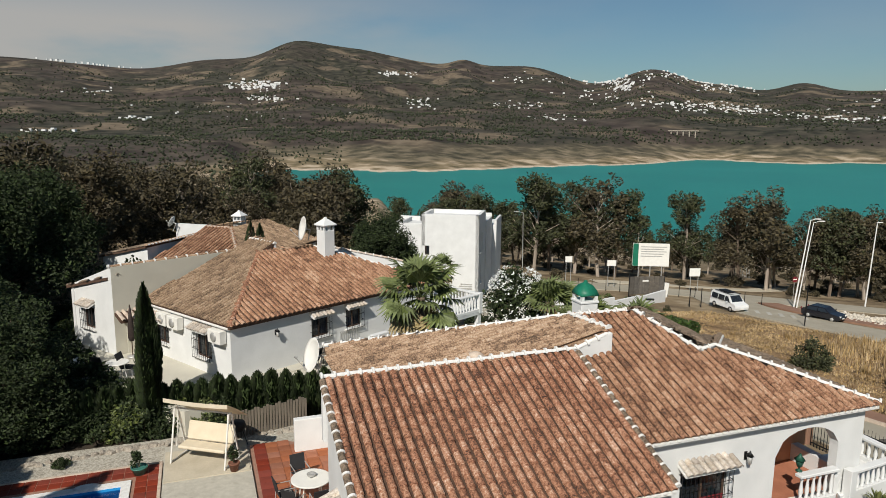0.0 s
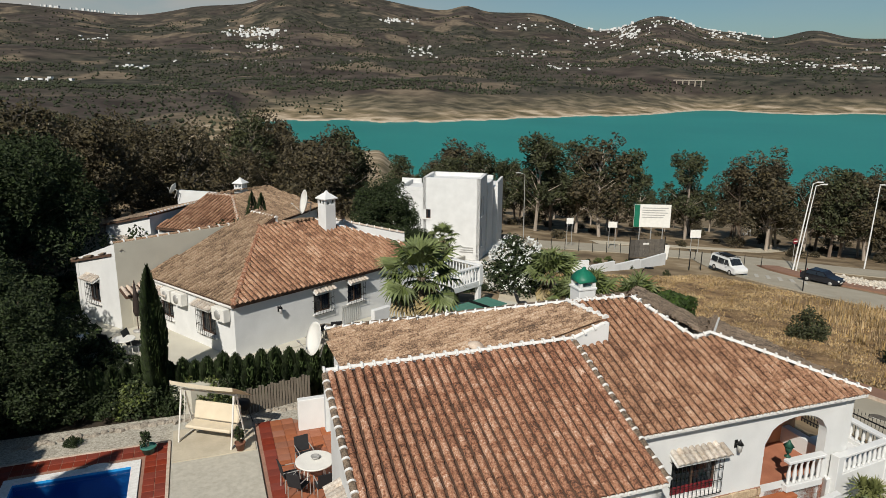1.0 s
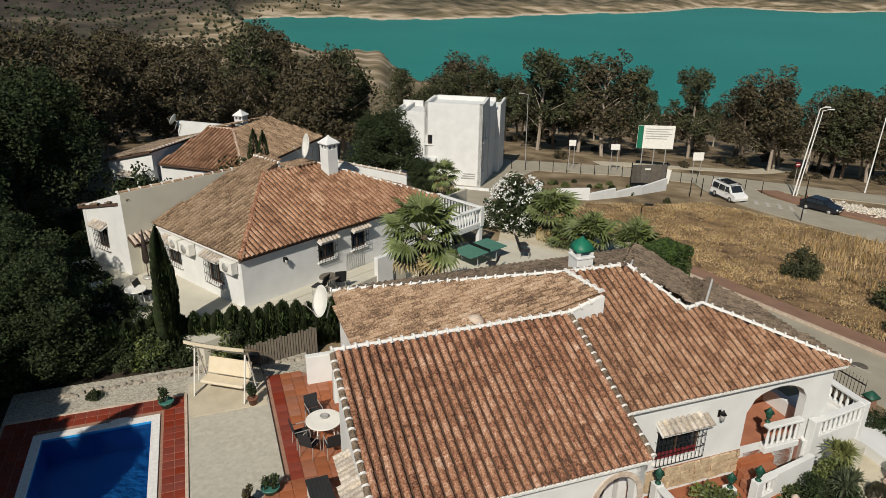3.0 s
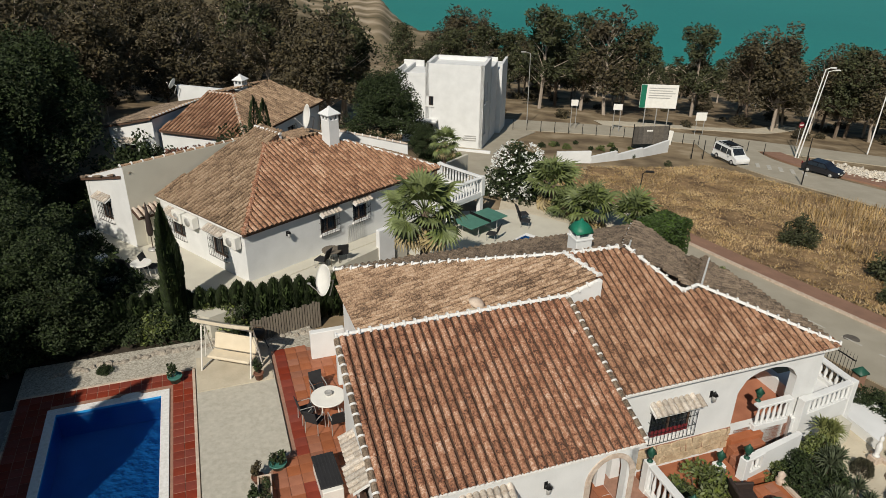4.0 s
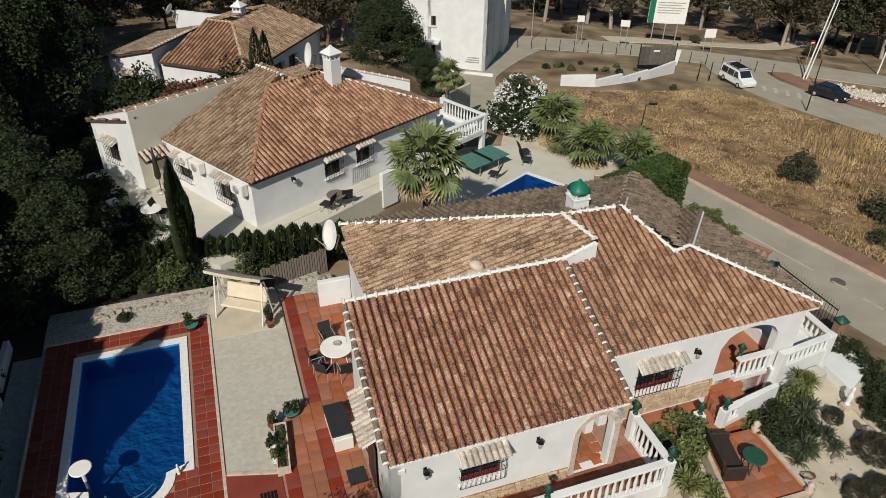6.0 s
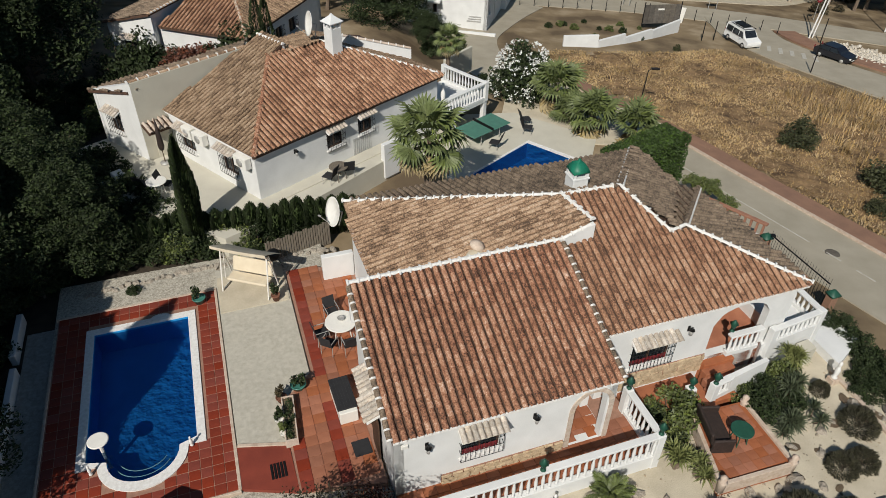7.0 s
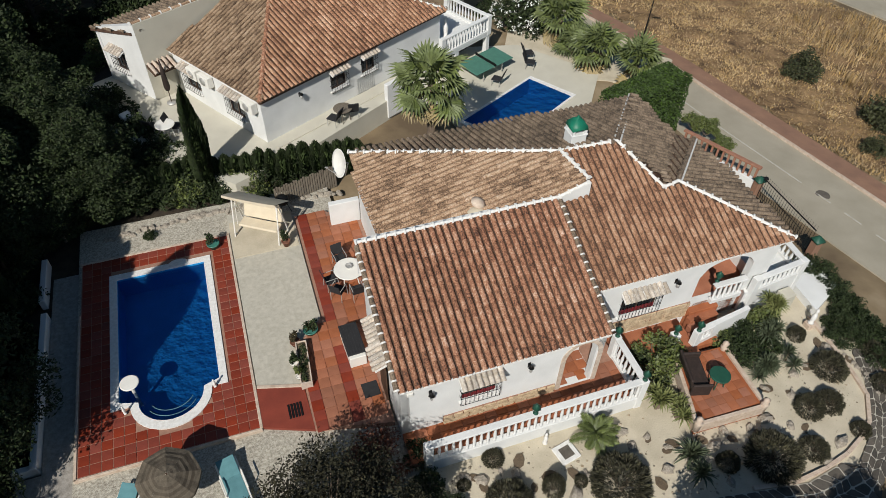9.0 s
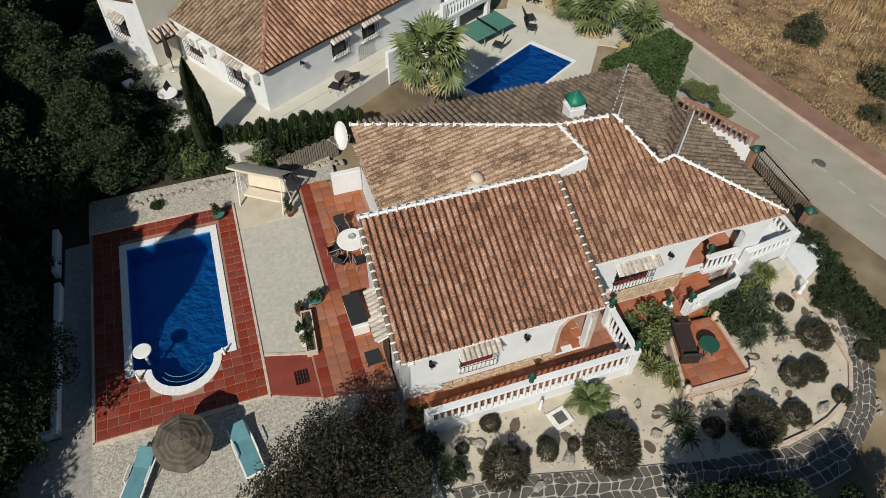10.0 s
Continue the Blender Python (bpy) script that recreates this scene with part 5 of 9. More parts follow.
# pale kerb round the deck
kerb = thing("deck_kerb", MA, "pale concrete kerb round the pool deck", "kerb")
for a in ((-10.03, -9.95, 1.75, 8.6), (-10.03, -4.2, 1.74, 1.82), (-4.28, -4.18, 1.82, 11.3), (-10.03, -4.18, 11.25, 11.35)):
    bm = bmesh.new()
    box(bm, *a, DECK - 0.3, DECK + 0.025, 0.01)
    part("kerb_piece", bm, M_SALMON, kerb)

# gravel strip between deck and patio, with its kerb
slab("gravel_strip", [(-4.15, 3.45), (-2.65, 3.05), (-1.45, 5.6), (-1.45, 11.2), (-2.0, 12.4), (-4.15, 12.4)], -1.36, M_GRAVEL_FINE, "fine pale gravel strip beside the pool", "gravel", 0.3)
bm = bmesh.new()
for a, b in (((-4.15, 3.42), (-2.62, 3.0)), ):
    d = Vector((b[0] - a[0], b[1] - a[1], 0))
    box(bm, 0, d.length, -0.06, 0.06, -1.6, -1.33, 0.01, Matrix.Translation((*a, 0)) @ Matrix.Rotation(math.atan2(d.y, d.x), 4, "Z"))
tagged(link("kerb", bm, M_SALMON), "pale kerb at the end of the gravel strip", "kerb").matrix_basis = MA
# swing seat base
slab("swing_base", rect(-4.12, -1.5, 9.75, 11.9), -1.335, M_SAND, "pale concrete pad under the swing seat", "slab", 0.1)

# terracotta patio, tile by tile
patio = slab("patio", [(-2.55, 1.2), (-0.0, 0.6), (0.1, 4.4), (1.3, 4.5), (1.3, 10.4), (-0.2, 11.4), (-1.40, 11.4), (-1.40, 5.7), (-2.6, 4.6)], -1.27, M_GROUT, "terracotta tiled patio beside the villa", "patio", 0.3)
PTILE = tile_piece(0.395, 0.395, 0.02, M_TERRA, "floor_tile")
PTILE_RED = tile_piece(0.395, 0.395, 0.02, M_TERRA_RED, "floor_tile")
for i in range(10):
    for j in range(27):
        u, v = -2.5 + 0.4 * (i + 0.5), 1.0 + 0.4 * (j + 0.5)
        if not inside(u, v, [(-2.55, 1.25), (-0.0, 0.7), (0.1, 4.5), (1.3, 4.5), (1.3, 10.4), (-0.2, 11.4), (-1.40, 11.4), (-1.40, 5.7), (-2.5, 4.6)]):
            continue
        red = (u < -1.05 and v > 5.2) or (-1.35 < u < -0.9 and v < 4.2) or (u > -2.6 and v < 3.0 and u < -2.0)
        share("floor_tile", PTILE_RED if red else PTILE, patio, Matrix.Translation((u, v, -1.25 + rngd.uniform(-0.003, 0.003))) @ pose(0, 0, 0, 0, 0, rngd.uniform(-0.4, 0.4)))
slab("deck_wing", [(-4.18, 1.82), (-2.55, 1.2), (-2.6, 2.95), (-4.18, 3.36)], -1.37, M_TERRA_RED, "red tiled corner between deck and patio", "deck", 0.3)

# terrace behind the front balustrade
terrace = slab("terrace", rect(0.1, 8.2, -1.05, 2.7), FLOOR - 0.02, M_GROUT, "terracotta terrace behind a white balustrade", "terrace", 0.7)
for i in range(20):
    for j in range(4):
        share("floor_tile", PTILE, terrace, Matrix.Translation((0.3 + 0.4 * i, -0.85 + 0.4 * j, FLOOR + rngd.uniform(-0.002, 0.002))))
for i in range(5):
    for j in range(6):
        share("floor_tile", PTILE, terrace, Matrix.Translation((5.3 + 0.4 * i, 0.75 + 0.4 * j - 0.0, FLOOR + rngd.uniform(-0.002, 0.002))))
slab("terrace", rect(8.35, 11.3, -0.1, 1.5), -1.30, M_TERRA, "terracotta path below the right wing", "terrace", 0.5)


# ---- things in the yard ----
def swing_seat():
    e = thing("swing_seat", MA @ Matrix.Translation((-2.86, 10.87, -1.33)) @ pose(0, 0, 0, 0, 0, -33), "cream garden swing seat with canopy and metal frame", "swing")
    for x in (-0.98, 0.98):
        for y0, y1 in ((-0.46, -0.08), (0.46, 0.08)):
            bm = bmesh.new()
            rod(bm, (x, y0, 0), (x, y1, 1.75), 0.03, None, 8)
            part("leg", bm, M_PLASTIC, e)
        bm = bmesh.new()
        rod(bm, (x, -0.46, 0.03), (x, 0.46, 0.03), 0.025, None, 8)
        part("foot_bar", bm, M_PLASTIC, e)
    bm = bmesh.new()
    rod(bm, (-1.0, 0, 1.75), (1.0, 0, 1.75), 0.03, None, 8)
    part("top_bar", bm, M_PLASTIC, e)
    bm = bmesh.new()
    n, m = 10, 6
    g = [[bm.verts.new((-1.15 + 2.3 * i / n, -0.42 + 1.25 * j / m, 2.22 - 0.75 * j / m - 0.10 * (j / m) ** 2 - 0.04 * math.sin(math.pi * i / n))) for j in range(m + 1)] for i in range(n + 1)]
    for i in range(n):
        for j in range(m):
            bm.faces.new((g[i][j], g[i + 1][j], g[i + 1][j + 1], g[i][j + 1]))
    edge = [v for i, row in enumerate(g) for j, v in enumerate(row) if j in (0,)]
    low = [bm.verts.new(v.co + Vector((0, 0, -0.14))) for v in edge]
    for i in range(n):
        bm.faces.new((edge[i], edge[i + 1], low[i + 1], low[i]))
    part("canopy", bm, M_CANVAS, e, "cream canvas canopy")
    bm = bmesh.new()
    box(bm, -0.85, 0.85, -0.25, 0.3, 0.42, 0.54, 0.04)
    part("seat", bm, M_CANVAS, e)
    bm = bmesh.new()
    box(bm, -0.85, 0.85, -0.06, 0.06, 0.0, 0.62, 0.04, pose(0, 0.34, 0.52, -18, 0, 0))
    part("backrest", bm, M_CANVAS, e)
    for x in (-0.9, 0.9):
        bm = bmesh.new()
        rod(bm, (x, -0.2, 0.5), (x, 0, 1.75), 0.012, None, 6)
        rod(bm, (x, 0.35, 0.6), (x, 0, 1.75), 0.012, None, 6)
        part("hanger", bm, M_PLASTIC, e)


swing_seat()


def round_table(m, r, h, mat, label, group=""):
    e = thing("garden_table", m, label, "table", group)
    bm = bmesh.new()
    lathe(bm, [(r - 0.03, h - 0.04), (r, h - 0.03), (r, h), (r - 0.02, h + 0.01)], 28)
    part("tabletop", bm, mat, e)
    for k in range(4):
        a = math.pi / 4 + k * math.pi / 2
        bm = bmesh.new()
        rod(bm, (r * 0.75 * math.cos(a), r * 0.75 * math.sin(a), 0), (r * 0.55 * math.cos(a), r * 0.55 * math.sin(a), h - 0.04), 0.02, None, 6)
        part("leg", bm, mat, e)
    return e


round_table(MA @ Matrix.Translation((0.02, 7.08, -1.25)), 0.58, 0.72, M_PLASTIC, "round cream patio table with a small bowl on it")
bm = bmesh.new()
lathe(bm, [(0.05, 0), (0.11, 0.03), (0.14, 0.09), (0.12, 0.09), (0.08, 0.04)], 12)
tagged(link("bowl", bm, M_GALV), "small grey bowl on the patio table", "bowl").matrix_basis = MA @ Matrix.Translation((0.05, 7.15, -0.52))
M_CHAIR = material("black_mesh_fabric", (0.03, 0.03, 0.032), None, 6, 0.8, 0.1, 60)


def chair_proto():
    e = thing("garden_chair", MA, "dark metal garden chair with mesh seat", "chair", "chairs round the patio table")
    bm = bmesh.new()
    box(bm, -0.23, 0.23, -0.22, 0.22, 0.42, 0.45, 0.01)
    part("seat", bm, M_CHAIR, e)
    bm = bmesh.new()
    box(bm, -0.23, 0.23, -0.015, 0.015, 0, 0.5, 0.01, pose(0, 0.23, 0.45, -12, 0, 0))
    part("backrest", bm, M_CHAIR, e)
    for x in (-0.23, 0.23):
        for y in (-0.22, 0.22):
            bm = bmesh.new()
            rod(bm, (x, y * 1.1, 0), (x, y, 0.44), 0.014, None, 6)
            part("leg", bm, M_GALV, e)
        bm = bmesh.new()
        rod(bm, (x, -0.22, 0.44), (x, -0.2, 0.64), 0.013, None, 6)
        rod(bm, (x, -0.2, 0.64), (x, 0.28, 0.66), 0.015, None, 6)
        part("armrest", bm, M_GALV, e)
    return e


chair = chair_proto()
spots = ((-0.72, 7.0, 100), (-0.55, 6.42, 140), (0.12, 6.2, 185), (-0.15, 8.0, 10))
chair.matrix_basis = MA @ pose(spots[0][0], spots[0][1], -1.25, 0, 0, spots[0][2])
for u, v, a in spots[1:]:
    copy_thing(chair, MA @ pose(u, v, -1.25, 0, 0, a))


def lounger(u, v, ang):
    e = thing("sun_lounger", MA @ pose(u, v, GRAV, 0, 0, ang), "teal mesh sun lounger with white plastic frame", "sun lounger", "sun loungers by the pool")
    bm = bmesh.new()
    for x in (-0.31, 0.31):
        box(bm, x - 0.03, x + 0.03, -0.95, 0.95, 0.27, 0.33, 0.01)
    for y in (-0.95, 0.92):
        box(bm, -0.31, 0.31, y - 0.03, y + 0.03, 0.27, 0.33, 0.01)
    part("frame", bm, M_PLASTIC, e)
    for x in (-0.31, 0.31):
        for y in (-0.7, 0.65):
            bm = bmesh.new()
            rod(bm, (x, y, 0), (x, y, 0.28), 0.03, None, 6)
            part("leg", bm, M_PLASTIC, e)
    bm = bmesh.new()
    box(bm, -0.28, 0.28, -0.92, 0.30, 0.315, 0.34, 0.006)
    part("seat", bm, M_TEAL, e)
    bm = bmesh.new()
    box(bm, -0.28, 0.28, 0, 0.66, 0, 0.025, 0.006, pose(0, 0.30, 0.325, 14, 0, 0))
    part("backrest", bm, M_TEAL, e)
    for x in (-0.34, 0.34):
        bm = bmesh.new()
        rod(bm, (x, -0.25, 0.3), (x, -0.2, 0.5), 0.02, None, 6)
        rod(bm, (x, -0.2, 0.5), (x, 0.3, 0.5), 0.025, None, 6)
        part("armrest", bm, M_PLASTIC, e)


lounger(-8.62, 0.10, -24)
lounger(-5.28, -0.02, 12)


M_PARASOL = material("faded_brown_canvas", (0.14, 0.115, 0.085), (0.075, 0.062, 0.045), 5, 0.9, 0.3, 24)
M_PARASOL_BAND = material("faded_brown_band", (0.10, 0.08, 0.058), (0.055, 0.045, 0.033), 5, 0.9, 0.3, 24)
def parasol(u, v):
    e = thing("parasol", MA @ Matrix.Translation((u, v, GRAV)), "faded brown parasol standing over the gravel", "parasol")
    bm = bmesh.new()
    rod(bm, (0, 0, 0), (0, 0, 1.85), 0.022, None, 8)
    part("pole", bm, M_WOOD, e)
    bm = bmesh.new()
    lathe(bm, [(0.26, 0), (0.26, 0.06), (0.05, 0.1), (0.04, 0.3)], 14)
    part("base", bm, M_GALV, e)
    n = 8
    tilt = Matrix.Translation((0, 0, 1.85)) @ pose(0, 0, 0, 14, 6, 0)
    for k in range(n):
        a0, a1 = 2 * math.pi * k / n, 2 * math.pi * (k + 1) / n
        am = (a0 + a1) / 2
        bm = bmesh.new()
        rows = []
        for i in range(12):
            t = 0.04 + 0.96 * i / 11
            r, z = 0.92 * t, -0.46 * t ** 1.2 + 0.008 * math.sin(i * 2.4 + k)
            rows.append([bm.verts.new(tilt @ Vector((r * c * math.cos(a), r * c * math.sin(a), z - d * t))) for a, c, d in ((a0, 1, 0), ((a0 + am) / 2, 0.965, 0.02 + 0.012 * math.sin(i + k)), (am, 0.95, 0.035), ((a1 + am) / 2, 0.965, 0.02 + 0.012 * math.cos(i * 1.3 + k)), (a1, 1, 0))])
        for j, (p, q) in enumerate(zip(rows, rows[1:])):
            for i in range(4):
                bm.faces.new((p[i], q[i], q[i + 1], p[i + 1])).material_index = 1 if j in (4, 6, 8) else 0
        low = [bm.verts.new(v.co + Vector((0, 0, -0.10))) for v in rows[-1]]
        for i in range(4):
            bm.faces.new((rows[-1][i], low[i], low[i + 1], rows[-1][i + 1]))
        part("panel", bm, [M_PARASOL, M_PARASOL_BAND], e)
        bm = bmesh.new()
        rod(bm, tilt @ Vector((0, 0, -0.03)), tilt @ Vector((0.9 * math.cos(a0), 0.9 * math.sin(a0), -0.48)), 0.008, None, 4)
        part("rib", bm, M_WOOD, e)


parasol(-6.9, 0.15)

# pots with plants
M_POT = material("green_glazed_pot", (0.06, 0.20, 0.16), (0.045, 0.15, 0.12), 5, 0.3, 0.05, 30)
M_POT_CLAY = material("clay_pot", (0.22, 0.10, 0.06), (0.16, 0.07, 0.045), 5, 0.8, 0.1, 30)


def pot_plant(u, v, z, r, h, potmat, leafmat, label, seed):
    e = thing("potted_plant", MA @ Matrix.Translation((u, v, z)), label, "potted plant")
    bm = bmesh.new()
    lathe(bm, [(r * 0.68, 0), (r * 0.95, h * 0.8), (r * 1.08, h * 0.85), (r * 1.08, h), (r * 0.92, h), (r * 0.9, h * 0.9)], 16)
    part("pot", bm, potmat, e)
    vs, fs = [], []
    rng = random.Random(seed)
    for k in range(7):
        leaf_cloud(rng, (rng.uniform(-r, r) * 0.7, rng.uniform(-r, r) * 0.7, h + rng.uniform(0.1, 0.45)), (r * 0.5, r * 0.5, 0.16), 34, 0.06, vs, fs)
    raw("foliage", vs, fs, leafmat, e)
    bm = bmesh.new()
    for k in range(4):
        rod(bm, (0, 0, h * 0.8), (rng.uniform(-r, r) * 0.6, rng.uniform(-r, r) * 0.6, h + 0.35), 0.01, None, 5)
    part("branchwork", bm, M_BARK, e)


pot_plant(-4.85, 10.7, DECK, 0.24, 0.26, M_POT, M_LEAF_DARK, "leafy plant in a green glazed pot by the pool", 1)
pot_plant(-1.92, 5.1, -1.30, 0.26, 0.26, M_POT, M_LEAF_DARK, "succulent in a green glazed pot beside the patio", 2)
pot_plant(-2.0, 9.85, -1.32, 0.17, 0.28, M_POT_CLAY, M_LEAF_DARK, "small plant in a clay pot by the swing seat", 3)
pot_plant(-2.55, 4.75, -1.32, 0.18, 0.22, M_POT_CLAY, M_LEAF_BROWN, "reddish plant in a clay pot", 4)
pot_plant(-2.75, 3.9, -1.33, 0.14, 0.2, M_PLASTIC, M_LEAF_DARK, "small plant in a white pot", 5)
pot_plant(-2.65, 3.3, -1.33, 0.14, 0.2, M_PLASTIC, M_LEAF_GREEN, "small plant in a white pot", 6)
# long planter
pl = thing("planter_box", MA @ pose(-2.43, 3.68, -1.3, 0, 0, -4), "long wooden planter box with low plants", "planter")
bm = bmesh.new()
for a in ((-0.2, -0.16, -0.9, 0.9), (0.16, 0.2, -0.9, 0.9), (-0.16, 0.16, -0.9, -0.86), (-0.16, 0.16, 0.86, 0.9)):
    box(bm, *a, 0, 0.36)
part("trough", bm, M_SALMON, pl)
bm = bmesh.new()
box(bm, -0.16, 0.16, -0.86, 0.86, 0.0, 0.30)
part("soil", bm, M_EARTH, pl)
vs, fs = [], []
rngp = random.Random(9)
for k in range(16):
    leaf_cloud(rngp, (rngp.uniform(-0.12, 0.12), -0.8 + 0.1 * k, 0.36), (0.12, 0.1, 0.1), 26, 0.05, vs, fs)
raw("foliage", vs, fs, M_LEAF_DARK, pl)
# storage box with a ribbed dark lid
sb = thing("storage_box", MA @ pose(-0.62, 3.85, -1.25, 0, 0, 2), "storage box with a dark ribbed lid and pale body", "box")
bm = bmesh.new()
box(bm, -0.3, 0.3, -0.75, 0.75, 0, 0.52, 0.02)
part("body", bm, M_PLASTIC, sb)
bm = bmesh.new()
box(bm, -0.33, 0.33, -0.62, 0.78, 0.52, 0.57, 0.015)
lid = part("lid", bm, M_CHAIR, sb)
for k in range(6):
    bm = bmesh.new()
    x = -0.26 + 0.104 * k
    box(bm, x - 0.018, x + 0.018, -0.6, 0.76, 0.57, 0.585)
    part("rib", bm, M_CHAIR, lid)
# mat, drain grate
bm = bmesh.new()
box(bm, -0.28, 0.28, -0.3, 0.3, 0, 0.012, 0.004)
tagged(link("door_mat", bm, M_CHAIR), "black door mat on the patio", "mat").matrix_basis = MA @ pose(-0.45, 2.05, -1.245, 0, 0, 2)
dg = thing("drain_grate", MA @ Matrix.Translation((-3.05, 2.12, -1.365)), "dark slatted drain grate in the deck", "drain")
for k in range(5):
    bm = bmesh.new()
    x = -0.2 + 0.1 * k
    box(bm, x - 0.035, x + 0.035, -0.28, 0.28, 0, 0.02, 0.004)
    part("slat", bm, M_IRON, dg)
# small white statues at the pool corners
def statue(m, h, label):
    bm = bmesh.new()
    lathe(bm, [(0.14, 0), (0.14, 0.06), (0.08, 0.1), (0.11, 0.3), (0.13, 0.5), (0.07, 0.68), (0.05, 0.74), (0.09, 0.84), (0.07, 0.95), (0.02, 1.0)], 10)
    ob = link("statue", bm, M_MORTAR)
    ob.matrix_basis = m @ Matrix.Scale(h, 4)
    return tagged(ob, label, "statue")


statue(MA @ Matrix.Translation((-8.45, 3.75, DECK + 0.03)), 0.42, "small white garden figure at the pool corner")
statue(MA @ Matrix.Translation((-5.5, 3.9, DECK + 0.03)), 0.42, "small white garden figure at the pool corner")


# ---- rock garden in front of the villa ----
slab("garden", [(0.36, -5.0), (6.0, -5.8), (12.0, -6.6), (15.2, -5.6), (17.0, -3.0), (18.4, -0.5), (18.0, 2.6), (16.6, 1.5), (8.3, 1.45), (8.3, -1.0), (0.36, -1.0)], -1.72, M_SAND, "pale sandy rock garden with shrubs and boulders", "garden", 0.4)


def boulder_mesh(seed):
    rng = random.Random(seed)
    bm = bmesh.new()
    bmesh.ops.create_icosphere(bm, subdivisions=2, radius=1.0)
    for v in bm.verts:
        k = 0.75 + 0.4 * noise.noise(v.co * 1.3 + Vector((seed * 3.1, 0, 0))) + 0.15 * noise.noise(v.co * 3.5 + Vector((0, seed * 2.7, 0)))
        v.co = Vector((v.co.x * k * 1.15, v.co.y * k * 0.9, max(v.co.z * k * 0.75, -0.25)))
    return mesh_of("boulder", bm, M_ROCK)


BOULDERS = [boulder_mesh(k) for k in range(5)]


def boulder(u, v, z, s, seed, label="pale weathered boulder in the sandy garden", group="garden boulders", name="boulder"):
    rng = random.Random(seed)
    o = new(name, BOULDERS[seed % 5])
    o.matrix_basis = MA @ pose(u, v, z, 0, 0, rng.uniform(0, 360)) @ Matrix.Diagonal((s, s * rng.uniform(0.7, 1.0), s * rng.uniform(0.7, 1.1), 1))
    return tagged(o, label, "rock", group)


rngb = random.Random(12)
spots = [(1.6, -1.9), (1.5, -2.9), (2.2, -2.1), (3.2, -2.2), (2.9, -1.9), (4.6, -3.3), (5.5, -3.0), (6.3, -2.4), (7.4, -2.6), (7.2, -2.0), (8.0, -2.3), (8.4, -2.9), (9.2, -3.0),
         (10.4, -2.9), (11.4, -3.1), (12.3, -3.1), (12.7, -2.0), (11.6, -3.7), (12.9, -3.4), (13.6, -2.6), (14.4, -1.9), (13.7, -1.3), (14.9, -1.7), (10.7, -4.3), (9.8, -4.5), (7.9, -3.4),
         (15.0, -3.2), (15.9, -1.3), (16.7, -0.6), (14.1, -4.6), (13.2, -4.9), (5.2, -4.4), (3.6, -4.0), (1.2, -3.5), (9.9, -3.4)]
for k, (u, v) in enumerate(spots):
    boulder(u + rngb.uniform(-.15, .15), v + rngb.uniform(-.15, .15), -1.72, rngb.uniform(0.16, 0.36), k)
# pale stones that edge the bed behind the pool
for k in range(38):
    t = k / 37
    boulder(-9.1 + 9.9 * t, 12.55 + 0.35 * math.sin(t * 3.1) + rngb.uniform(-0.10, 0.10), GRAV, rngb.uniform(0.14, 0.30), 40 + k, "pale stone edging the planted bed", "edging stones", "edging_stone")
# stones edging the garden path
for k in range(16):
    boulder(0.75 + 0.115 * k, -3.36 - 0.026 * k, -1.68, 0.08, 80 + k, "rounded white stone edging the garden path", "white path stones", "edging_stone")
for k in range(12):
    boulder(3.55 + 0.15 * k, -3.82 - 0.028 * k, -1.68, 0.095, 100 + k, "rounded white stone edging the garden path", "white path stones", "edging_stone")
for k in range(24):
    t = k / 23
    boulder(15.9 + 0.8 * math.sin(t * 2.2) + rngb.uniform(-.1, .1), -5.3 + 4.4 * t, -1.72, rngb.uniform(0.1, 0.2), 120 + k, "brown rubble stone along the path", "rubble stones", "edging_stone")

# dark flagstone path, stone by stone
path_line = [(0.5, -3.95), (3, -4.25), (6, -5.0), (9, -5.65), (12, -6.15), (14.0, -5.85), (15.3, -5.0), (16.2, -4.0), (16.9, -2.9), (17.3, -1.8)]


def along(line, s):
    for (x0, y0), (x1, y1) in zip(line, line[1:]):
        L = math.hypot(x1 - x0, y1 - y0)
        if s <= L:
            return Vector((x0 + (x1 - x0) * s / L, y0 + (y1 - y0) * s / L, 0)), Vector((x1 - x0, y1 - y0, 0)) / L
        s -= L
    return Vector((*line[-1], 0)), Vector((0, 1, 0))


total = sum(math.dist(a, b) for a, b in zip(path_line, path_line[1:]))
bm = bmesh.new()
last = None
for k in range(61):
    p, d = along(path_line, total * k / 60)
    w = 0.75 if k < 42 else 0.40
    nrm = Vector((-d.y, d.x, 0))
    pair = [bm.verts.new((p + nrm * w + Vector((0, 0, -1.665)))), bm.verts.new((p - nrm * w + Vector((0, 0, -1.665))))]
    low = [bm.verts.new(v.co - Vector((0, 0, 0.3))) for v in pair]
    if last:
        bm.faces.new((last[0][0], last[0][1], pair[1], pair[0]))
        bm.faces.new((last[0][0], pair[0], low[0], last[1][0]))
        bm.faces.new((pair[1], last[0][1], last[1][1], low[1]))
    last = (pair, low)
M_PALE_JOINT = material("pale_path_mortar", (0.52, 0.49, 0.42), (0.40, 0.37, 0.31), 4, 0.95, 0.3, 30)
path = link("garden_path", bm, M_PALE_JOINT)
path.matrix_basis = MA
tagged(path, "dark flagstone path with pale joints", "path", kind="structure")
rngf = random.Random(31)
cols, rows = int(total / 0.36), 4
knots = {}
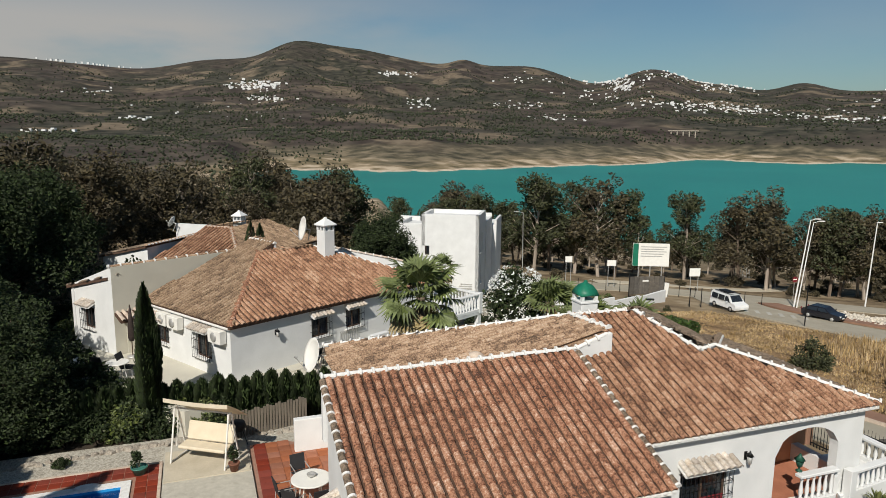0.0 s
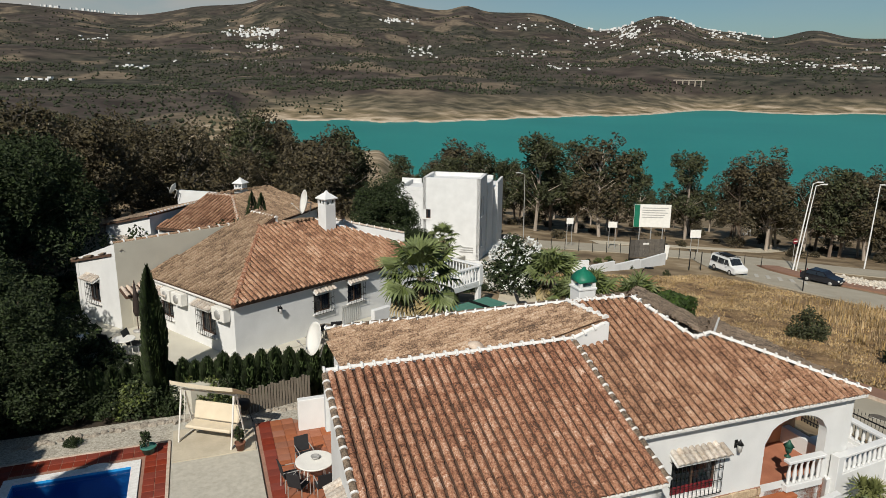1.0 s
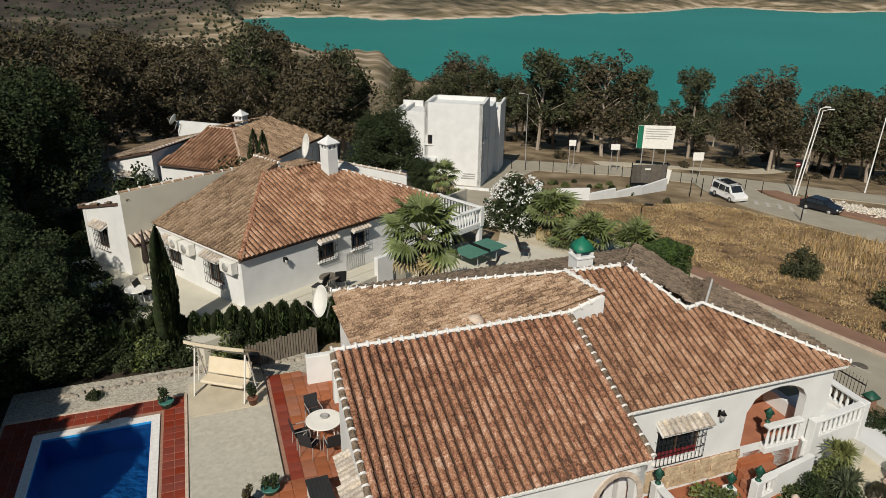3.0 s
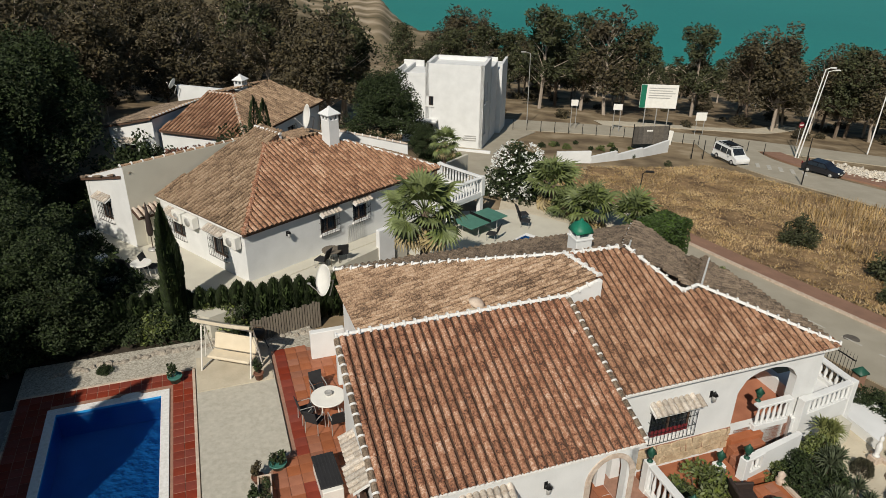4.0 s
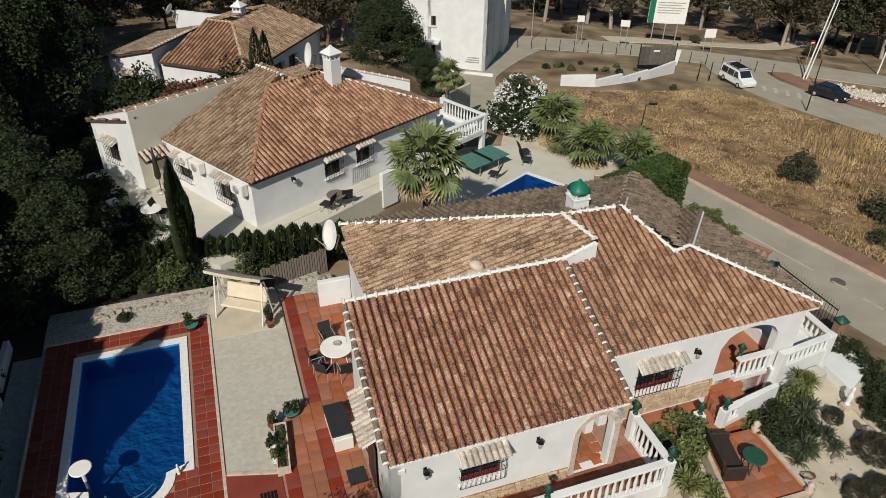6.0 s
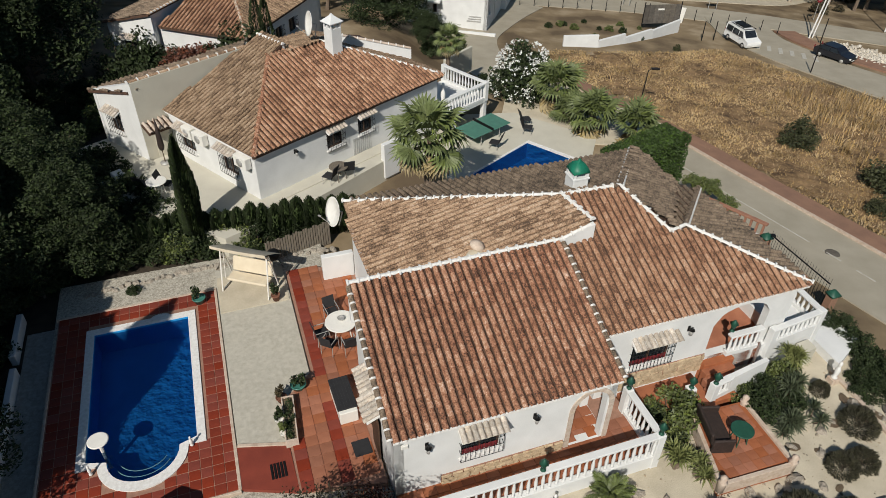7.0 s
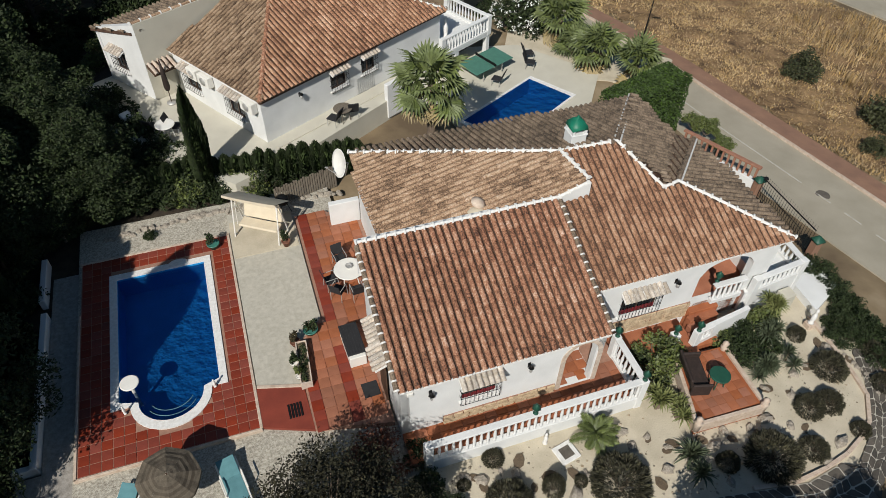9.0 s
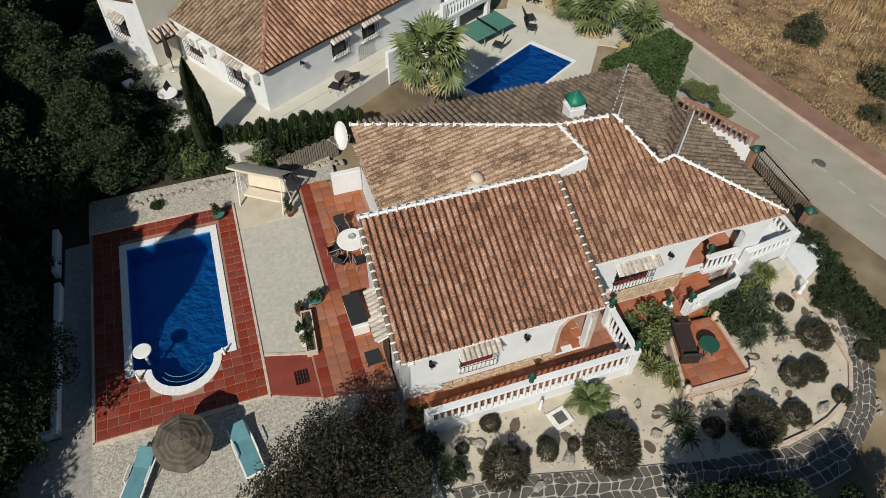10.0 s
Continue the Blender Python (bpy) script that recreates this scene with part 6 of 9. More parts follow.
for i in range(cols + 1):
    p, d = along(path_line, total * i / cols)
    w = 0.74 if i < cols * 0.7 else 0.42
    nrm = Vector((-d.y, d.x, 0))
    for r in range(rows + 1):
        side_step = (2 * r / rows - 1) * w
        inner = 0 < r < rows
        knots[i, r] = p + nrm * (side_step + rngf.uniform(-0.09, 0.09) * inner * w) + d * (rngf.uniform(-0.13, 0.13) + 0.17 * (r % 2))
for i in range(cols):
    for r in range(rows):
        q = [knots[i, r], knots[i + 1, r], knots[i + 1, r + 1], knots[i, r + 1]]
        c = sum(q, Vector()) / 4
        q = [c + (k - c) * rngf.uniform(0.84, 0.93) for k in q]
        ring = []
        for a, b in zip(q, q[1:] + q[:1]):
            ring += [a.lerp(b, 0.14), a.lerp(b, 0.86)]
        bm = bmesh.new()
        prism(bm, [(k.x, k.y) for k in ring], -1.68, -1.648 + rngf.uniform(-0.004, 0.006))
        part("flagstone", bm, M_SLATE, path)
# low curved white kerb on the garden side of the path
kb = thing("path_kerb", MA, "low curved pale kerb beside the flagstone path", "kerb")
kl = [(10.2, -5.0), (11.6, -5.25), (12.9, -5.15), (13.9, -4.95), (14.8, -4.6), (15.43, -4.22), (16.12, -3.34), (16.27, -2.56), (16.41, -1.18), (16.5, 0.2)]
for a, b in zip(kl, kl[1:]):
    d = Vector((b[0] - a[0], b[1] - a[1], 0))
    bm = bmesh.new()
    box(bm, -0.02, d.length + 0.02, -0.07, 0.07, -1.9, -1.61, 0.01, Matrix.Translation((*a, 0)) @ Matrix.Rotation(math.atan2(d.y, d.x), 4, "Z"))
    part("kerb_piece", bm, M_SALMON, kb)

# raised tiled platform with garden furniture
plat = slab("platform", [(9.42, -2.72), (12.1, -2.82), (12.2, -0.2), (10.2, -0.1)], -1.22, M_TERRA, "raised terracotta platform with a low tiled edge", "platform", 0.5)
PL_T = tile_piece(0.33, 0.33, 0.02, M_TERRA, "floor_tile")
for i in range(9):
    for j in range(9):
        u, v = 9.4 + 0.335 * i, -2.75 + 0.335 * j
        if inside(u, v, [(9.7, -2.55), (11.9, -2.65), (12.0, -0.4), (10.35, -0.3)]):
            share("floor_tile", PL_T, plat, Matrix.Translation((u, v, -1.205)) @ pose(0, 0, 0, 0, 0, 0))
for a, b in (((9.42, -2.68), (12.08, -2.78)), ((12.08, -2.78), (12.16, -0.25)), ((9.46, -2.68), (10.2, -0.15))):
    d = Vector((b[0] - a[0], b[1] - a[1], 0))
    bm = bmesh.new()
    box(bm, 0, d.length, -0.07, 0.07, -1.6, -1.12, 0.01, Matrix.Translation((*a, 0)) @ Matrix.Rotation(math.atan2(d.y, d.x), 4, "Z"))
    part("edge", bm, M_SALMON, plat, "patterned salmon tile edge")
for u, v in ((9.5, -2.66), (12.05, -2.74), (12.12, -0.3)):
    bm = bmesh.new()
    lathe(bm, [(0.12, -0.4), (0.13, 0), (0.15, 0.05), (0.08, 0.12), (0.12, 0.25), (0.03, 0.34)], 12)
    o = tagged(link("garden_urn", bm, M_SALMON), "small pink stone urn on the platform corner", "urn", "platform urns")
    o.matrix_basis = MA @ Matrix.Translation((u, v, -1.12))
round_table(MA @ Matrix.Translation((10.95, -1.5, -1.2)), 0.36, 0.6, M_GREENBOX, "round dark green garden table on the platform")
M_RATTAN = material("dark_rattan", (0.045, 0.03, 0.025), (0.025, 0.018, 0.015), 8, 0.7, 0.4, 60)
so = thing("garden_bench", MA @ pose(10.35, -1.05, -1.2, 0, 0, 75), "dark rattan garden bench with cushions", "bench")
bm = bmesh.new()
box(bm, -0.65, 0.65, -0.32, 0.32, 0.18, 0.40, 0.04)
part("seat", bm, M_RATTAN, so)
bm = bmesh.new()
box(bm, -0.65, 0.65, -0.05, 0.05, 0.0, 0.5, 0.03, pose(0, 0.33, 0.36, -14, 0, 0))
part("backrest", bm, M_RATTAN, so)
for x in (-0.66, 0.66):
    bm = bmesh.new()
    box(bm, x - 0.05, x + 0.05, -0.34, 0.36, 0.0, 0.60, 0.03)
    part("armrest", bm, M_RATTAN, so)

# well cover, statues, ball
bm = bmesh.new()
box(bm, -0.36, 0.36, -0.34, 0.34, -0.1, 0.06, 0.015)
wc = tagged(link("well_cover", bm, M_MORTAR), "square concrete inspection cover in the sand", "cover")
wc.matrix_basis = MA @ pose(5.08, -2.0, -1.72, 0, 0, 12)
bm = bmesh.new()
box(bm, -0.2, 0.2, -0.2, 0.2, 0.055, 0.07, 0.004)
part("lid", bm, M_SLATE, wc)
statue(MA @ Matrix.Translation((4.56, -1.45, -1.72)), 0.62, "white garden figure in front of the balustrade")
statue(MA @ Matrix.Translation((16.2, -0.15, -1.5)), 0.8, "white garden figure on a salmon pedestal")
bm = bmesh.new()
box(bm, -0.16, 0.16, -0.16, 0.16, -0.3, 0.22, 0.02)
o = tagged(link("pedestal", bm, M_SALMON), "salmon stone pedestal under a garden figure", "pedestal")
o.matrix_basis = MA @ Matrix.Translation((16.2, -0.15, -1.72))
# pale pointed shed front below the balcony
bm = bmesh.new()
prism(bm, [(15.55, 0.75), (16.1, 0.85), (16.1, 1.3), (15.55, 1.25)], -1.9, lambda x, y: -0.95 + 0.4 * (1 - abs(x - 15.82) / 0.28))
tagged(link("garden_shed", bm, M_WALL_WARM), "small cream shed below the balcony", "shed").matrix_basis = MA
bm = bmesh.new()
prism(bm, [(16.7, 0.2), (18.4, 1.0), (18.2, 2.7), (16.75, 2.0)], -2.6, -1.35)
tagged(link("driveway", bm, M_WALL), "white sloping concrete driveway edge", "driveway", kind="structure").matrix_basis = MA

# shrubs
def ball_meshes(seed, r, h):
    """A clipped shrub: a close coat of small leaves over an uneven dome, with twigs inside."""
    rng = random.Random(seed)
    bm = bmesh.new()
    for k in range(14):
        a = rng.uniform(0, 6.28)
        t = rng.uniform(0.2, 0.85)
        rod(bm, (0, 0, -0.1), (math.cos(a) * r * t, math.sin(a) * r * t, h * (1 - 0.7 * t * t) * 0.85), 0.02, 0.008, 5, False)
    vs, fs = [], []
    for k in range(4200):
        a, z = rng.uniform(0, 6.28), rng.random()
        c = math.sqrt(max(0.0, 1 - z * z))
        d = Vector((c * math.cos(a), c * math.sin(a), z))
        bulge = (0.90 + 0.14 * noise.noise(d * 2.2 + Vector((seed, 0, 0))) + 0.08 * noise.noise(d * 7 + Vector((0, seed, 0)))) * (1 - 0.3 * rng.random() ** 3)
        p = Vector((d.x * r * bulge, d.y * r * bulge, d.z * h * bulge + 0.02))
        e1 = (d + Vector((rng.gauss(0, .32), rng.gauss(0, .32), rng.gauss(0, .32) + 0.25))).normalized()
        e2 = e1.cross(Vector((rng.gauss(0, 1), rng.gauss(0, 1), rng.gauss(0, 1)))).normalized()
        s_ = 0.085 * rng.uniform(0.6, 1.3)
        i = len(vs)
        vs += [p - e1 * s_, p + e2 * s_ * 0.17, p + e1 * s_, p - e2 * s_ * 0.17]
        fs.append((i, i + 1, i + 2, i + 3))
    me = bpy.data.meshes.new("branchwork")
    bm.to_mesh(me)
    bm.free()
    mc = bpy.data.meshes.new("foliage")
    mc.from_pydata([tuple(v) for v in vs], [], fs)
    return me, mc


M_SPIKY = material("rosemary_leaf", (0.085, 0.080, 0.045), (0.030, 0.028, 0.018), 6, 0.75, 0, 30, rnd=-0.4)
BALL = [shrub_proto("round_shrub", ball_meshes(200 + k, 0.8, 0.95), M_SPIKY, "round dark olive needle-leaved shrub in the sand", "shrub", "round garden shrubs") for k in range(2)]
LOOSE = [shrub_proto("shrub", shrub_meshes(210 + k, 0.7, 0.9, 26, 95, 0.052), (M_LEAF_DARK, M_LEAF_GREEN)[k % 2], ("dark", "fresh green")[k % 2] + " leafy shrub beside the villa", "shrub", "garden shrubs") for k in range(2)]


def local(u, v):
    p = MA @ Vector((u, v, 0))
    return p.x, p.y


for k, (u, v, s, q) in enumerate(((2.6, -3.1, 1.08, 0.85), (6.2, -3.55, 1.32, 0.85), (11.4, -4.35, 1.25, 0.85), (4.15, -3.0, 0.5, 1.7), (2.7, -1.45, 0.48, 0.9), (15.55, -2.0, 0.85, 0.95), (14.55, -3.2, 0.66, 1.0),
                                  (13.8, -3.15, 0.7, 0.95), (12.75, 0.45, 0.72, 0.95), (15.4, -0.4, 0.46, 1.2), (12.9, -4.5, 0.65, 0.9), (17.6, -1.9, 0.6, 0.9), (16.95, -3.2, 0.6, 0.9), (9.9, -4.0, 0.5, 1.2), (1.5, -2.0, 0.3, 0.9), (5.1, -3.05, 0.3, 1.0), (14.9, -4.4, 0.45, 1.0))):
    plant(BALL[k % 2] if k != 8 else LOOSE[1], *local(u, v), s, -1.72, None, q)
for u, v, s, q, k in ((9.7, 0.15, 1.55, 1.05, 1), (10.3, -0.05, 1.0, 1.0, 1), (8.95, 0.2, 1.0, 1.0, 0), (12.75, -0.35, 1.15, 1.0, 0), (13.3, 0.15, 1.0, 1.1, 0), (14.3, 0.35, 1.1, 1.3, 1), (13.9, -0.5, 0.9, 1.2, 0)):
    plant(LOOSE[k], *local(u, v), s, -1.72, None, q)

# rosette plants
M_YUCCA = material("yucca_leaf", (0.20, 0.21, 0.075), (0.13, 0.15, 0.05), 3, 0.55, 0, 20)
M_AGAVE = material("agave_leaf", (0.085, 0.10, 0.055), (0.05, 0.065, 0.035), 3, 0.6, 0, 20)


def yucca(u, v, z, stem, n, length, mat, seed, label, heads=1):
    rng = random.Random(seed)
    e = thing("yucca", MA @ pose(u, v, z, 0, 0, rng.uniform(0, 360)), label, "yucca")
    for h in range(heads):
        off = Vector((rng.uniform(-0.3, 0.3), rng.uniform(-0.3, 0.3), stem * rng.uniform(0.75, 1.1))) if heads > 1 else Vector((0, 0, stem))
        bm = bmesh.new()
        rod(bm, (off.x * 0.2, off.y * 0.2, -0.1), off, 0.06, 0.05, 7)
        part("stem", bm, M_BARK, e)
        bm = rosette(seed + h, n, length, length * 0.055)
        bmesh.ops.translate(bm, verts=bm.verts[:], vec=off)
        part("leaves", bm, mat, e)


yucca(8.75, -1.45, -1.72, 0.55, 60, 0.62, M_YUCCA, 1, "yellow-green yucca by the balustrade corner", 3)
yucca(9.15, -1.85, -1.72, 0.35, 60, 0.6, M_YUCCA, 2, "yellow-green yucca beside the platform", 2)
yucca(8.9, -3.4, -1.72, 0.1, 70, 0.75, M_AGAVE, 3, "spiky dark agave in the sand")
yucca(8.8, -4.1, -1.72, 0.2, 60, 0.6, M_AGAVE, 4, "spiky dark agave in the sand")
yucca(13.2, -1.1, -1.72, 0.3, 60, 0.55, M_AGAVE, 5, "grey yucca beside the platform", 3)
yucca(12.9, -1.5, -1.72, 0.1, 50, 0.5, M_AGAVE, 6, "grey yucca beside the platform")
yucca(9.35, -0.75, -1.6, 0.1, 50, 0.5, M_AGAVE, 7, "dark reddish agave by the balustrade")
yucca(14.2, -1.3, -1.72, 0.2, 50, 0.5, M_AGAVE, 8, "grey yucca in the rock garden", 2)
yucca(14.5, 0.55, -1.72, 1.0, 60, 0.55, M_YUCCA, 9, "green yucca with several heads below the balcony", 5)
yucca(13.9, -0.2, -1.72, 0.8, 60, 0.55, M_AGAVE, 10, "grey yucca with several heads beside the platform", 4)
yucca(13.5, -1.15, -1.72, 0.25, 60, 0.55, M_AGAVE, 11, "grey yucca in the rock garden", 3)
# flat brown stones laid in the sand
M_BROWN_STONE = material("brown_slab_stone", (0.17, 0.125, 0.08), (0.085, 0.062, 0.042), 5, 0.9, 0.5, 25)
def slab_stone_mesh(seed):
    rng = random.Random(seed)
    bm = bmesh.new()
    prism(bm, [(math.cos(k * 0.9 + rng.uniform(-.25, .25)) * rng.uniform(0.7, 1.1), math.sin(k * 0.9 + rng.uniform(-.25, .25)) * rng.uniform(0.5, 0.8)) for k in range(7)], -0.3, 0.32)
    return mesh_of("slab_stone", bm, M_BROWN_STONE)


SLABS = [slab_stone_mesh(k) for k in range(4)]
spots = [(3.48, -1.77), (5.0, -2.75), (1.93, -1.89), (2.1, -2.3), (8.3, -2.96), (8.6, -2.8), (7.5, -3.94), (3.6, -2.75), (4.2, -2.55), (12.3, -2.95), (13.6, -2.4), (14.9, -1.7), (14.1, -2.9), (16.0, -0.9), (11.5, -3.4), (10.6, -3.3), (12.9, -2.0),
         (9.6, -3.0), (13.2, -3.7), (7.9, -2.4), (17.0, -0.5), (17.3, -1.0), (17.9, -2.9), (16.6, -1.9)]
for k, (u, v) in enumerate(spots):
    o = new("slab_stone", SLABS[k % 4])
    r = rngb.uniform(0.17, 0.30)
    o.matrix_basis = MA @ pose(u, v, -1.715, rngb.uniform(-8, 8), rngb.uniform(-8, 8), rngb.uniform(0, 360)) @ Matrix.Diagonal((r, r, r * 0.45, 1))
    tagged(o, "flat brown stone lying in the sand", "rock", "flat garden stones")
palm("dwarf_palm", *local(6.2, -1.85), -1.72, 0.25, 0.09, 22, [feather_leaf(1, 0.95), feather_leaf(2, 0.85)], M_PALM, "small feather palm in front of the balustrade", 3)

# hedge along the drive and road
HEDGE_MESH = [shrub_meshes(230 + k, 0.75, 1.2, 28, 110, 0.052) for k in range(2)]
HEDGE = [shrub_proto("hedge_shrub", HEDGE_MESH[k], M_LEAF_DARK, "dense dark green hedge shrub along the drive", "hedge", "hedge along the drive") for k in range(2)]
for k in range(9):
    plant(HEDGE[k % 2], *local(18.15 + 0.08 * math.sin(k), 2.2 - 0.62 * k), 0.95, -1.9)
for u, v in ((17.4, -1.2), (17.6, -2.2), (17.3, -0.4), (16.9, -0.9)):
    plant(HEDGE[0], *local(u, v), 0.8, -1.9)

# small pebbles and chips strewn over the sand
rngp = random.Random(91)
vs, fs = [], []
outline = [(0.5, -3.6), (5.5, -4.3), (10.0, -4.9), (14.5, -4.6), (16.0, -3.2), (16.4, 0.3), (12.6, 0.9), (12.2, -2.6), (8.5, -2.6), (8.4, -1.3), (0.6, -1.3)]
while len(fs) < 2600:
    u, v = rngp.uniform(0.5, 16.4), rngp.uniform(-4.9, 0.9)
    if not inside(u, v, outline):
        continue
    r = 0.02 + 0.06 * rngp.random() ** 3
    k = len(vs)
    vs += [(u + r * math.cos(a) * rngp.uniform(.7, 1.2), v + r * math.sin(a) * rngp.uniform(.7, 1.2), -1.722) for a in (0.2, 1.8, 3.3, 4.9)] + [(u + rngp.uniform(-.01, .01), v, -1.72 + r * rngp.uniform(0.5, 0.9))]
    fs += [(k, k + 1, k + 4), (k + 1, k + 2, k + 4), (k + 2, k + 3, k + 4), (k + 3, k, k + 4)]
M_PEBBLE = material("garden_pebble", (0.42, 0.36, 0.27), (0.15, 0.12, 0.085), 6, 0.95, 0.2, 20, rnd=-0.5)
pb = raw("pebbles", vs, fs, M_PEBBLE)
pb.matrix_basis = MA
tagged(pb, "small brown and pale pebbles strewn over sand", "pebbles", kind="stuff")


# ---- the villa beyond ----
nv = thing("villa", MB, "white villa with a red hipped barrel-tile roof and barred windows", "house")
NE, NR = 1.77, 3.55
NROOF = {
    "front": [(0.0, -0.12, NE), (11.85, 0.05, NE), (7.4, 4.62, NR), (4.35, 4.66, NR)],
    "left": [(0.0, -0.12, NE), (4.35, 4.66, NR), (5.25, 4.75, 3.90), (5.1, 6.6, 3.90), (4.3, 6.6, 3.60), (-0.53, 6.6, NE)],
    "back": [(11.85, 0.05, NE), (12.3, 7.4, NE), (8.6, 7.4, 2.95), (7.4, 4.62, NR)],
    "top": [(5.25, 4.64, NR), (7.4, 4.62, NR), (8.6, 7.4, 2.95), (5.2, 7.4, 2.95)],
}
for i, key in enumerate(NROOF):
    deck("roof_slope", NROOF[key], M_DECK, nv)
    joined_tiles("roof_tiles", tile_field(NROOF[key], seed=31 + i), M_TILES_RIGHT if key == "front" else M_TILES_DULL, nv)
ridge("hip_cap", (0.0, -0.12, NE + 0.06), (4.35, 4.66, NR + 0.06), M_TILES, nv, r=0.10, teeth=0.02)
ridge("ridge_cap", (4.5, 4.66, NR + 0.05), (7.4, 4.62, NR + 0.05), M_TILES_OLD, nv, teeth=0.02)
ridge("ridge_cap", (11.85, 0.1, NE + 0.06), (7.4, 4.62, NR + 0.06), M_MORTAR, nv, r=0.07, teeth=0.03)
ridge("ridge_cap", (5.3, 4.7, 3.93), (5.12, 6.65, 3.98), M_MORTAR, nv, teeth=0.02)
wall("step_wall", (5.2, 6.6), (5.3, 4.72), 3.0, 3.88, 0.08, [], nv)
NG, POOL_G = -0.58, -1.66     # level of the house terrace, and of the pool terrace below it
wall("front_wall", (0.12, 0.1), (11.6, 0.25), -3.2, NE - 0.08, T, [(3.95, 4.90, 0.36, 1.26, 0), (5.90, 6.80, 0.40, 1.30, 0)], nv)
wall("side_wall", (-0.38, 6.6), (0.12, 0.1), -3.2, NE - 0.08, T, [(0.75, 1.85, 0.02, 1.05, 0), (4.0, 5.15, 0.02, 1.15, 0)], nv)
wall("end_wall", (11.6, 0.25), (12.1, 7.4), -3.2, NE - 0.08, T, [(0.6, 2.4, -0.5, 1.3, 0)], nv)
wall("tall_wall", (-1.75, 6.75), (4.45, 6.75), -2.2, 3.42, T, [], nv, M_WALL_WARM)
wall("wing_wall", (-2.3, 10.15), (-1.75, 6.75), -2.2, lambda x: 2.22 + 1.2 * x / 3.45, T, [(0.95, 1.85, 0.35, 1.35, 0)], nv)
wall("wing_wall", (6.5, 10.4), (-2.3, 10.15), -2.2, 2.1, T, [], nv)
wall("back_wall", (12.1, 7.4), (5.0, 9.2), -3.2, NE - 0.1, T, [], nv)
wall("parapet", (8.7, 5.6), (12.0, 2.65), 1.5, lambda x: 3.30 - 0.95 * x / 4.4, 0.2, [], nv)
ridge("parapet_cap", (8.7, 5.7, 3.36), (12.05, 2.72, 2.42), M_SALMON, nv, ring=M_MORTAR, teeth=0.03, step=0.4)
wr = [(-1.85, 7.0, 2.95), (4.6, 7.0, 2.95), (6.6, 10.6, 2.0), (-2.45, 10.3, 2.15)]
deck("roof_slope", wr, M_DECK, nv)
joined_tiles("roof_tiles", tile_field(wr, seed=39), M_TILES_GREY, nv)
ridge("parapet_cap", (-1.8, 6.88, 3.45), (4.4, 6.88, 3.45), M_TILES_OLD, nv, ring=M_MORTAR, teeth=0.03, step=0.5)
for a, b, z in (((0.04, 0.04), (11.7, 0.19), 0), ((-0.45, 6.6), (0.04, 0.04), 0)):
    d = Vector((b[0] - a[0], b[1] - a[1], 0))
    bm = bmesh.new()
    box(bm, 0, d.length, -0.08, 0.0, NE - 0.16, NE - 0.06, 0.01, Matrix.Translation((*a, 0)) @ Matrix.Rotation(math.atan2(d.y, d.x), 4, "Z"))
    part("cornice", bm, M_MORTAR, nv)
na = math.degrees(math.atan2(0.15, 11.48))
sa = math.degrees(math.atan2(-6.5, 0.5))
wa = math.degrees(math.atan2(-3.4, 0.55))
window(nv, on_wall((0.12, 0.1), na, 3.95, 0.36), 0.95, 0.90)
window(nv, on_wall((0.12, 0.1), na, 5.90, 0.40), 0.90, 0.90)
window(nv, on_wall((-0.38, 6.6), sa, 0.75, 0.02), 1.1, 1.03)
window(nv, on_wall((-0.38, 6.6), sa, 4.0, 0.02), 1.15, 1.13)
window(nv, on_wall((-2.3, 10.15), wa, 0.95, 0.35), 0.9, 1.0)
lantern(MB @ on_wall((0.12, 0.1), na, 2.1, 1.05), label="dark wall lantern under the eave of the white villa")
# barred gate panel below the windows
bm = bmesh.new()
for k in range(9):
    rod(bm, (k * 0.13, -0.06, 0), (k * 0.13, -0.06, 0.95), 0.012, None, 5)
for z in (0, 0.95):
    rod(bm, (0, -0.06, z), (1.04, -0.06, z), 0.018, None, 5)
gp = part("cellar_grille", bm, M_GALV, nv, "grey barred cellar grille")
gp.matrix_basis = on_wall((0.12, 0.1), na, 5.5, -0.62)
# air conditioners and shutters on the side wall
for y, w in ((4.75, 0.7), (3.85, 0.8), (0.75, 0.85)):
    ac = part("air_conditioner", (lambda b: (box(b, -0.32, 0.0, -w / 2, w / 2, 0, 0.55, 0.02), b)[1])(bmesh.new()), M_PLASTIC, nv, "white air conditioner box under the eave")
    ac.matrix_basis = Matrix.Translation((0.1 - 0.077 * y, y, 0.98)) @ Matrix.Rotation(radians(4.4), 4, "Z")
    bm = bmesh.new()
    lathe(bm, [(0.2, 0), (0.2, 0.012), (0.05, 0.02)], 16, pose(-0.325, 0, 0.27, 0, -90, 0))
    part("fan_grille", bm, M_GALV, ac)
# small tiled porch roof and door in the corner
pr = [(-1.72, 6.1, 1.12), (-0.45, 6.1, 1.12), (-0.45, 6.74, 1.36), (-1.72, 6.74, 1.36)]
deck("porch_roof", pr, M_DECK, nv)
joined_tiles("porch_tiles", tile_field(pr, seed=41), M_SALMON, nv)
bm = bmesh.new()
box(bm, -1.25, -0.5, 6.68, 6.74, NG, 0.95)
part("porch_door", bm, M_WALL_WARM, nv, "pale door under a tiled porch roof")


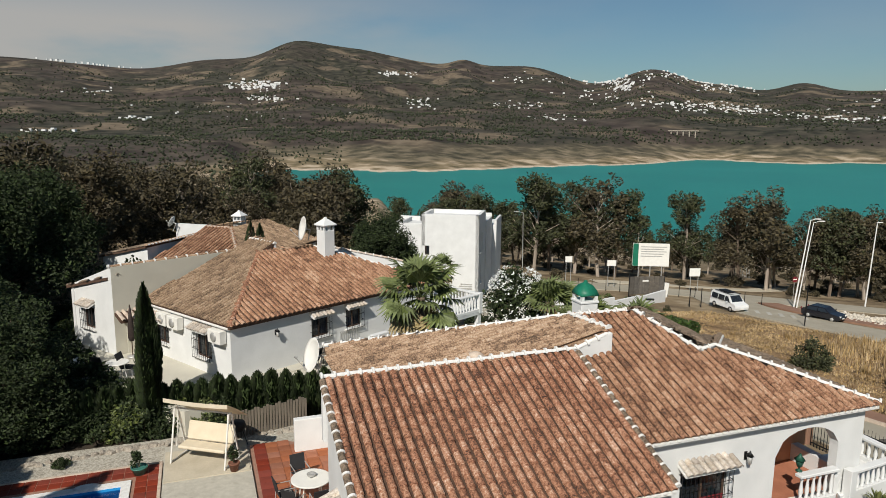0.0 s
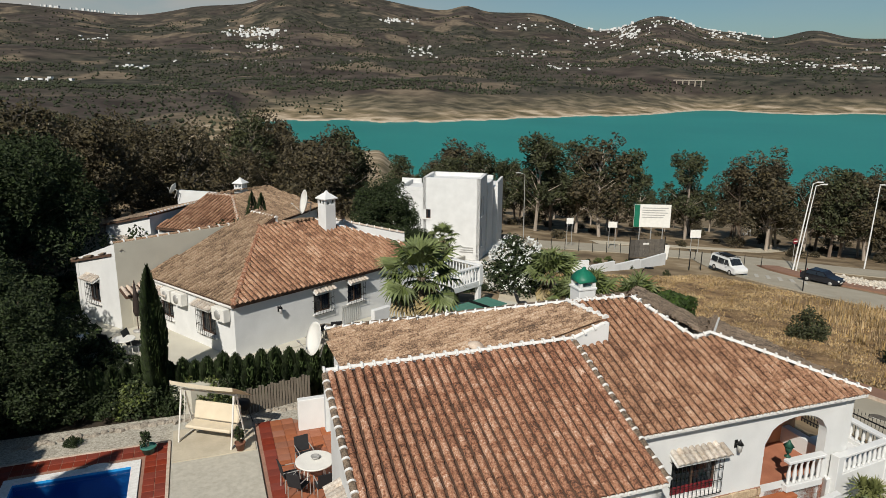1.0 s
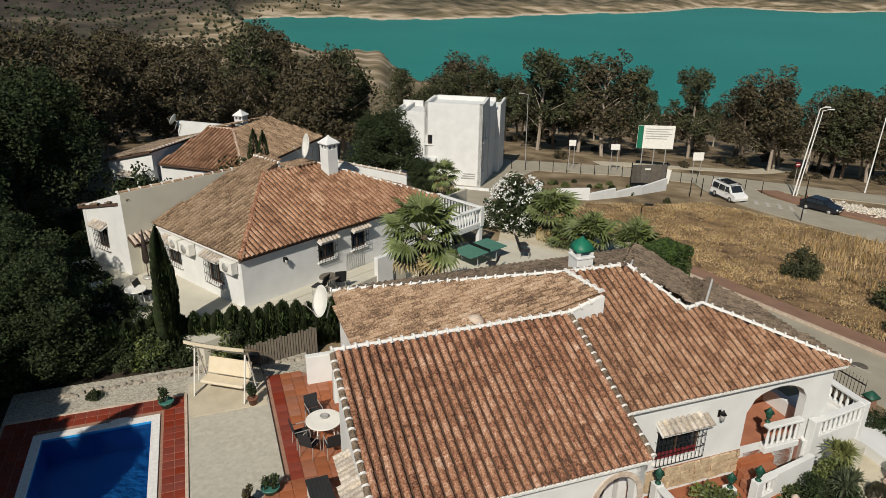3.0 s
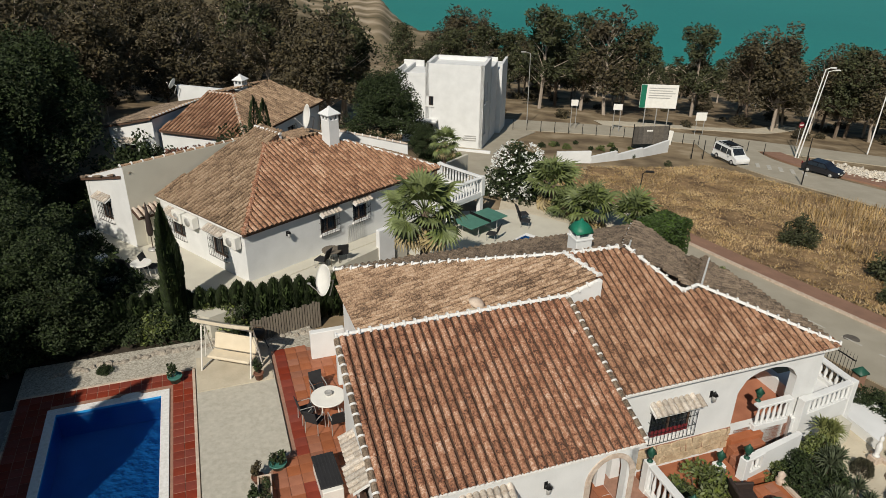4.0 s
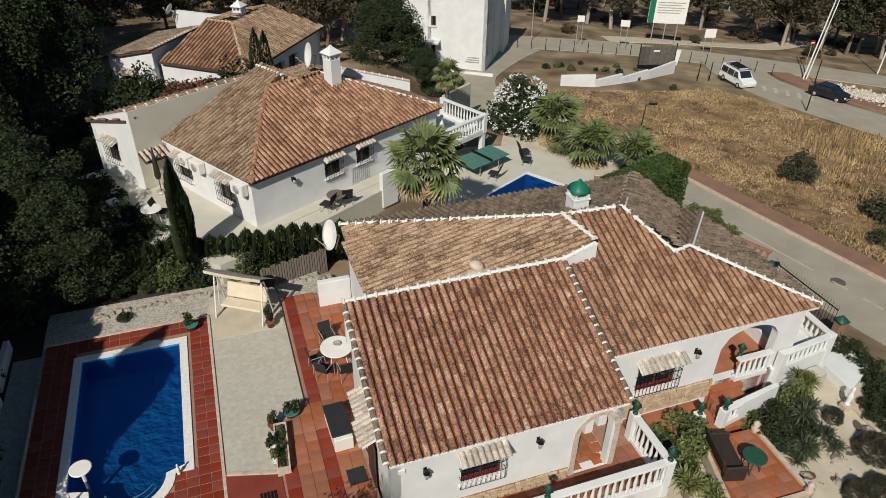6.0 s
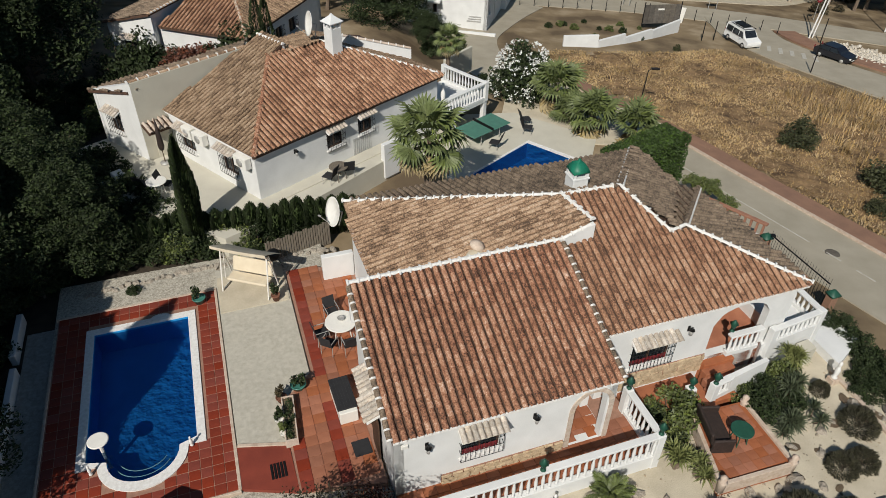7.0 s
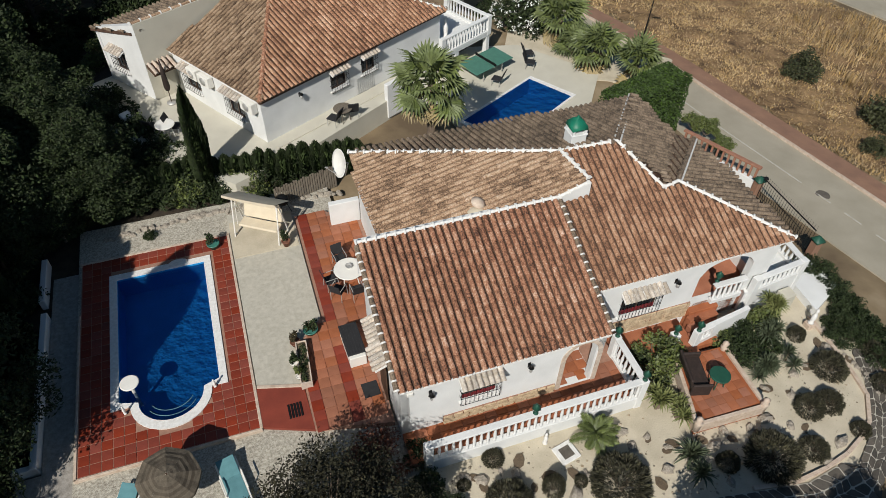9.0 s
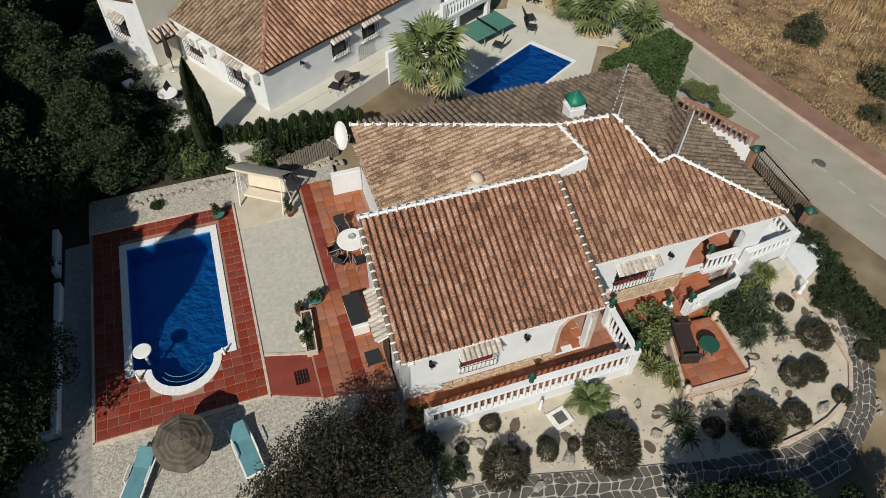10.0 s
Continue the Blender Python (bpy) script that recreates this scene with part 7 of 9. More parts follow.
def chimney(parent, x, y, z, h, label):
    bm = bmesh.new()
    box(bm, -0.32, 0.32, -0.32, 0.32, -0.6, h, 0.02)
    c = part("chimney", bm, M_WALL, parent, label)
    c.matrix_basis = Matrix.Translation((x, y, z))
    for sx in (-0.27, 0.0, 0.27):
        for sy in (-0.27, 0.0, 0.27):
            if sx or sy:
                bm = bmesh.new()
                box(bm, sx - 0.045, sx + 0.045, sy - 0.045, sy + 0.045, h, h + 0.24)
                part("cap_post", bm, M_WALL, c)
    bm = bmesh.new()
    lathe(bm, [(0.56, h + 0.24), (0.58, h + 0.29), (0.30, h + 0.46), (0.10, h + 0.58), (0.05, h + 0.66)], 4, pose(0, 0, 0, 0, 0, 45))
    for f in bm.faces:
        f.smooth = False
    part("cap", bm, M_WALL, c)


chimney(nv, 7.65, 3.75, 3.5, 0.95, "white chimney with a slotted pyramid cap")
dish(MB @ Matrix.Translation((7.15, 4.75, 4.45)) @ pose(0, 0, 0, 78, 0, -112), 0.62, "white satellite dish on the roof ridge")

# balcony with balustrade over a store
bm = bmesh.new()
box(bm, 11.6, 14.55, -0.8, 2.6, -0.36, -0.16, 0.01)
part("balcony_slab", bm, M_WALL, nv)
for x, y in ((14.4, -0.65), (11.9, -0.65), (14.4, 2.4)):
    bm = bmesh.new()
    box(bm, x - 0.13, x + 0.13, y - 0.13, y + 0.13, -3.0, -0.36, 0.01)
    part("pillar", bm, M_WALL, nv)
bm = bmesh.new()
box(bm, 10.7, 11.6, -0.8, 0.2, -0.36, -0.16, 0.01)
part("balcony_slab", bm, M_WALL, nv)
balustrade((10.8, -0.7), (14.45, -0.7), -0.16, 0.80, -0.3, MB)
balustrade((14.45, -0.7), (14.45, 2.5), -0.16, 0.80, -0.3, MB, (False, True))
bm = bmesh.new()
box(bm, 11.7, 14.2, 0.6, 0.7, -3, -0.36)
part("store_wall", bm, M_DARK, nv)
# terracotta figure, chair on the balcony
statue(MB @ Matrix.Translation((12.3, 0.5, -0.16)), 1.2, "dark tall garden figure on the balcony")

# terraces, paths and garden wall
slab("terrace", [(-2.6, -1.3), (2.0, -1.55), (8.3, -1.15), (8.3, 0.15), (0.2, 0.15), (-0.3, 6.7), (-1.7, 6.7), (-2.2, 10.3), (-4.3, 10.3), (-4.6, 6.0), (-3.6, 1.2)], NG, M_WALL_WARM, "cream paved terrace round the villa", "terrace", 1.3, MB)
poolpts = [(8.9, -4.1), (9.4, -6.9), (14.6, -6.65), (14.3, -4.0)]
def pool_terrace():
    """Paving with a hole for the pool: four pieces round it."""
    a, b, c, d = poolpts
    w, x, y, z = (8.5, -1.8), (9.0, -7.6), (17.6, -6.3), (14.4, 0.6)
    bm = bmesh.new()
    for q in ((w, a, b, x), (x, b, c, (14.0, -8.2)), ((14.0, -8.2), c, y), (c, d, (16.6, -1.2), y), (d, a, w, (8.5, 0.6), z, (16.6, -1.2))):
        prism(bm, q, POOL_G - 0.4, POOL_G + 0.02)
    ob = link("terrace", bm, M_WALL_WARM)
    ob.matrix_basis = MB
    tagged(ob, "pale paved terrace round the small pool", "terrace", kind="structure")


pool_terrace()
bm = bmesh.new()
box(bm, 0.2, 8.2, -0.62, -0.5, NG - 0.05, NG + 0.05, 0.01)
tagged(link("step_edge", bm, M_WALL_WARM), "low cream step along the villa wall", "step").matrix_basis = MB
# small pool
np_ = thing("swimming_pool", MB, "small blue swimming pool with pale surround", "pool")
def scaled(pts, k):
    cx, cy = sum(p[0] for p in pts) / len(pts), sum(p[1] for p in pts) / len(pts)
    return [(cx + (x - cx) * k, cy + (y - cy) * (k * 0.98)) for x, y in pts]


part("coping", ring_mesh(scaled(poolpts, 1.10), poolpts, POOL_G - 0.2, POOL_G + 0.06), M_MORTAR, np_)
bm = bmesh.new()
bm.faces.new([bm.verts.new((x, y, POOL_G + 0.035)) for x, y in scaled(poolpts, 1.01)])
bmesh.ops.recalc_face_normals(bm, faces=bm.faces[:])
if bm.faces[:][0].normal.z < 0:
    bmesh.ops.reverse_faces(bm, faces=bm.faces[:])
part("water", bm, M_POOL, np_)
part("basin_wall", ring_mesh(scaled(poolpts, 1.015), scaled(poolpts, 0.995), POOL_G - 0.9, POOL_G + 0.03), M_BLUE, np_)
bm = bmesh.new()
prism(bm, scaled(poolpts, 1.01), POOL_G - 1.0, POOL_G - 0.85)
part("basin_floor", bm, M_BLUE, np_)
# table tennis table
M_TABLE = material("green_table_board", (0.075, 0.20, 0.15), (0.06, 0.16, 0.12), 4, 0.6, 0.02, 40)
tt = thing("tennis_table", MB @ pose(13.05, -1.85, POOL_G, 0, 0, -94), "green folding table tennis table on the terrace", "table")
for y in (-0.7, 0.7):
    bm = bmesh.new()
    box(bm, -0.76, 0.76, y - 0.68, y + 0.68, 0.72, 0.76, 0.008)
    part("table_half", bm, M_TABLE, tt)
    for x in (-0.6, 0.6):
        bm = bmesh.new()
        rod(bm, (x, y, 0), (x, y, 0.73), 0.025, None, 6)
        part("leg", bm, M_GALV, tt)
bm = bmesh.new()
box(bm, -0.8, 0.8, -0.01, 0.01, 0.76, 0.91)
part("net", bm, M_IRON, tt)
lc = thing("terrace_chair", MB @ pose(15.9, -2.6, POOL_G, 0, 0, 60), "dark folding terrace chair", "chair", "chairs on the far terrace")
bm = bmesh.new()
box(bm, -0.25, 0.25, -0.25, 0.25, 0.38, 0.43, 0.01)
part("seat", bm, M_CHAIR, lc)
bm = bmesh.new()
box(bm, -0.25, 0.25, -0.02, 0.02, 0, 0.6, 0.01, pose(0, 0.25, 0.42, -20, 0, 0))
part("backrest", bm, M_CHAIR, lc)
for x in (-0.22, 0.22):
    for y in (-0.22, 0.22):
        bm = bmesh.new()
        rod(bm, (x, y, 0), (x, y, 0.4), 0.015, None, 5)
        part("leg", bm, M_GALV, lc)
for x, y, z, a in ((15.2, -3.3, POOL_G, 30), (12.6, -3.1, POOL_G, 200), (-2.45, 3.7, NG, 40), (-3.2, 4.4, NG, 120), (3.2, -0.95, NG, 200), (4.3, -1.05, NG, 150)):
    copy_thing(lc, MB @ pose(x, y, z, 0, 0, a))
round_table(MB @ Matrix.Translation((3.75, -1.0, NG)), 0.45, 0.7, M_FENCE, "round weathered table on the path before the villa")
# white table and closed parasol on the side terrace
round_table(MB @ Matrix.Translation((-2.9, 3.7, NG)), 0.45, 0.72, M_PLASTIC, "round white table on the side terrace")
cp = thing("closed_parasol", MB @ Matrix.Translation((-1.35, 6.0, NG)), "closed dark parasol on the side terrace", "parasol")
bm = bmesh.new()
rod(bm, (0, 0, 0), (0, 0, 2.4), 0.022, None, 6)
part("pole", bm, M_WOOD, cp)
bm = bmesh.new()
lathe(bm, [(0.10, 0.75), (0.16, 0.95), (0.12, 1.6), (0.03, 2.35)], 8)
part("canopy", bm, M_RATTAN, cp)
bm = bmesh.new()
lathe(bm, [(0.24, 0), (0.24, 0.07), (0.04, 0.1)], 12)
part("base", bm, M_GALV, cp)
bm = bmesh.new()
box(bm, -3.9, -3.4, 5.8, 6.3, NG, NG + 0.45, 0.02)
tagged(link("garden_pillar", bm, M_WALL), "short white pillar on the side terrace", "pillar").matrix_basis = MB
bm = bmesh.new()
box(bm, 6.3, 7.3, -1.35, -1.1, NG - 1.0, 0.32, 0.02)
tagged(link("low_wall", bm, M_WALL), "low white wall beside the palm", "wall").matrix_basis = MB

# ---- house behind it ----
MC = Matrix.Translation((-18.0, 40.9, 0)) @ Matrix.Rotation(radians(-16), 4, "Z")
h2 = thing("villa", MC, "white villa with weathered tile roofs behind dark shrubs", "house")
r2 = {
    "front": [(-0.3, -0.1, 1.5), (5.75, -0.1, 1.5), (2.2, 4.4, 2.9), (0.3, 4.4, 2.9)],
    "right": [(5.75, -0.1, 1.5), (5.75, 10.1, 1.5), (2.2, 8.9, 2.9), (2.2, 4.4, 2.9)],
    "back": [(2.2, 8.9, 2.9), (2.2, 4.4, 2.9), (0.3, 4.4, 2.9), (-0.3, 6.0, 2.3), (-0.3, 9.0, 2.1)],
    "wing": [(-3.95, -0.65, 1.55), (-0.55, -0.45, 2.32), (-0.55, 4.7, 2.32), (-3.95, 4.7, 1.55)],
}
for i, (k, c) in enumerate(r2.items()):
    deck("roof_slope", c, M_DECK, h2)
    joined_tiles("roof_tiles", tile_field(c, pitch=0.26, seed=60 + i), {"front": M_TILES_RIGHT, "wing": M_TILES_GREY}.get(k, M_TILES_DULL), h2)
ridge("hip_cap", (5.75, -0.1, 1.55), (2.2, 4.4, 2.95), M_SALMON, h2, teeth=0.02)
ridge("ridge_cap", (0.3, 4.4, 2.95), (2.2, 4.4, 2.95), M_SALMON, h2, teeth=0.02)
ridge("verge", (-0.5, -0.45, 2.38), (-0.5, 4.7, 2.38), M_MORTAR, h2, ring=M_TILES_OLD)
wall("front_wall", (-0.4, 0.15), (5.5, 0.15), -3, 1.42, T, [(2.4, 3.4, -0.6, 0.5, 0)], h2)
wall("wing_wall", (-3.8, -0.45), (-0.55, -0.3), -3, lambda x: 1.52 + 0.72 * x / 3.25, T, [(0.9, 1.9, -0.55, 0.55, 0)], h2)
wall("wing_wall", (-3.8, 4.6), (-3.8, -0.45), -3, 1.5, T, [], h2)
wall("side_wall", (-0.6, -0.3), (-0.6, 4.7), -2, 2.28, 0.2, [], h2)
wall("right_wall", (5.5, 0.15), (5.5, 9.9), -3.4, 1.42, T, [(3.4, 4.3, -0.1, 0.8, 0), (5.2, 6.1, -0.1, 0.8, 0)], h2)
wall("back_wall", (5.5, 9.9), (-3.8, 9.9), -3.4, 1.2, T, [], h2)
wall("parapet", (-3.4, 6.0), (1.6, 6.0), 0, 2.75, T, [], h2)
window(h2, on_wall((-3.8, -0.45), 2.6, 0.9, -0.55), 1.0, 1.1)
window(h2, on_wall((5.5, 0.15), 90, 3.4, -0.1), 0.9, 0.9, False)
window(h2, on_wall((5.5, 0.15), 90, 5.2, -0.1), 0.9, 0.9, False)
chimney(h2, 1.75, 6.1, 2.2, 1.05, "white chimney with a slotted pyramid cap")
dish(MC @ Matrix.Translation((-3.3, 5.6, 2.9)) @ pose(0, 0, 0, 65, 0, -80), 0.4, "white satellite dish on the parapet")

# ---- cubic white house ----
MT = pose(-2.92, 60.8, 0, 0, 0, -10)
tw = thing("house", MT, "white cubic house with flat parapet roofs", "house")
for z0, z1, hole in ((-6.8, -2.6, (0.05, 0.70, -4.15, -3.37, 0)), (-2.6, 2.0, (0.05, 0.72, -1.70, -0.86, 0))):
    bm = bmesh.new()
    wall_with_holes(bm, 5.2, z0, z1, 0.3, [hole])
    part("front_wall", bm, M_WALL, tw)
wall("side_wall", (5.2, 0), (5.2, 4.2), -6.8, 2.0, 0.3, [(0.5, 0.95, -1.4, 0.2, 0), (1.9, 2.35, -1.4, 0.2, 0), (0.8, 1.4, -4.2, -2.6, 0)], tw)
wall("side_wall", (0, 4.2), (0, 0), -6.8, 2.0, 0.3, [], tw)
wall("back_wall", (5.2, 4.2), (0, 4.2), -6.8, 2.0, 0.3, [], tw)
for nm, a in (("flat_roof", (0.2, 5.0, 0.2, 4.1, 1.45, 1.65)), ("extension", (-3.6, 0.0, 3.0, 6.6, -6.8, 0.1)), ("extension", (0.0, 5.28, 4.25, 8.2, -6.8, 0.95)), ("extension", (4.0, 5.75, 8.25, 12.5, -6.8, 0.1)),
              ("roof_terrace", (-2.2, 0.0, 0.05, 4.6, -6.8, 0.75)), ("parapet", (-2.2, 0.0, 0.04, 0.2, 0.75, 1.12)), ("parapet", (-2.2, -2.0, 0.2, 4.6, 0.75, 1.12)), ("parapet", (-3.6, -3.4, 3.0, 6.6, 0.1, 0.6)), ("parapet", (-3.6, -1.6, 6.4, 6.6, 0.1, 0.95)), ("parapet", (4.0, 5.28, 8.0, 8.2, 0.95, 1.3)), ("parapet", (5.5, 5.75, 8.25, 12.5, 0.1, 0.6)), ("garden_wall", (2.2, 6.2, -1.6, -1.35, -6.8, -5.0))):
    bm = bmesh.new()
    box(bm, *a, 0.02)
    part(nm, bm, M_WALL, tw)
window(tw, on_wall((0, 0), 0, 0.05, -1.70), 0.67, 0.84, False, False)
window(tw, on_wall((0, 0), 0, 0.05, -4.15), 0.65, 0.78, False, False)
for y, z, w, h in ((0.5, -1.4, 0.45, 1.6), (1.9, -1.4, 0.45, 1.6), (0.8, -4.2, 0.6, 1.6)):
    window(tw, on_wall((5.2, 0), 90, y, z), w, h, False, False)
bm = bmesh.new()
box(bm, -1.4, 1.15, -0.9, 0.0, -3.05, -2.88, 0.02)
part("canopy_slab", bm, M_WALL, tw)
for k in range(3):
    bm = bmesh.new()
    box(bm, 3.4 + 0.1 * k, 4.65, -0.05, -0.01, -4.65 + 0.2 * k, -4.57 + 0.2 * k)
    part("wall_lettering", bm, M_GALV, tw, "grey bar of unreadable writing")


# ---- roads, field and their furniture ----
def ribbon(name, line, w0, w1, lift, mat, label, category, step=1.0, depth=0.4):
    """A strip of road that follows the land, from w0 to w1 beside its line."""
    pts = []
    for (x0, y0), (x1, y1) in zip(line, line[1:]):
        n = max(1, int(math.hypot(x1 - x0, y1 - y0) / step))
        pts += [(x0 + (x1 - x0) * i / n, y0 + (y1 - y0) * i / n) for i in range(n)]
    pts.append(line[-1])
    for _ in range(6):
        pts = [pts[0]] + [((a[0] + 2 * b[0] + c[0]) / 4, (a[1] + 2 * b[1] + c[1]) / 4) for a, b, c in zip(pts, pts[1:], pts[2:])] + [pts[-1]]
    bm = bmesh.new()
    prev = None
    for i, (x, y) in enumerate(pts):
        a, b = pts[max(0, i - 1)], pts[min(len(pts) - 1, i + 1)]
        d = Vector((b[0] - a[0], b[1] - a[1], 0)).normalized()
        nrm = Vector((-d.y, d.x, 0))
        row = []
        for k in range(5):
            w = w0 + (w1 - w0) * k / 4
            p = Vector((x, y, 0)) + nrm * w
            row.append(bm.verts.new((p.x, p.y, float(height(p.x, p.y)) + lift)))
        lo = [bm.verts.new(row[0].co - Vector((0, 0, depth))), bm.verts.new(row[-1].co - Vector((0, 0, depth)))]
        if prev:
            for k in range(4):
                bm.faces.new((prev[0][k + 1], prev[0][k], row[k], row[k + 1]))
            bm.faces.new((prev[0][0], prev[1][0], lo[0], row[0]))
            bm.faces.new((row[-1], lo[1], prev[1][1], prev[0][-1]))
        prev = (row, lo)
    bmesh.ops.recalc_face_normals(bm, faces=bm.faces[:])
    return tagged(link(name, bm, mat), label, category, kind="structure")


NEAR = [(34, 4), (25.5, 14.0), (19.8, 22.5), (17.2, 27.2), (14.2, 32.5), (10.5, 39.5), (5.5, 46.5), (1.0, 52.0), (0.5, 58), (3.5, 66), (6, 71)]
road = ribbon("road", NEAR, -2.3, 2.5, 0.06, M_ASPHALT, "pale concrete road climbing past the villas", "road")
ribbon("pavement", NEAR[:7], -3.75, -2.45, 0.20, M_KERB, "brown paved footway beside the road", "pavement")
ribbon("kerb", NEAR[:7], -2.42, -2.3, 0.205, M_SALMON, "pale kerb along the footway", "kerb")
ribbon("road", [(-12, 71), (5, 73), (18, 73.5), (30, 71), (44, 66.5), (60, 63), (90, 60)], -2.6, 3.2, 0.07, M_ASPHALT, "pale road along the lakeside trees", "road")
ribbon("road", [(27.5, 71), (27.0, 64), (29.5, 58), (35, 50), (44, 42), (60, 33)], -2.9, 2.9, 0.10, M_ASPHALT, "side road that joins the lakeside road", "road")
ribbon("track", [(16, 78), (26, 80), (36, 82), (44, 90)], -1.4, 1.4, 0.06, M_SAND, "sandy track under the trees", "track")
ribbon("pavement", [(31.5, 67.5), (32.0, 63.5), (34.5, 59.5), (40, 53), (48, 46.5)], -1.2, 1.0, 0.16, M_KERB, "brown paved corner between two roads", "pavement")

# road markings
M_WORN = material("worn_road_paint", (0.50, 0.48, 0.42), (0.40, 0.37, 0.31), 4, 0.9, 0.2, 30)
mk = thing("road_marking", Matrix.Identity(4), "white broken centre line on the road", "marking")
def road_point(s):
    for (x0, y0), (x1, y1) in zip(NEAR, NEAR[1:]):
        L = math.hypot(x1 - x0, y1 - y0)
        if s <= L:
            return x0 + (x1 - x0) * s / L, y0 + (y1 - y0) * s / L, (x1 - x0) / L, (y1 - y0) / L
        s -= L


for k in range(22):
    x, y, dx, dy = road_point(13.0 + 1.75 * k)
    L = 0.95 if k < 9 else 1.72
    bm = bmesh.new()
    vs = []
    for a, w in ((0, -0.04), (L, -0.04), (L, 0.04), (0, 0.04)):
        px, py = x + dx * a + dy * w, y + dy * a - dx * w
        vs.append(bm.verts.new((px, py, float(height(px, py)) + 0.075)))
    lo = [bm.verts.new(v.co - Vector((0, 0, 0.02))) for v in vs]
    bm.faces.new(vs)
    for i in range(4):
        bm.faces.new((vs[i], vs[(i + 1) % 4], lo[(i + 1) % 4], lo[i]))
    bmesh.ops.recalc_face_normals(bm, faces=bm.faces[:])
    part("dash", bm, M_WORN, mk)
cw = thing("crosswalk", Matrix.Identity(4), "worn white crossing stripes on the side road", "marking")
for k in range(6):
    bm = bmesh.new()
    vs = []
    for a, w in ((0, -0.18), (1.8, -0.18), (1.8, 0.18), (0, 0.18)):
        px, py = 26.4 + 0.82 * k + 0.3 * a + w, 60.6 - 0.55 * k + 0.95 * a
        vs.append(bm.verts.new((px, py, float(height(px, py)) + 0.125)))
    lo = [bm.verts.new(v.co - Vector((0, 0, 0.02))) for v in vs]
    bm.faces.new(vs)
    for i in range(4):
        bm.faces.new((vs[i], lo[i], lo[(i + 1) % 4], vs[(i + 1) % 4]))
    bmesh.ops.recalc_face_normals(bm, faces=bm.faces[:])
    part("stripe", bm, M_WORN, cw)
bm = bmesh.new()
lathe(bm, [(0.34, 0), (0.34, 0.012), (0.30, 0.016)], 20)
tagged(link("manhole_cover", bm, M_SLATE), "dark iron manhole cover in the road", "manhole").location = (17.9, 26.3, float(height(17.9, 26.3)) + 0.065)

# dry field
fl = [(15.6, 36.0), (10.5, 46.0), (5.5, 52.5), (7.5, 55.5), (18.6, 57.6), (22.3, 59.5), (25.0, 57.2), (30.5, 49.5), (40.5, 39.5), (33, 20), (24.5, 24.0), (20.2, 29.8)]


def field_sheet():
    bm = bmesh.new()
    g = {}
    for i in range(0, 38):
        for j in range(0, 46):
            x, y = 4 + i, 18 + j
            if inside(x, y, fl):
                g[i, j] = bm.verts.new((x, y, float(height(x, y)) + 0.09 + 0.05 * math.sin(x * 1.7) * math.sin(y * 1.3)))
    for (i, j), v in g.items():
        q = [g.get(k) for k in ((i, j), (i + 1, j), (i + 1, j + 1), (i, j + 1))]
        if all(q):
            bm.faces.new(q)
    return bm


M_FIELD = material("stubble_ground", (0.33, 0.21, 0.105), (0.075, 0.045, 0.024), 0.9, 0.95, 0.9, 5)
tagged(link("field", field_sheet(), M_FIELD), "dry brown stubble field beside the road", "field", kind="structure")
rngg = random.Random(8)
vs, fs = [], []
while len(fs) < 78000:
    x, y = rngg.uniform(5, 41), rngg.uniform(19, 60)
    if not inside(x, y, fl):
        continue
    z = float(-1.75 - 0.107 * max(0, 0.45 * x + 0.89 * y - 20)) + 0.05
    tall = 0.55 if (24 < x < 34 and 36 < y < 50 and rngg.random() < 0.25) else 0.13
    if math.sin(x * 0.9) + math.sin(y * 0.7 + x * 0.3) < -0.9 and rngg.random() < 0.7:
        continue
    for _ in range(3):
        a, h, w = rngg.uniform(0, 6.28), tall * rngg.uniform(0.6, 1.4), rngg.uniform(0.02, 0.055)
        l = rngg.uniform(0.05, 0.2)
        k = len(vs)
        ox, oy = rngg.uniform(-.15, .15), rngg.uniform(-.15, .15)
        vs += [(x + ox - w * math.sin(a), y + oy + w * math.cos(a), z), (x + ox + w * math.sin(a), y + oy - w * math.cos(a), z), (x + ox + l * math.cos(a), y + oy + l * math.sin(a), z + h)]
        fs.append((k, k + 1, k + 2))
tagged(raw("dry_grass", vs, fs, M_STRAW), "dry golden grass and stubble on the field", "grass", kind="stuff")
# rubble at the road's edge
vs, fs = [], []


def lamp_post(x, y, h, label, lean=(0, 0), arm=0.9, ang=0, r=0.06, name="street_lamp", mat=M_GALV):
    z = float(height(x, y))
    e = thing(name, pose(x, y, z, 0, 0, ang), label, "street lamp")
    bm = bmesh.new()
    rod(bm, (0, 0, -0.2), (lean[0], lean[1], h), r, r * 0.6, 8)
    part("pole", bm, mat, e)
    bm = bmesh.new()
    rod(bm, (lean[0], lean[1], h - 0.05), (lean[0] + arm, lean[1], h + 0.12), r * 0.45, None, 6)
    part("arm", bm, mat, e)
    bm = bmesh.new()
    box(bm, lean[0] + arm - 0.05, lean[0] + arm + 0.5, lean[1] - 0.1, lean[1] + 0.1, h + 0.06, h + 0.16, 0.02)
    part("lamp_head", bm, mat, e)
    return e


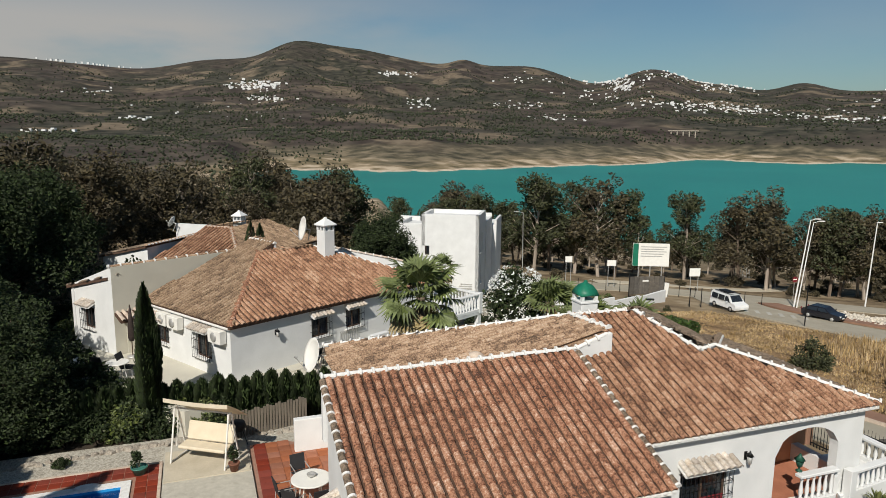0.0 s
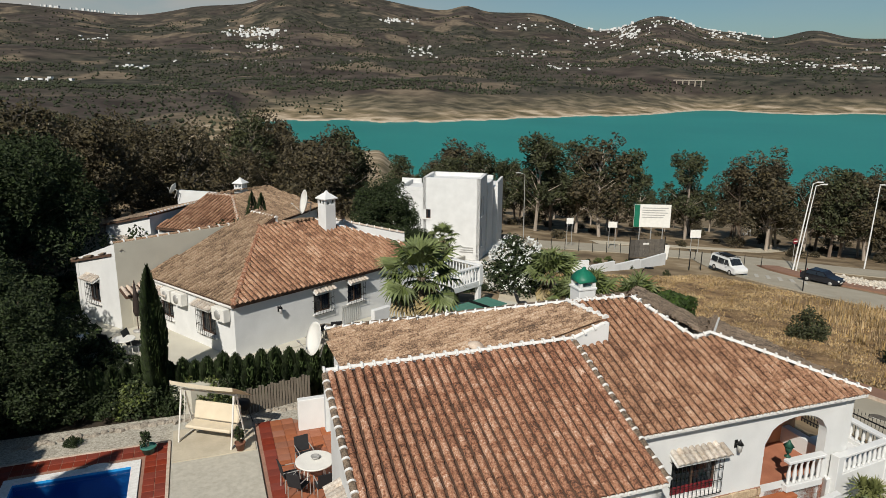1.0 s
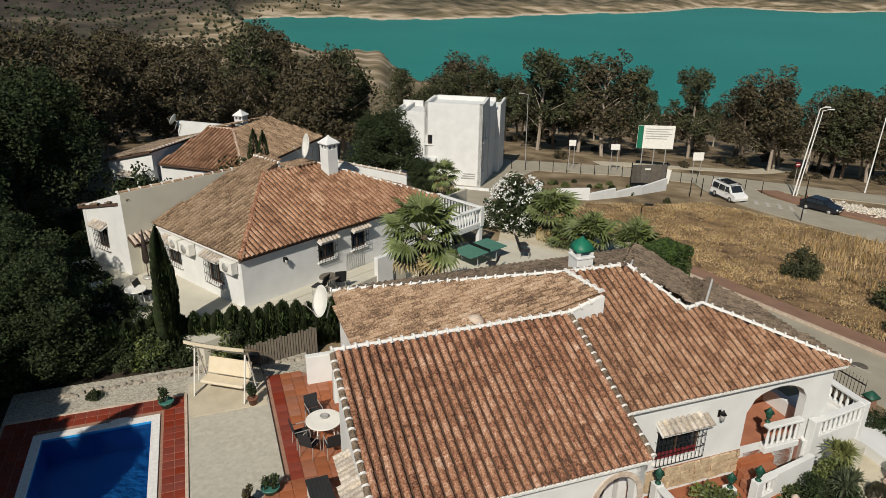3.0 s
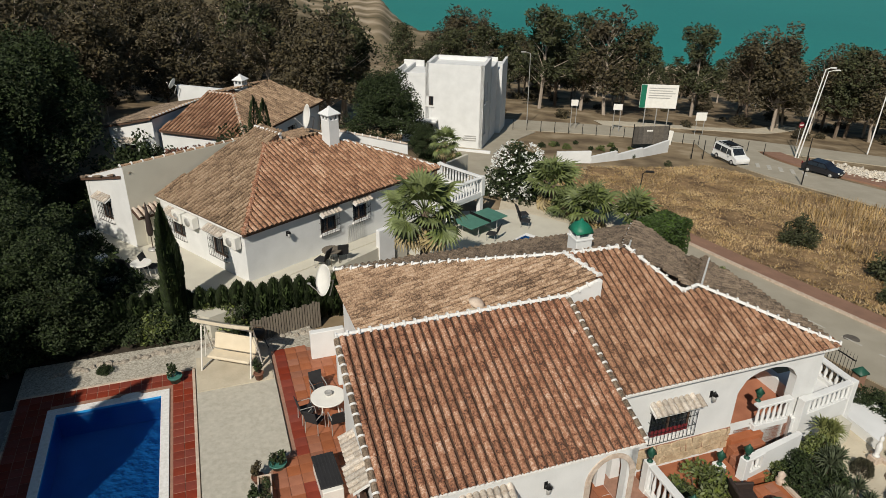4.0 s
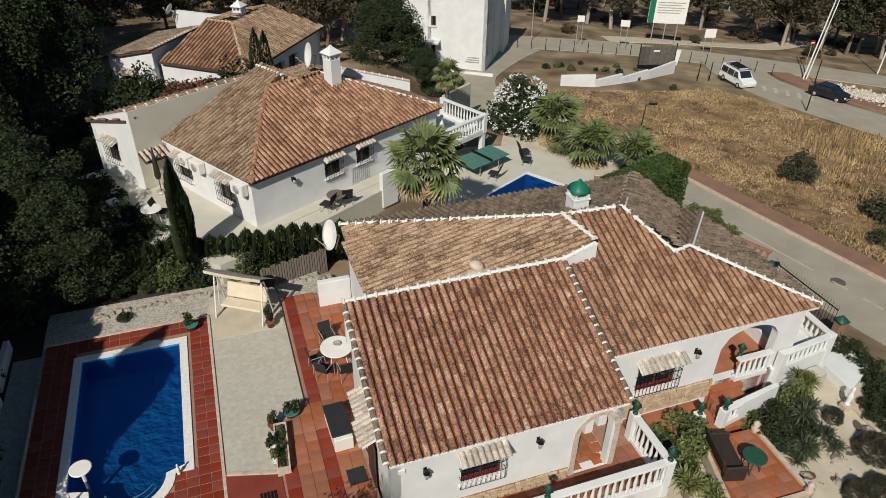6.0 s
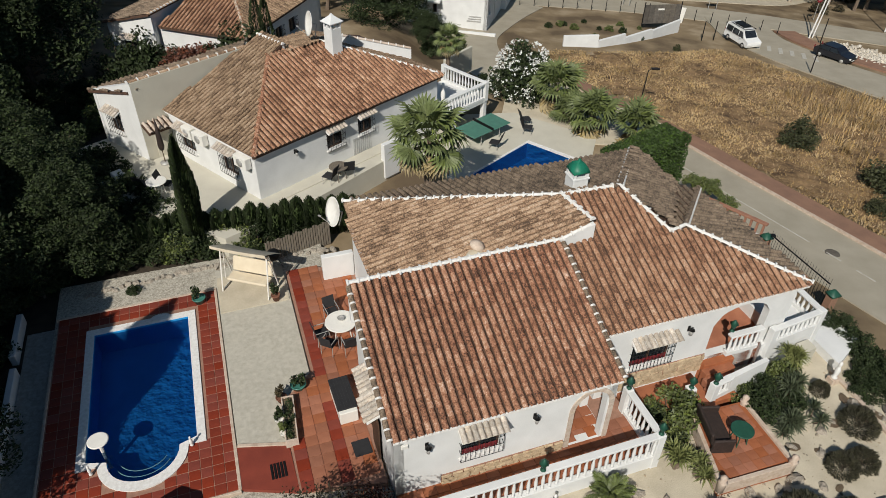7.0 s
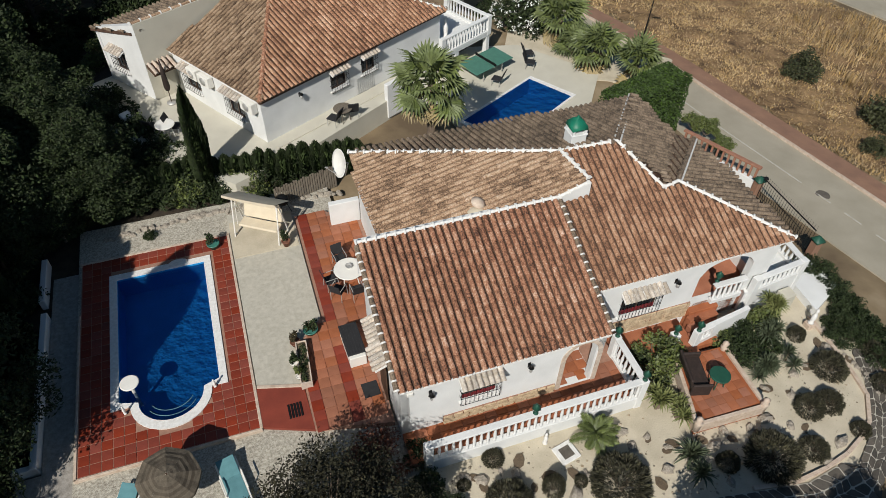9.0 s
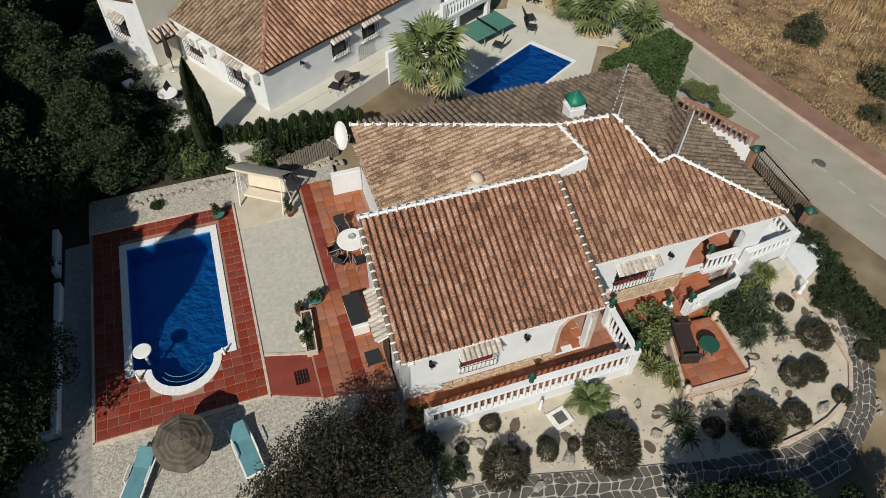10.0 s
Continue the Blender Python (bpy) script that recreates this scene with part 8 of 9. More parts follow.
lamp_post(33.2, 66.0, 8.6, "tall leaning twin white light pole by the road corner", (1.0, 0.3), 0.45, 0, 0.08, "street_lamp", M_MORTAR)
lamp_post(33.55, 66.1, 8.4, "tall leaning twin white light pole by the road corner", (1.0, 0.3), 0.55, 0, 0.065, "street_lamp", M_MORTAR)
lamp_post(43.2, 71.2, 8.8, "tall white light pole beside the road", (0.35, 0.1), 0.0, 0, 0.08, "street_lamp", M_MORTAR)
lamp_post(7.5, 74.4, 7.6, "thin grey light pole by the lakeside road", (0.1, 0), 0.5, 180, 0.05)
lamp_post(12.1, 43.0, 3.0, "dark post lamp with a flat head by the field", (0.15, 0), 0.2, 0, 0.05, "street_lamp", M_IRON)
lamp_post(14.2, 26.0, 0.9, "short dark lamp on the garden wall", (0, 0), 0.1, 0, 0.04, "street_lamp", M_IRON)
lamp_post(22.0, 25.0, 3.0, "dark post lamp with a flat head beside the footway", (0.1, 0), 0.2, 90, 0.05, "street_lamp", M_IRON)

# billboard
bb = thing("billboard", pose(22.45, 78.0, 0, 0, 0, -4), "white information board with a green strip on posts", "sign")
zb = -7.05
bm = bmesh.new()
box(bm, -2.05, 2.05, -0.05, 0.05, zb + 1.15, zb + 3.8, 0.02)
part("panel", bm, M_PLASTIC, bb)
bm = bmesh.new()
box(bm, -2.03, -1.42, -0.065, -0.054, zb + 1.17, zb + 3.78)
part("green_strip", bm, M_GREEN, bb)
for k in range(5):
    bm = bmesh.new()
    box(bm, -1.15, 1.75 - 0.35 * (k % 2) - 0.5 * (k == 4), -0.062, -0.054, zb + 3.35 - 0.27 * k, zb + 3.45 - 0.27 * k)
    part("line_of_writing", bm, M_GALV, bb, "grey bar of unreadable writing")
for x in (-1.3, 0, 1.3):
    bm = bmesh.new()
    rod(bm, (x, 0.08, zb - 2.6), (x, 0.08, zb + 3.5), 0.06, None, 6)
    part("post", bm, M_GALV, bb)
bm = bmesh.new()
box(bm, -0.35, 0.35, -0.04, 0.04, 0, 1.5, 0.02)
o = tagged(link("sign_board", bm, M_PLASTIC), "small leaning white board in front of the billboard", "sign")
o.matrix_basis = pose(21.2, 68.2, float(height(21.2, 68.2)), 0, 6, 0)
for x, y, w, h, z in ((12.4, 73.6, 0.75, 0.65, 2.5), (17.0, 73.4, 0.95, 0.65, 2.4), (26.4, 74.6, 1.2, 0.9, 1.7)):
    e = thing("road_sign", pose(x, y, float(height(x, y)), 0, 0, rngt.uniform(-8, 8)), "small white board on two posts", "sign", "small roadside boards")
    bm = bmesh.new()
    box(bm, -w / 2, w / 2, -0.03, 0.03, z, z + h, 0.01)
    part("panel", bm, M_PLASTIC, e)
    for px in (-w * 0.35, w * 0.35):
        bm = bmesh.new()
        rod(bm, (px, 0.04, -0.2), (px, 0.04, z + h * 0.8), 0.035, None, 6)
        part("post", bm, M_GALV, e)
e = thing("road_sign", pose(37.0, 74.0, float(height(37, 74)), 0, 0, 10), "round red and white traffic sign on a post", "sign")
bm = bmesh.new()
rod(bm, (0, 0, -0.2), (0, 0, 2.2), 0.03, None, 6)
part("post", bm, M_GALV, e)
bm = bmesh.new()
lathe(bm, [(0.32, 0), (0.32, 0.02)], 18, pose(0, -0.05, 2.2, 90, 0, 0))
part("disc", bm, M_CURTAIN, e)
bm = bmesh.new()
box(bm, -0.22, 0.22, -0.085, -0.072, 2.14, 2.26)
part("bar", bm, M_PLASTIC, e)

# walled plot with a dark gate
plot = thing("plot_wall", Matrix.Identity(4), "low stepped white wall round an empty plot", "wall")
steps = [((8.6, 57.2), (11.6, 57.6), 1.1), ((11.6, 57.6), (14.2, 59.4), 0.9), ((14.2, 59.4), (17.0, 61.6), 0.9), ((17.0, 61.6), (20.2, 64.6), 1.2)]
for a, b, h in steps:
    d = Vector((b[0] - a[0], b[1] - a[1], 0))
    z = min(float(height(*a)), float(height(*b)))
    bm = bmesh.new()
    box(bm, 0, d.length, -0.12, 0.12, z - 0.5, z + h, 0.015, Matrix.Translation((*a, 0)) @ Matrix.Rotation(math.atan2(d.y, d.x), 4, "Z"))
    part("wall_stretch", bm, M_WALL, plot)
gt = thing("gate", pose(16.8, 64.7, float(height(16.8, 64.7)) + 0.4, 0, 0, 8), "dark grey sheet-metal gate", "gate")
for k in range(7):
    bm = bmesh.new()
    box(bm, 0.5 * k, 0.5 * k + 0.48, -0.03, 0.03, 0.1, 1.85, 0.01)
    part("panel", bm, M_SLATE, gt)
for x in (0, 3.5):
    bm = bmesh.new()
    rod(bm, (x, 0, -0.8), (x, 0, 2.1), 0.05, None, 6)
    part("post", bm, M_IRON, gt)
bm = bmesh.new()
box(bm, 1.3, 1.9, -0.045, -0.034, 1.35, 1.5)
part("plate", bm, M_PLASTIC, gt, "white bar of unreadable writing")
pf = thing("wire_fence", Matrix.Identity(4), "thin wire fence on dark posts along the road", "fence")
for k in range(24):
    x, y = -3 + 1.45 * k, 69.6 + 0.9 * math.sin(k * 0.13) - max(0, k - 16) * 0.45
    bm = bmesh.new()
    rod(bm, (x, y, float(height(x, y)) - 0.2), (x, y, float(height(x, y)) + 1.15), 0.035, None, 5)
    part("post", bm, M_IRON, pf)
for x, y, h in ((21.8, 62.2, 1.8), (23.0, 62.6, 1.8), (28.6, 54.6, 2.6), (33.5, 64.2, 2.4)):
    bm = bmesh.new()
    rod(bm, (0, 0, -0.2), (0, 0, h), 0.05, 0.04, 6)
    o = tagged(link("post", bm, M_IRON), "dark upright post by the road", "post", "roadside posts")
    o.location = (x, y, float(height(x, y)))


# ---- vehicles ----
M_CAR_W = material("white_car_paint", (0.75, 0.75, 0.73), (0.68, 0.68, 0.66), 1, 0.25, 0, 5, spec=0.6)
M_CAR_B = material("black_car_paint", (0.012, 0.013, 0.018), None, 1, 0.2, 0, 5, spec=0.6)
M_TYRE = material("tyre_rubber", (0.02, 0.02, 0.02), None, 8, 0.9, 0.1, 40)


def vehicle(name, x, y, ang, length, width, profile, glass, paint, label, rack=False):
    """A car from its side profile: lofted body, set-in glass, wheels with rims, lights."""
    z = float(height(x, y)) + 0.1
    e = thing(name, pose(x, y, z, 0, 0, ang) @ Matrix.Scale(0.80, 4), label, "car")
    bm = bmesh.new()
    n = len(profile)
    rows = []
    for k, wf in ((0, 1.0), (1, 1.0)):
        s = -1 if k == 0 else 1
        rows.append([bm.verts.new((px, s * width / 2 * (1.0 if pz < 0.95 else 1.0 - 0.16 * (pz - 0.95) / 0.6), pz)) for px, pz in profile])
    for i in range(n):
        j = (i + 1) % n
        bm.faces.new((rows[0][i], rows[0][j], rows[1][j], rows[1][i]))
    bm.faces.new(rows[0][::-1])
    bm.faces.new(rows[1])
    bmesh.ops.recalc_face_normals(bm, faces=bm.faces[:])
    bmesh.ops.bevel(bm, geom=bm.edges[:], offset=0.035, segments=2, affect="EDGES")
    body = part("body", bm, paint, e)
    for gname, pts in glass:
        bm = bmesh.new()
        bm.faces.new([bm.verts.new(p) for p in pts])
        r = bmesh.ops.extrude_face_region(bm, geom=bm.faces[:])
        nrm = (Vector(pts[1]) - Vector(pts[0])).cross(Vector(pts[2]) - Vector(pts[0])).normalized()
        bmesh.ops.translate(bm, verts=[v for v in r["geom"] if isinstance(v, bmesh.types.BMVert)], vec=nrm * -0.02)
        part(gname, bm, M_GLASS, e)
    for px in (length * 0.31, -length * 0.30):
        for s in (-1, 1):
            bm = bmesh.new()
            lathe(bm, [(0.2, -0.1), (0.31, -0.1), (0.33, -0.07), (0.33, 0.07), (0.31, 0.1), (0.2, 0.1)], 18, pose(px, s * (width / 2 - 0.08), 0.33, 90, 0, 0))
            w = part("wheel", bm, M_TYRE, e)
            bm = bmesh.new()
            lathe(bm, [(0.2, -0.105), (0.2, 0.105), (0.06, 0.11)], 12, pose(px, s * (width / 2 - 0.08), 0.33, 90 if s < 0 else -90, 0, 0))
            part("rim", bm, M_GALV, w)
    for s in (-1, 1):
        bm = bmesh.new()
        box(bm, length / 2 - 0.12, length / 2 + 0.01, s * width * 0.36 - 0.14, s * width * 0.36 + 0.14, 0.62, 0.78, 0.02)
        part("headlight", bm, M_PLASTIC, e)
        bm = bmesh.new()
        box(bm, -length / 2 - 0.01, -length / 2 + 0.08, s * width * 0.43 - 0.07, s * width * 0.43 + 0.07, 0.75, 1.1, 0.02)
        part("rear_light", bm, M_CURTAIN, e)
        bm = bmesh.new()
        box(bm, length * 0.19, length * 0.19 + 0.1, s * (width / 2 + 0.12) - 0.1, s * (width / 2 + 0.12) + 0.1, 1.0, 1.14, 0.03)
        part("mirror", bm, paint, e)
    bm = bmesh.new()
    box(bm, length / 2, length / 2 + 0.012, -0.26, 0.26, 0.42, 0.53)
    part("plate", bm, M_PLASTIC, e)
    if rack:
        for k in range(5):
            bm = bmesh.new()
            px = -1.5 + 0.62 * k
            rod(bm, (px, -width * 0.38, 1.95), (px, width * 0.38, 1.95), 0.03, None, 6)
            part("rack_bar", bm, M_IRON, e)
        for s in (-1, 1):
            bm = bmesh.new()
            rod(bm, (-1.6, s * width * 0.38, 1.95), (1.1, s * width * 0.38, 1.95), 0.03, None, 6)
            part("rack_rail", bm, M_IRON, e)
        bm = bmesh.new()
        box(bm, -1.3, 0.4, -0.45, 0.45, 1.96, 2.05, 0.02)
        part("roof_load", bm, M_IRON, e)
    return e


van_prof = [(-2.2, 0.32), (2.15, 0.32), (2.25, 0.6), (2.2, 0.9), (1.5, 1.12), (0.85, 1.85), (-1.95, 1.9), (-2.2, 1.7)]
W = 1.82
side = lambda s, a, b, z0, z1, c=0.0: [(a, s * W / 2 * 1.005, z0), (b, s * W / 2 * 1.005, z0), (b - c, s * W / 2 * 0.885, z1), (a + 0.03, s * W / 2 * 0.885, z1)][:: (1 if s < 0 else -1)]
vg = [("windscreen", [(1.47, -0.72, 1.16), (1.47, 0.72, 1.16), (0.92, 0.66, 1.78), (0.92, -0.66, 1.78)])]
for s in (-1, 1):
    vg += [("side_window", side(s, 0.35, 1.25, 1.08, 1.66, 0.45)), ("side_window", side(s, -0.75, 0.25, 1.08, 1.66)), ("side_window", side(s, -1.9, -0.85, 1.08, 1.66))]
vehicle("van", 25.3, 62.0, -72, 4.45, W, van_prof, vg, M_CAR_W, "white van with a loaded roof rack parked by the field", True)
car_prof = [(-2.0, 0.3), (2.0, 0.3), (2.1, 0.55), (2.0, 0.78), (1.0, 0.95), (0.35, 1.42), (-1.1, 1.45), (-1.85, 1.02), (-2.05, 0.85)]
cg = [("windscreen", [(0.95, -0.66, 0.99), (0.95, 0.66, 0.99), (0.40, 0.60, 1.37), (0.40, -0.60, 1.37)])]
for s in (-1, 1):
    cg += [("side_window", side(s, -0.25, 0.8, 0.97, 1.34, 0.4)), ("side_window", side(s, -1.35, -0.3, 0.97, 1.34))]
vehicle("car", 32.5, 59.2, -52, 4.15, 1.75, car_prof, cg, M_CAR_B, "black hatchback car parked at the roadside")

# pale rubble tipped beside the side road
rngr = random.Random(44)
vs, fs = [], []
for _ in range(900):
    t = rngr.random()
    x, y = 34.5 + 7.5 * t + rngr.gauss(0, 0.6), 62.5 - 5.5 * t + rngr.gauss(0, 1.3)
    r = rngr.uniform(0.08, 0.34)
    k = len(vs)
    z = float(-1.75 - 0.107 * min(60, max(0, 0.45 * x + 0.89 * y - 20))) + 0.1
    vs += [(x + r * math.cos(a) * rngr.uniform(.7, 1.2), y + r * math.sin(a) * rngr.uniform(.7, 1.2), z) for a in (0.2, 1.8, 3.3, 4.9)] + [(x + rngr.uniform(-.1, .1), y, z + r * rngr.uniform(0.4, 0.9))]
    fs += [(k, k + 1, k + 4), (k + 1, k + 2, k + 4), (k + 2, k + 3, k + 4), (k + 3, k, k + 4)]
M_RUBBLE = material("pale_rubble", (0.55, 0.50, 0.42), (0.38, 0.33, 0.26), 2, 0.95, 0.4, 12, rnd=-0.25)
tagged(raw("rubble", vs, fs, M_RUBBLE), "pale heap of rubble beside the side road", "rubble", kind="stuff")


# ---- plants round the villas ----
palm("fan_palm", -1.07, 25.4, -1.7, 4.8, 0.17, 30, [fan_leaf(1, 1.0, 0.95, 17), fan_leaf(2, 0.85, 0.88, 17)], M_PALM, "tall fan palm with drooping dry skirt before the white wall", 1, 12, (-40, 72))
palm("fan_palm", 5.75, 38.0, POOL_G - 0.45, 1.7, 0.16, 28, [fan_leaf(3, 1.0, 1.0), fan_leaf(4, 0.8, 0.95)], M_PALM, "fan palm beside the white oleander", 2, 5, (-10, 80))
palm("fan_palm", 7.55, 35.2, POOL_G - 0.45, 1.4, 0.16, 28, [fan_leaf(5, 0.95, 1.0), fan_leaf(6, 0.8, 0.95)], M_PALM, "low fan palm beside the small pool", 5, 4, (-10, 80))
palm("fan_palm", 9.5, 33.6, POOL_G - 0.45, 1.6, 0.15, 26, [fan_leaf(7, 0.85, 0.95), fan_leaf(8, 0.7, 0.9)], M_PALM, "low fan palm beside the clipped hedge", 7, 3, (-5, 80))
palm("fan_palm", 6.6, 36.6, POOL_G - 0.45, 0.7, 0.15, 26, [fan_leaf(10, 0.85, 0.8), fan_leaf(11, 0.7, 0.75)], M_PALM, "low fan palm among its neighbours", 9, 3, (-5, 80))
palm("fan_palm", -0.7, 41.4, -2.3, 3.3, 0.12, 24, [fan_leaf(9, 0.6, 0.6)], M_PALM, "thin yucca palm by the road bend", 8, 10, (-60, 70))

# white oleander
ol = thing("oleander", pose(3.9, 40.0, -2.4), "large oleander bush covered in white flowers", "shrub")
me_s, me_f = shrub_meshes(301, 2.3, 3.9, 60, 90, 0.13)
me_s.materials.append(M_BARK)
me_f.materials.append(M_LEAF_DARK)
new("branchwork", me_s).parent = ol
new("foliage", me_f).parent = ol
rngo = random.Random(4)
vs, fs = [], []
for k in range(340):
    a, zz = rngo.uniform(0, 6.28), rngo.uniform(0.15, 1)
    c = math.sqrt(1 - (zz * 0.9) ** 2)
    leaf_cloud(rngo, (2.15 * c * math.cos(a), 2.15 * c * math.sin(a), 0.6 + 3.1 * zz), (0.13, 0.13, 0.11), 6, 0.07, vs, fs)
raw("blossom", vs, fs, M_FLOWER, ol, "clusters of white flowers")


def cypress(x, y, z, h, r, label, seed, n=2600, leaf=1.0, core=False):
    e = thing("cypress", pose(x, y, z), label, "tree")
    rng = random.Random(seed)
    bm = bmesh.new()
    rod(bm, (0, 0, -0.2), (0, 0, h * 0.9), 0.08, 0.02, 7)
    part("trunk", bm, M_BARK, e)
    if core:
        # solid core added inside the crown to block light, in place of modelled branches
        bm = bmesh.new()
        lathe(bm, [(r * 0.72 * math.sin(math.pi * min(1, k / 9 * 0.92 + 0.10)) ** 0.65 * (1 + 0.12 * math.sin(k * 2.3)), 0.3 + h * 0.95 * k / 9) for k in range(10)], 11)
        part("branchwork", bm, M_LEAF_DARK, e)
    vs, fs = [], []
    for _ in range(n):
        t = rng.random()
        a = rng.uniform(0, 6.28)
        rr = r * (math.sin(math.pi * min(1, t * 0.92 + 0.10)) ** 0.65) * (0.75 + 0.3 * rng.random()) * (1 + 0.16 * math.sin(a * 3 + t * 9 + seed))
        p = Vector((rr * math.cos(a), rr * math.sin(a), 0.1 + t * h))
        u = Vector((math.cos(a) * 0.35, math.sin(a) * 0.35, 1)).normalized()
        w = u.cross(Vector((math.cos(a + 1), math.sin(a + 1), 0))).normalized()
        k = len(vs)
        L = rng.uniform(0.10, 0.2) * leaf
        vs += [p - u * L * 0.5, p + w * 0.04 * leaf, p + u * L, p - w * 0.04 * leaf]
        fs.append((k, k + 1, k + 2, k + 3))
    raw("foliage", vs, fs, M_LEAF_DARK, e)
    return e


cypress(*local(-14.4, 3.3), -1.75, 8.2, 1.5, "tall dense cypress outside the pool wall", 12, 9000, 2.2, True)
cypress(*local(-15.2, 1.0), -1.75, 9.0, 1.6, "tall dense cypress outside the pool wall", 13, 9000, 2.2, True)
cypress(*local(-12.95, 1.75), -1.75, 10.4, 1.15, "tall dense cypress outside the pool wall", 14, 9000, 2.2, True)
# conifers added at the picture's edge only to shade the deck's left side
for k in range(5):
    cypress(*local(-12.35, 2.3 + 1.4 * k), -1.75, 5.2 + 0.3 * (k % 2), 0.95, "dense dark conifer behind the low pool wall", 90 + k, 3000, 1.8, True)
# further cypresses added to fill gaps in that shade
for u, v, h in ((-13.7, 3.6, 8.2), (-13.3, 5.6, 7.2), (-13.0, 7.4, 6.2)):
    cypress(*local(u, v), -1.75, h, 1.25, "tall dense cypress outside the pool wall", int(10 * h), 6000, 2.2, True)
# unseen row added as a shade caster
for k in range(5):
    cypress(*local(-15.8 - 0.1 * (k % 2), -6.8 + 1.75 * k), -1.75, 5.0 + 0.35 * (k % 3), 1.2, "dense dark conifer in a row along the plot edge", 20 + k, 3000, 1.8, True)
cypress(-10.8, 23.2, -1.72, 5.6, 0.42, "slim dark cypress rising over the hedge", 1, 5200, 1.0, True)
cypress(-11.95, 39.9, -1.75, 5.6, 0.5, "dark cypress behind the tiled roof", 2, 1500)
cypress(-11.4, 39.9, -1.75, 5.5, 0.45, "dark cypress behind the tiled roof", 3, 1500)

# box hedge beside the pool terrace
M_HEDGE = material("clipped_hedge_leaf", (0.060, 0.095, 0.026), (0.028, 0.048, 0.013), 2, 0.7, 0, 20, spec=0.15, rnd=-0.35)
bh = thing("box_hedge", pose(9.15, 29.7, -2.5, 0, 0, 38), "clipped square green hedge by the road", "hedge")
vs, fs = [], []
rngh = random.Random(6)
for _ in range(15000):
    f = rngh.choice((0, 0, 1, 2, 2, 3))
    u, v = rngh.uniform(-1, 1), rngh.uniform(0, 1)
    x, y, z = {0: (u * 2.3, rngh.uniform(-0.8, 0.8), 3.3), 1: (u * 2.3, 0.8, v * 3.3), 2: (u * 2.3, -0.8, v * 3.3), 3: ((1 if u > 0 else -1) * 2.3, rngh.uniform(-0.8, 0.8), v * 3.3)}[f]
    leaf_cloud(rngh, (x, y, z), (0.07, 0.07, 0.07), 1, 0.08, vs, fs)
raw("foliage", vs, fs, M_HEDGE, bh)
bm = bmesh.new()
box(bm, -2.18, 2.18, -0.68, 0.68, 0.0, 3.2)
part("branchwork", bm, M_LEAF_DARK, bh)
for x, y, s in ((13.0, 30.3, 1.1), (13.4, 28.9, 1.0), (12.4, 30.8, 1.0)):
    plant(LOOSE[1], x, y, s, -2.4)

# round bush beside the terrace steps
plant(LOOSE[1], *local(12.4, 0.1), 0.8, -1.72, None, 1.1)

# hedge between the plots, and the planted bed behind the pool
hc = [cypress(0, 0, -1.75, 2.0, 0.42, "dense dark conifer in a clipped hedge row", 61 + k, 1700, 1.0, True) for k in range(2)]
for e in hc:
    e.name = "hedge_conifer"
    tagged(e, "dense dark conifer in a clipped hedge row", "hedge", "conifer hedge between the plots")
hedge_line = [(-17.5, 21.2), (-11.6, 23.55), (-8.1, 24.2), (-4.4, 25.4)]
hedge_len = sum(math.dist(p, q) for p, q in zip(hedge_line, hedge_line[1:]))
for k in range(29):
    p, d = along(hedge_line, hedge_len * k / 28)
    m = Matrix.LocRotScale((p.x + rngt.uniform(-.06, .06), p.y + rngt.uniform(-.06, .06), -1.75), Euler((0, 0, rngt.uniform(0, 6.28))), Vector((1.0, 1.0, 0.92 + rngt.uniform(-.06, .08))))
    (hc[k] if k < 2 else copy_thing(hc[k % 2], Matrix.Identity(4))).matrix_basis = m
for u, v, s, k in ((-8.6, 14.3, 1.2, 0), (-7.5, 14.4, 1.3, 0), (-6.4, 14.3, 1.2, 0), (-5.3, 14.2, 1.5, 1), (-4.2, 14.3, 1.4, 0), (-3.0, 14.2, 1.5, 1), (-9.6, 14.3, 1.4, 0), (-10.8, 13.6, 1.4, 0), (-11.8, 12.8, 1.4, 0)):
    plant(LOOSE[k], *local(u, v), s, -1.7, None, 1.2)
plant(LOOSE[0], *local(-7.3, 12.2), 0.45, GRAV, None, 0.9)
for u, v, sd in ((-10.7, 13.2, 21), (-12.3, 15.6, 22), (-12.8, 12.0, 23)):
    yucca(u, v, -1.75, 0.9, 60, 0.55, M_YUCCA, sd, "pale green yucca in the shaded bed")
# cane fence at the patio corner
fc = thing("cane_fence", MA, "grey cane fence behind the patio corner", "fence")
for k in range(26):
    bm = bmesh.new()
    x = -2.0 + 0.11 * k
    box(bm, x, x + 0.09, 12.5 + 0.03 * k, 12.54 + 0.03 * k, -1.7, -0.5 + 0.05 * math.sin(k * 1.7))
    part("cane", bm, M_FENCE, fc)
# dark barbecue and boxes behind the swing seat
bq = thing("barbecue", MA @ Matrix.Translation((-1.75, 12.0, GRAV)), "black kettle barbecue on legs", "barbecue")
bm = bmesh.new()
lathe(bm, [(0.05, 0.5), (0.25, 0.6), (0.3, 0.75), (0.24, 0.9), (0.06, 0.98)], 14)
part("kettle", bm, M_IRON, bq)
for k in range(3):
    bm = bmesh.new()
    a = k * 2.094
    rod(bm, (0.32 * math.cos(a), 0.32 * math.sin(a), 0), (0.15 * math.cos(a), 0.15 * math.sin(a), 0.6), 0.015, None, 5)
    part("leg", bm, M_IRON, bq)

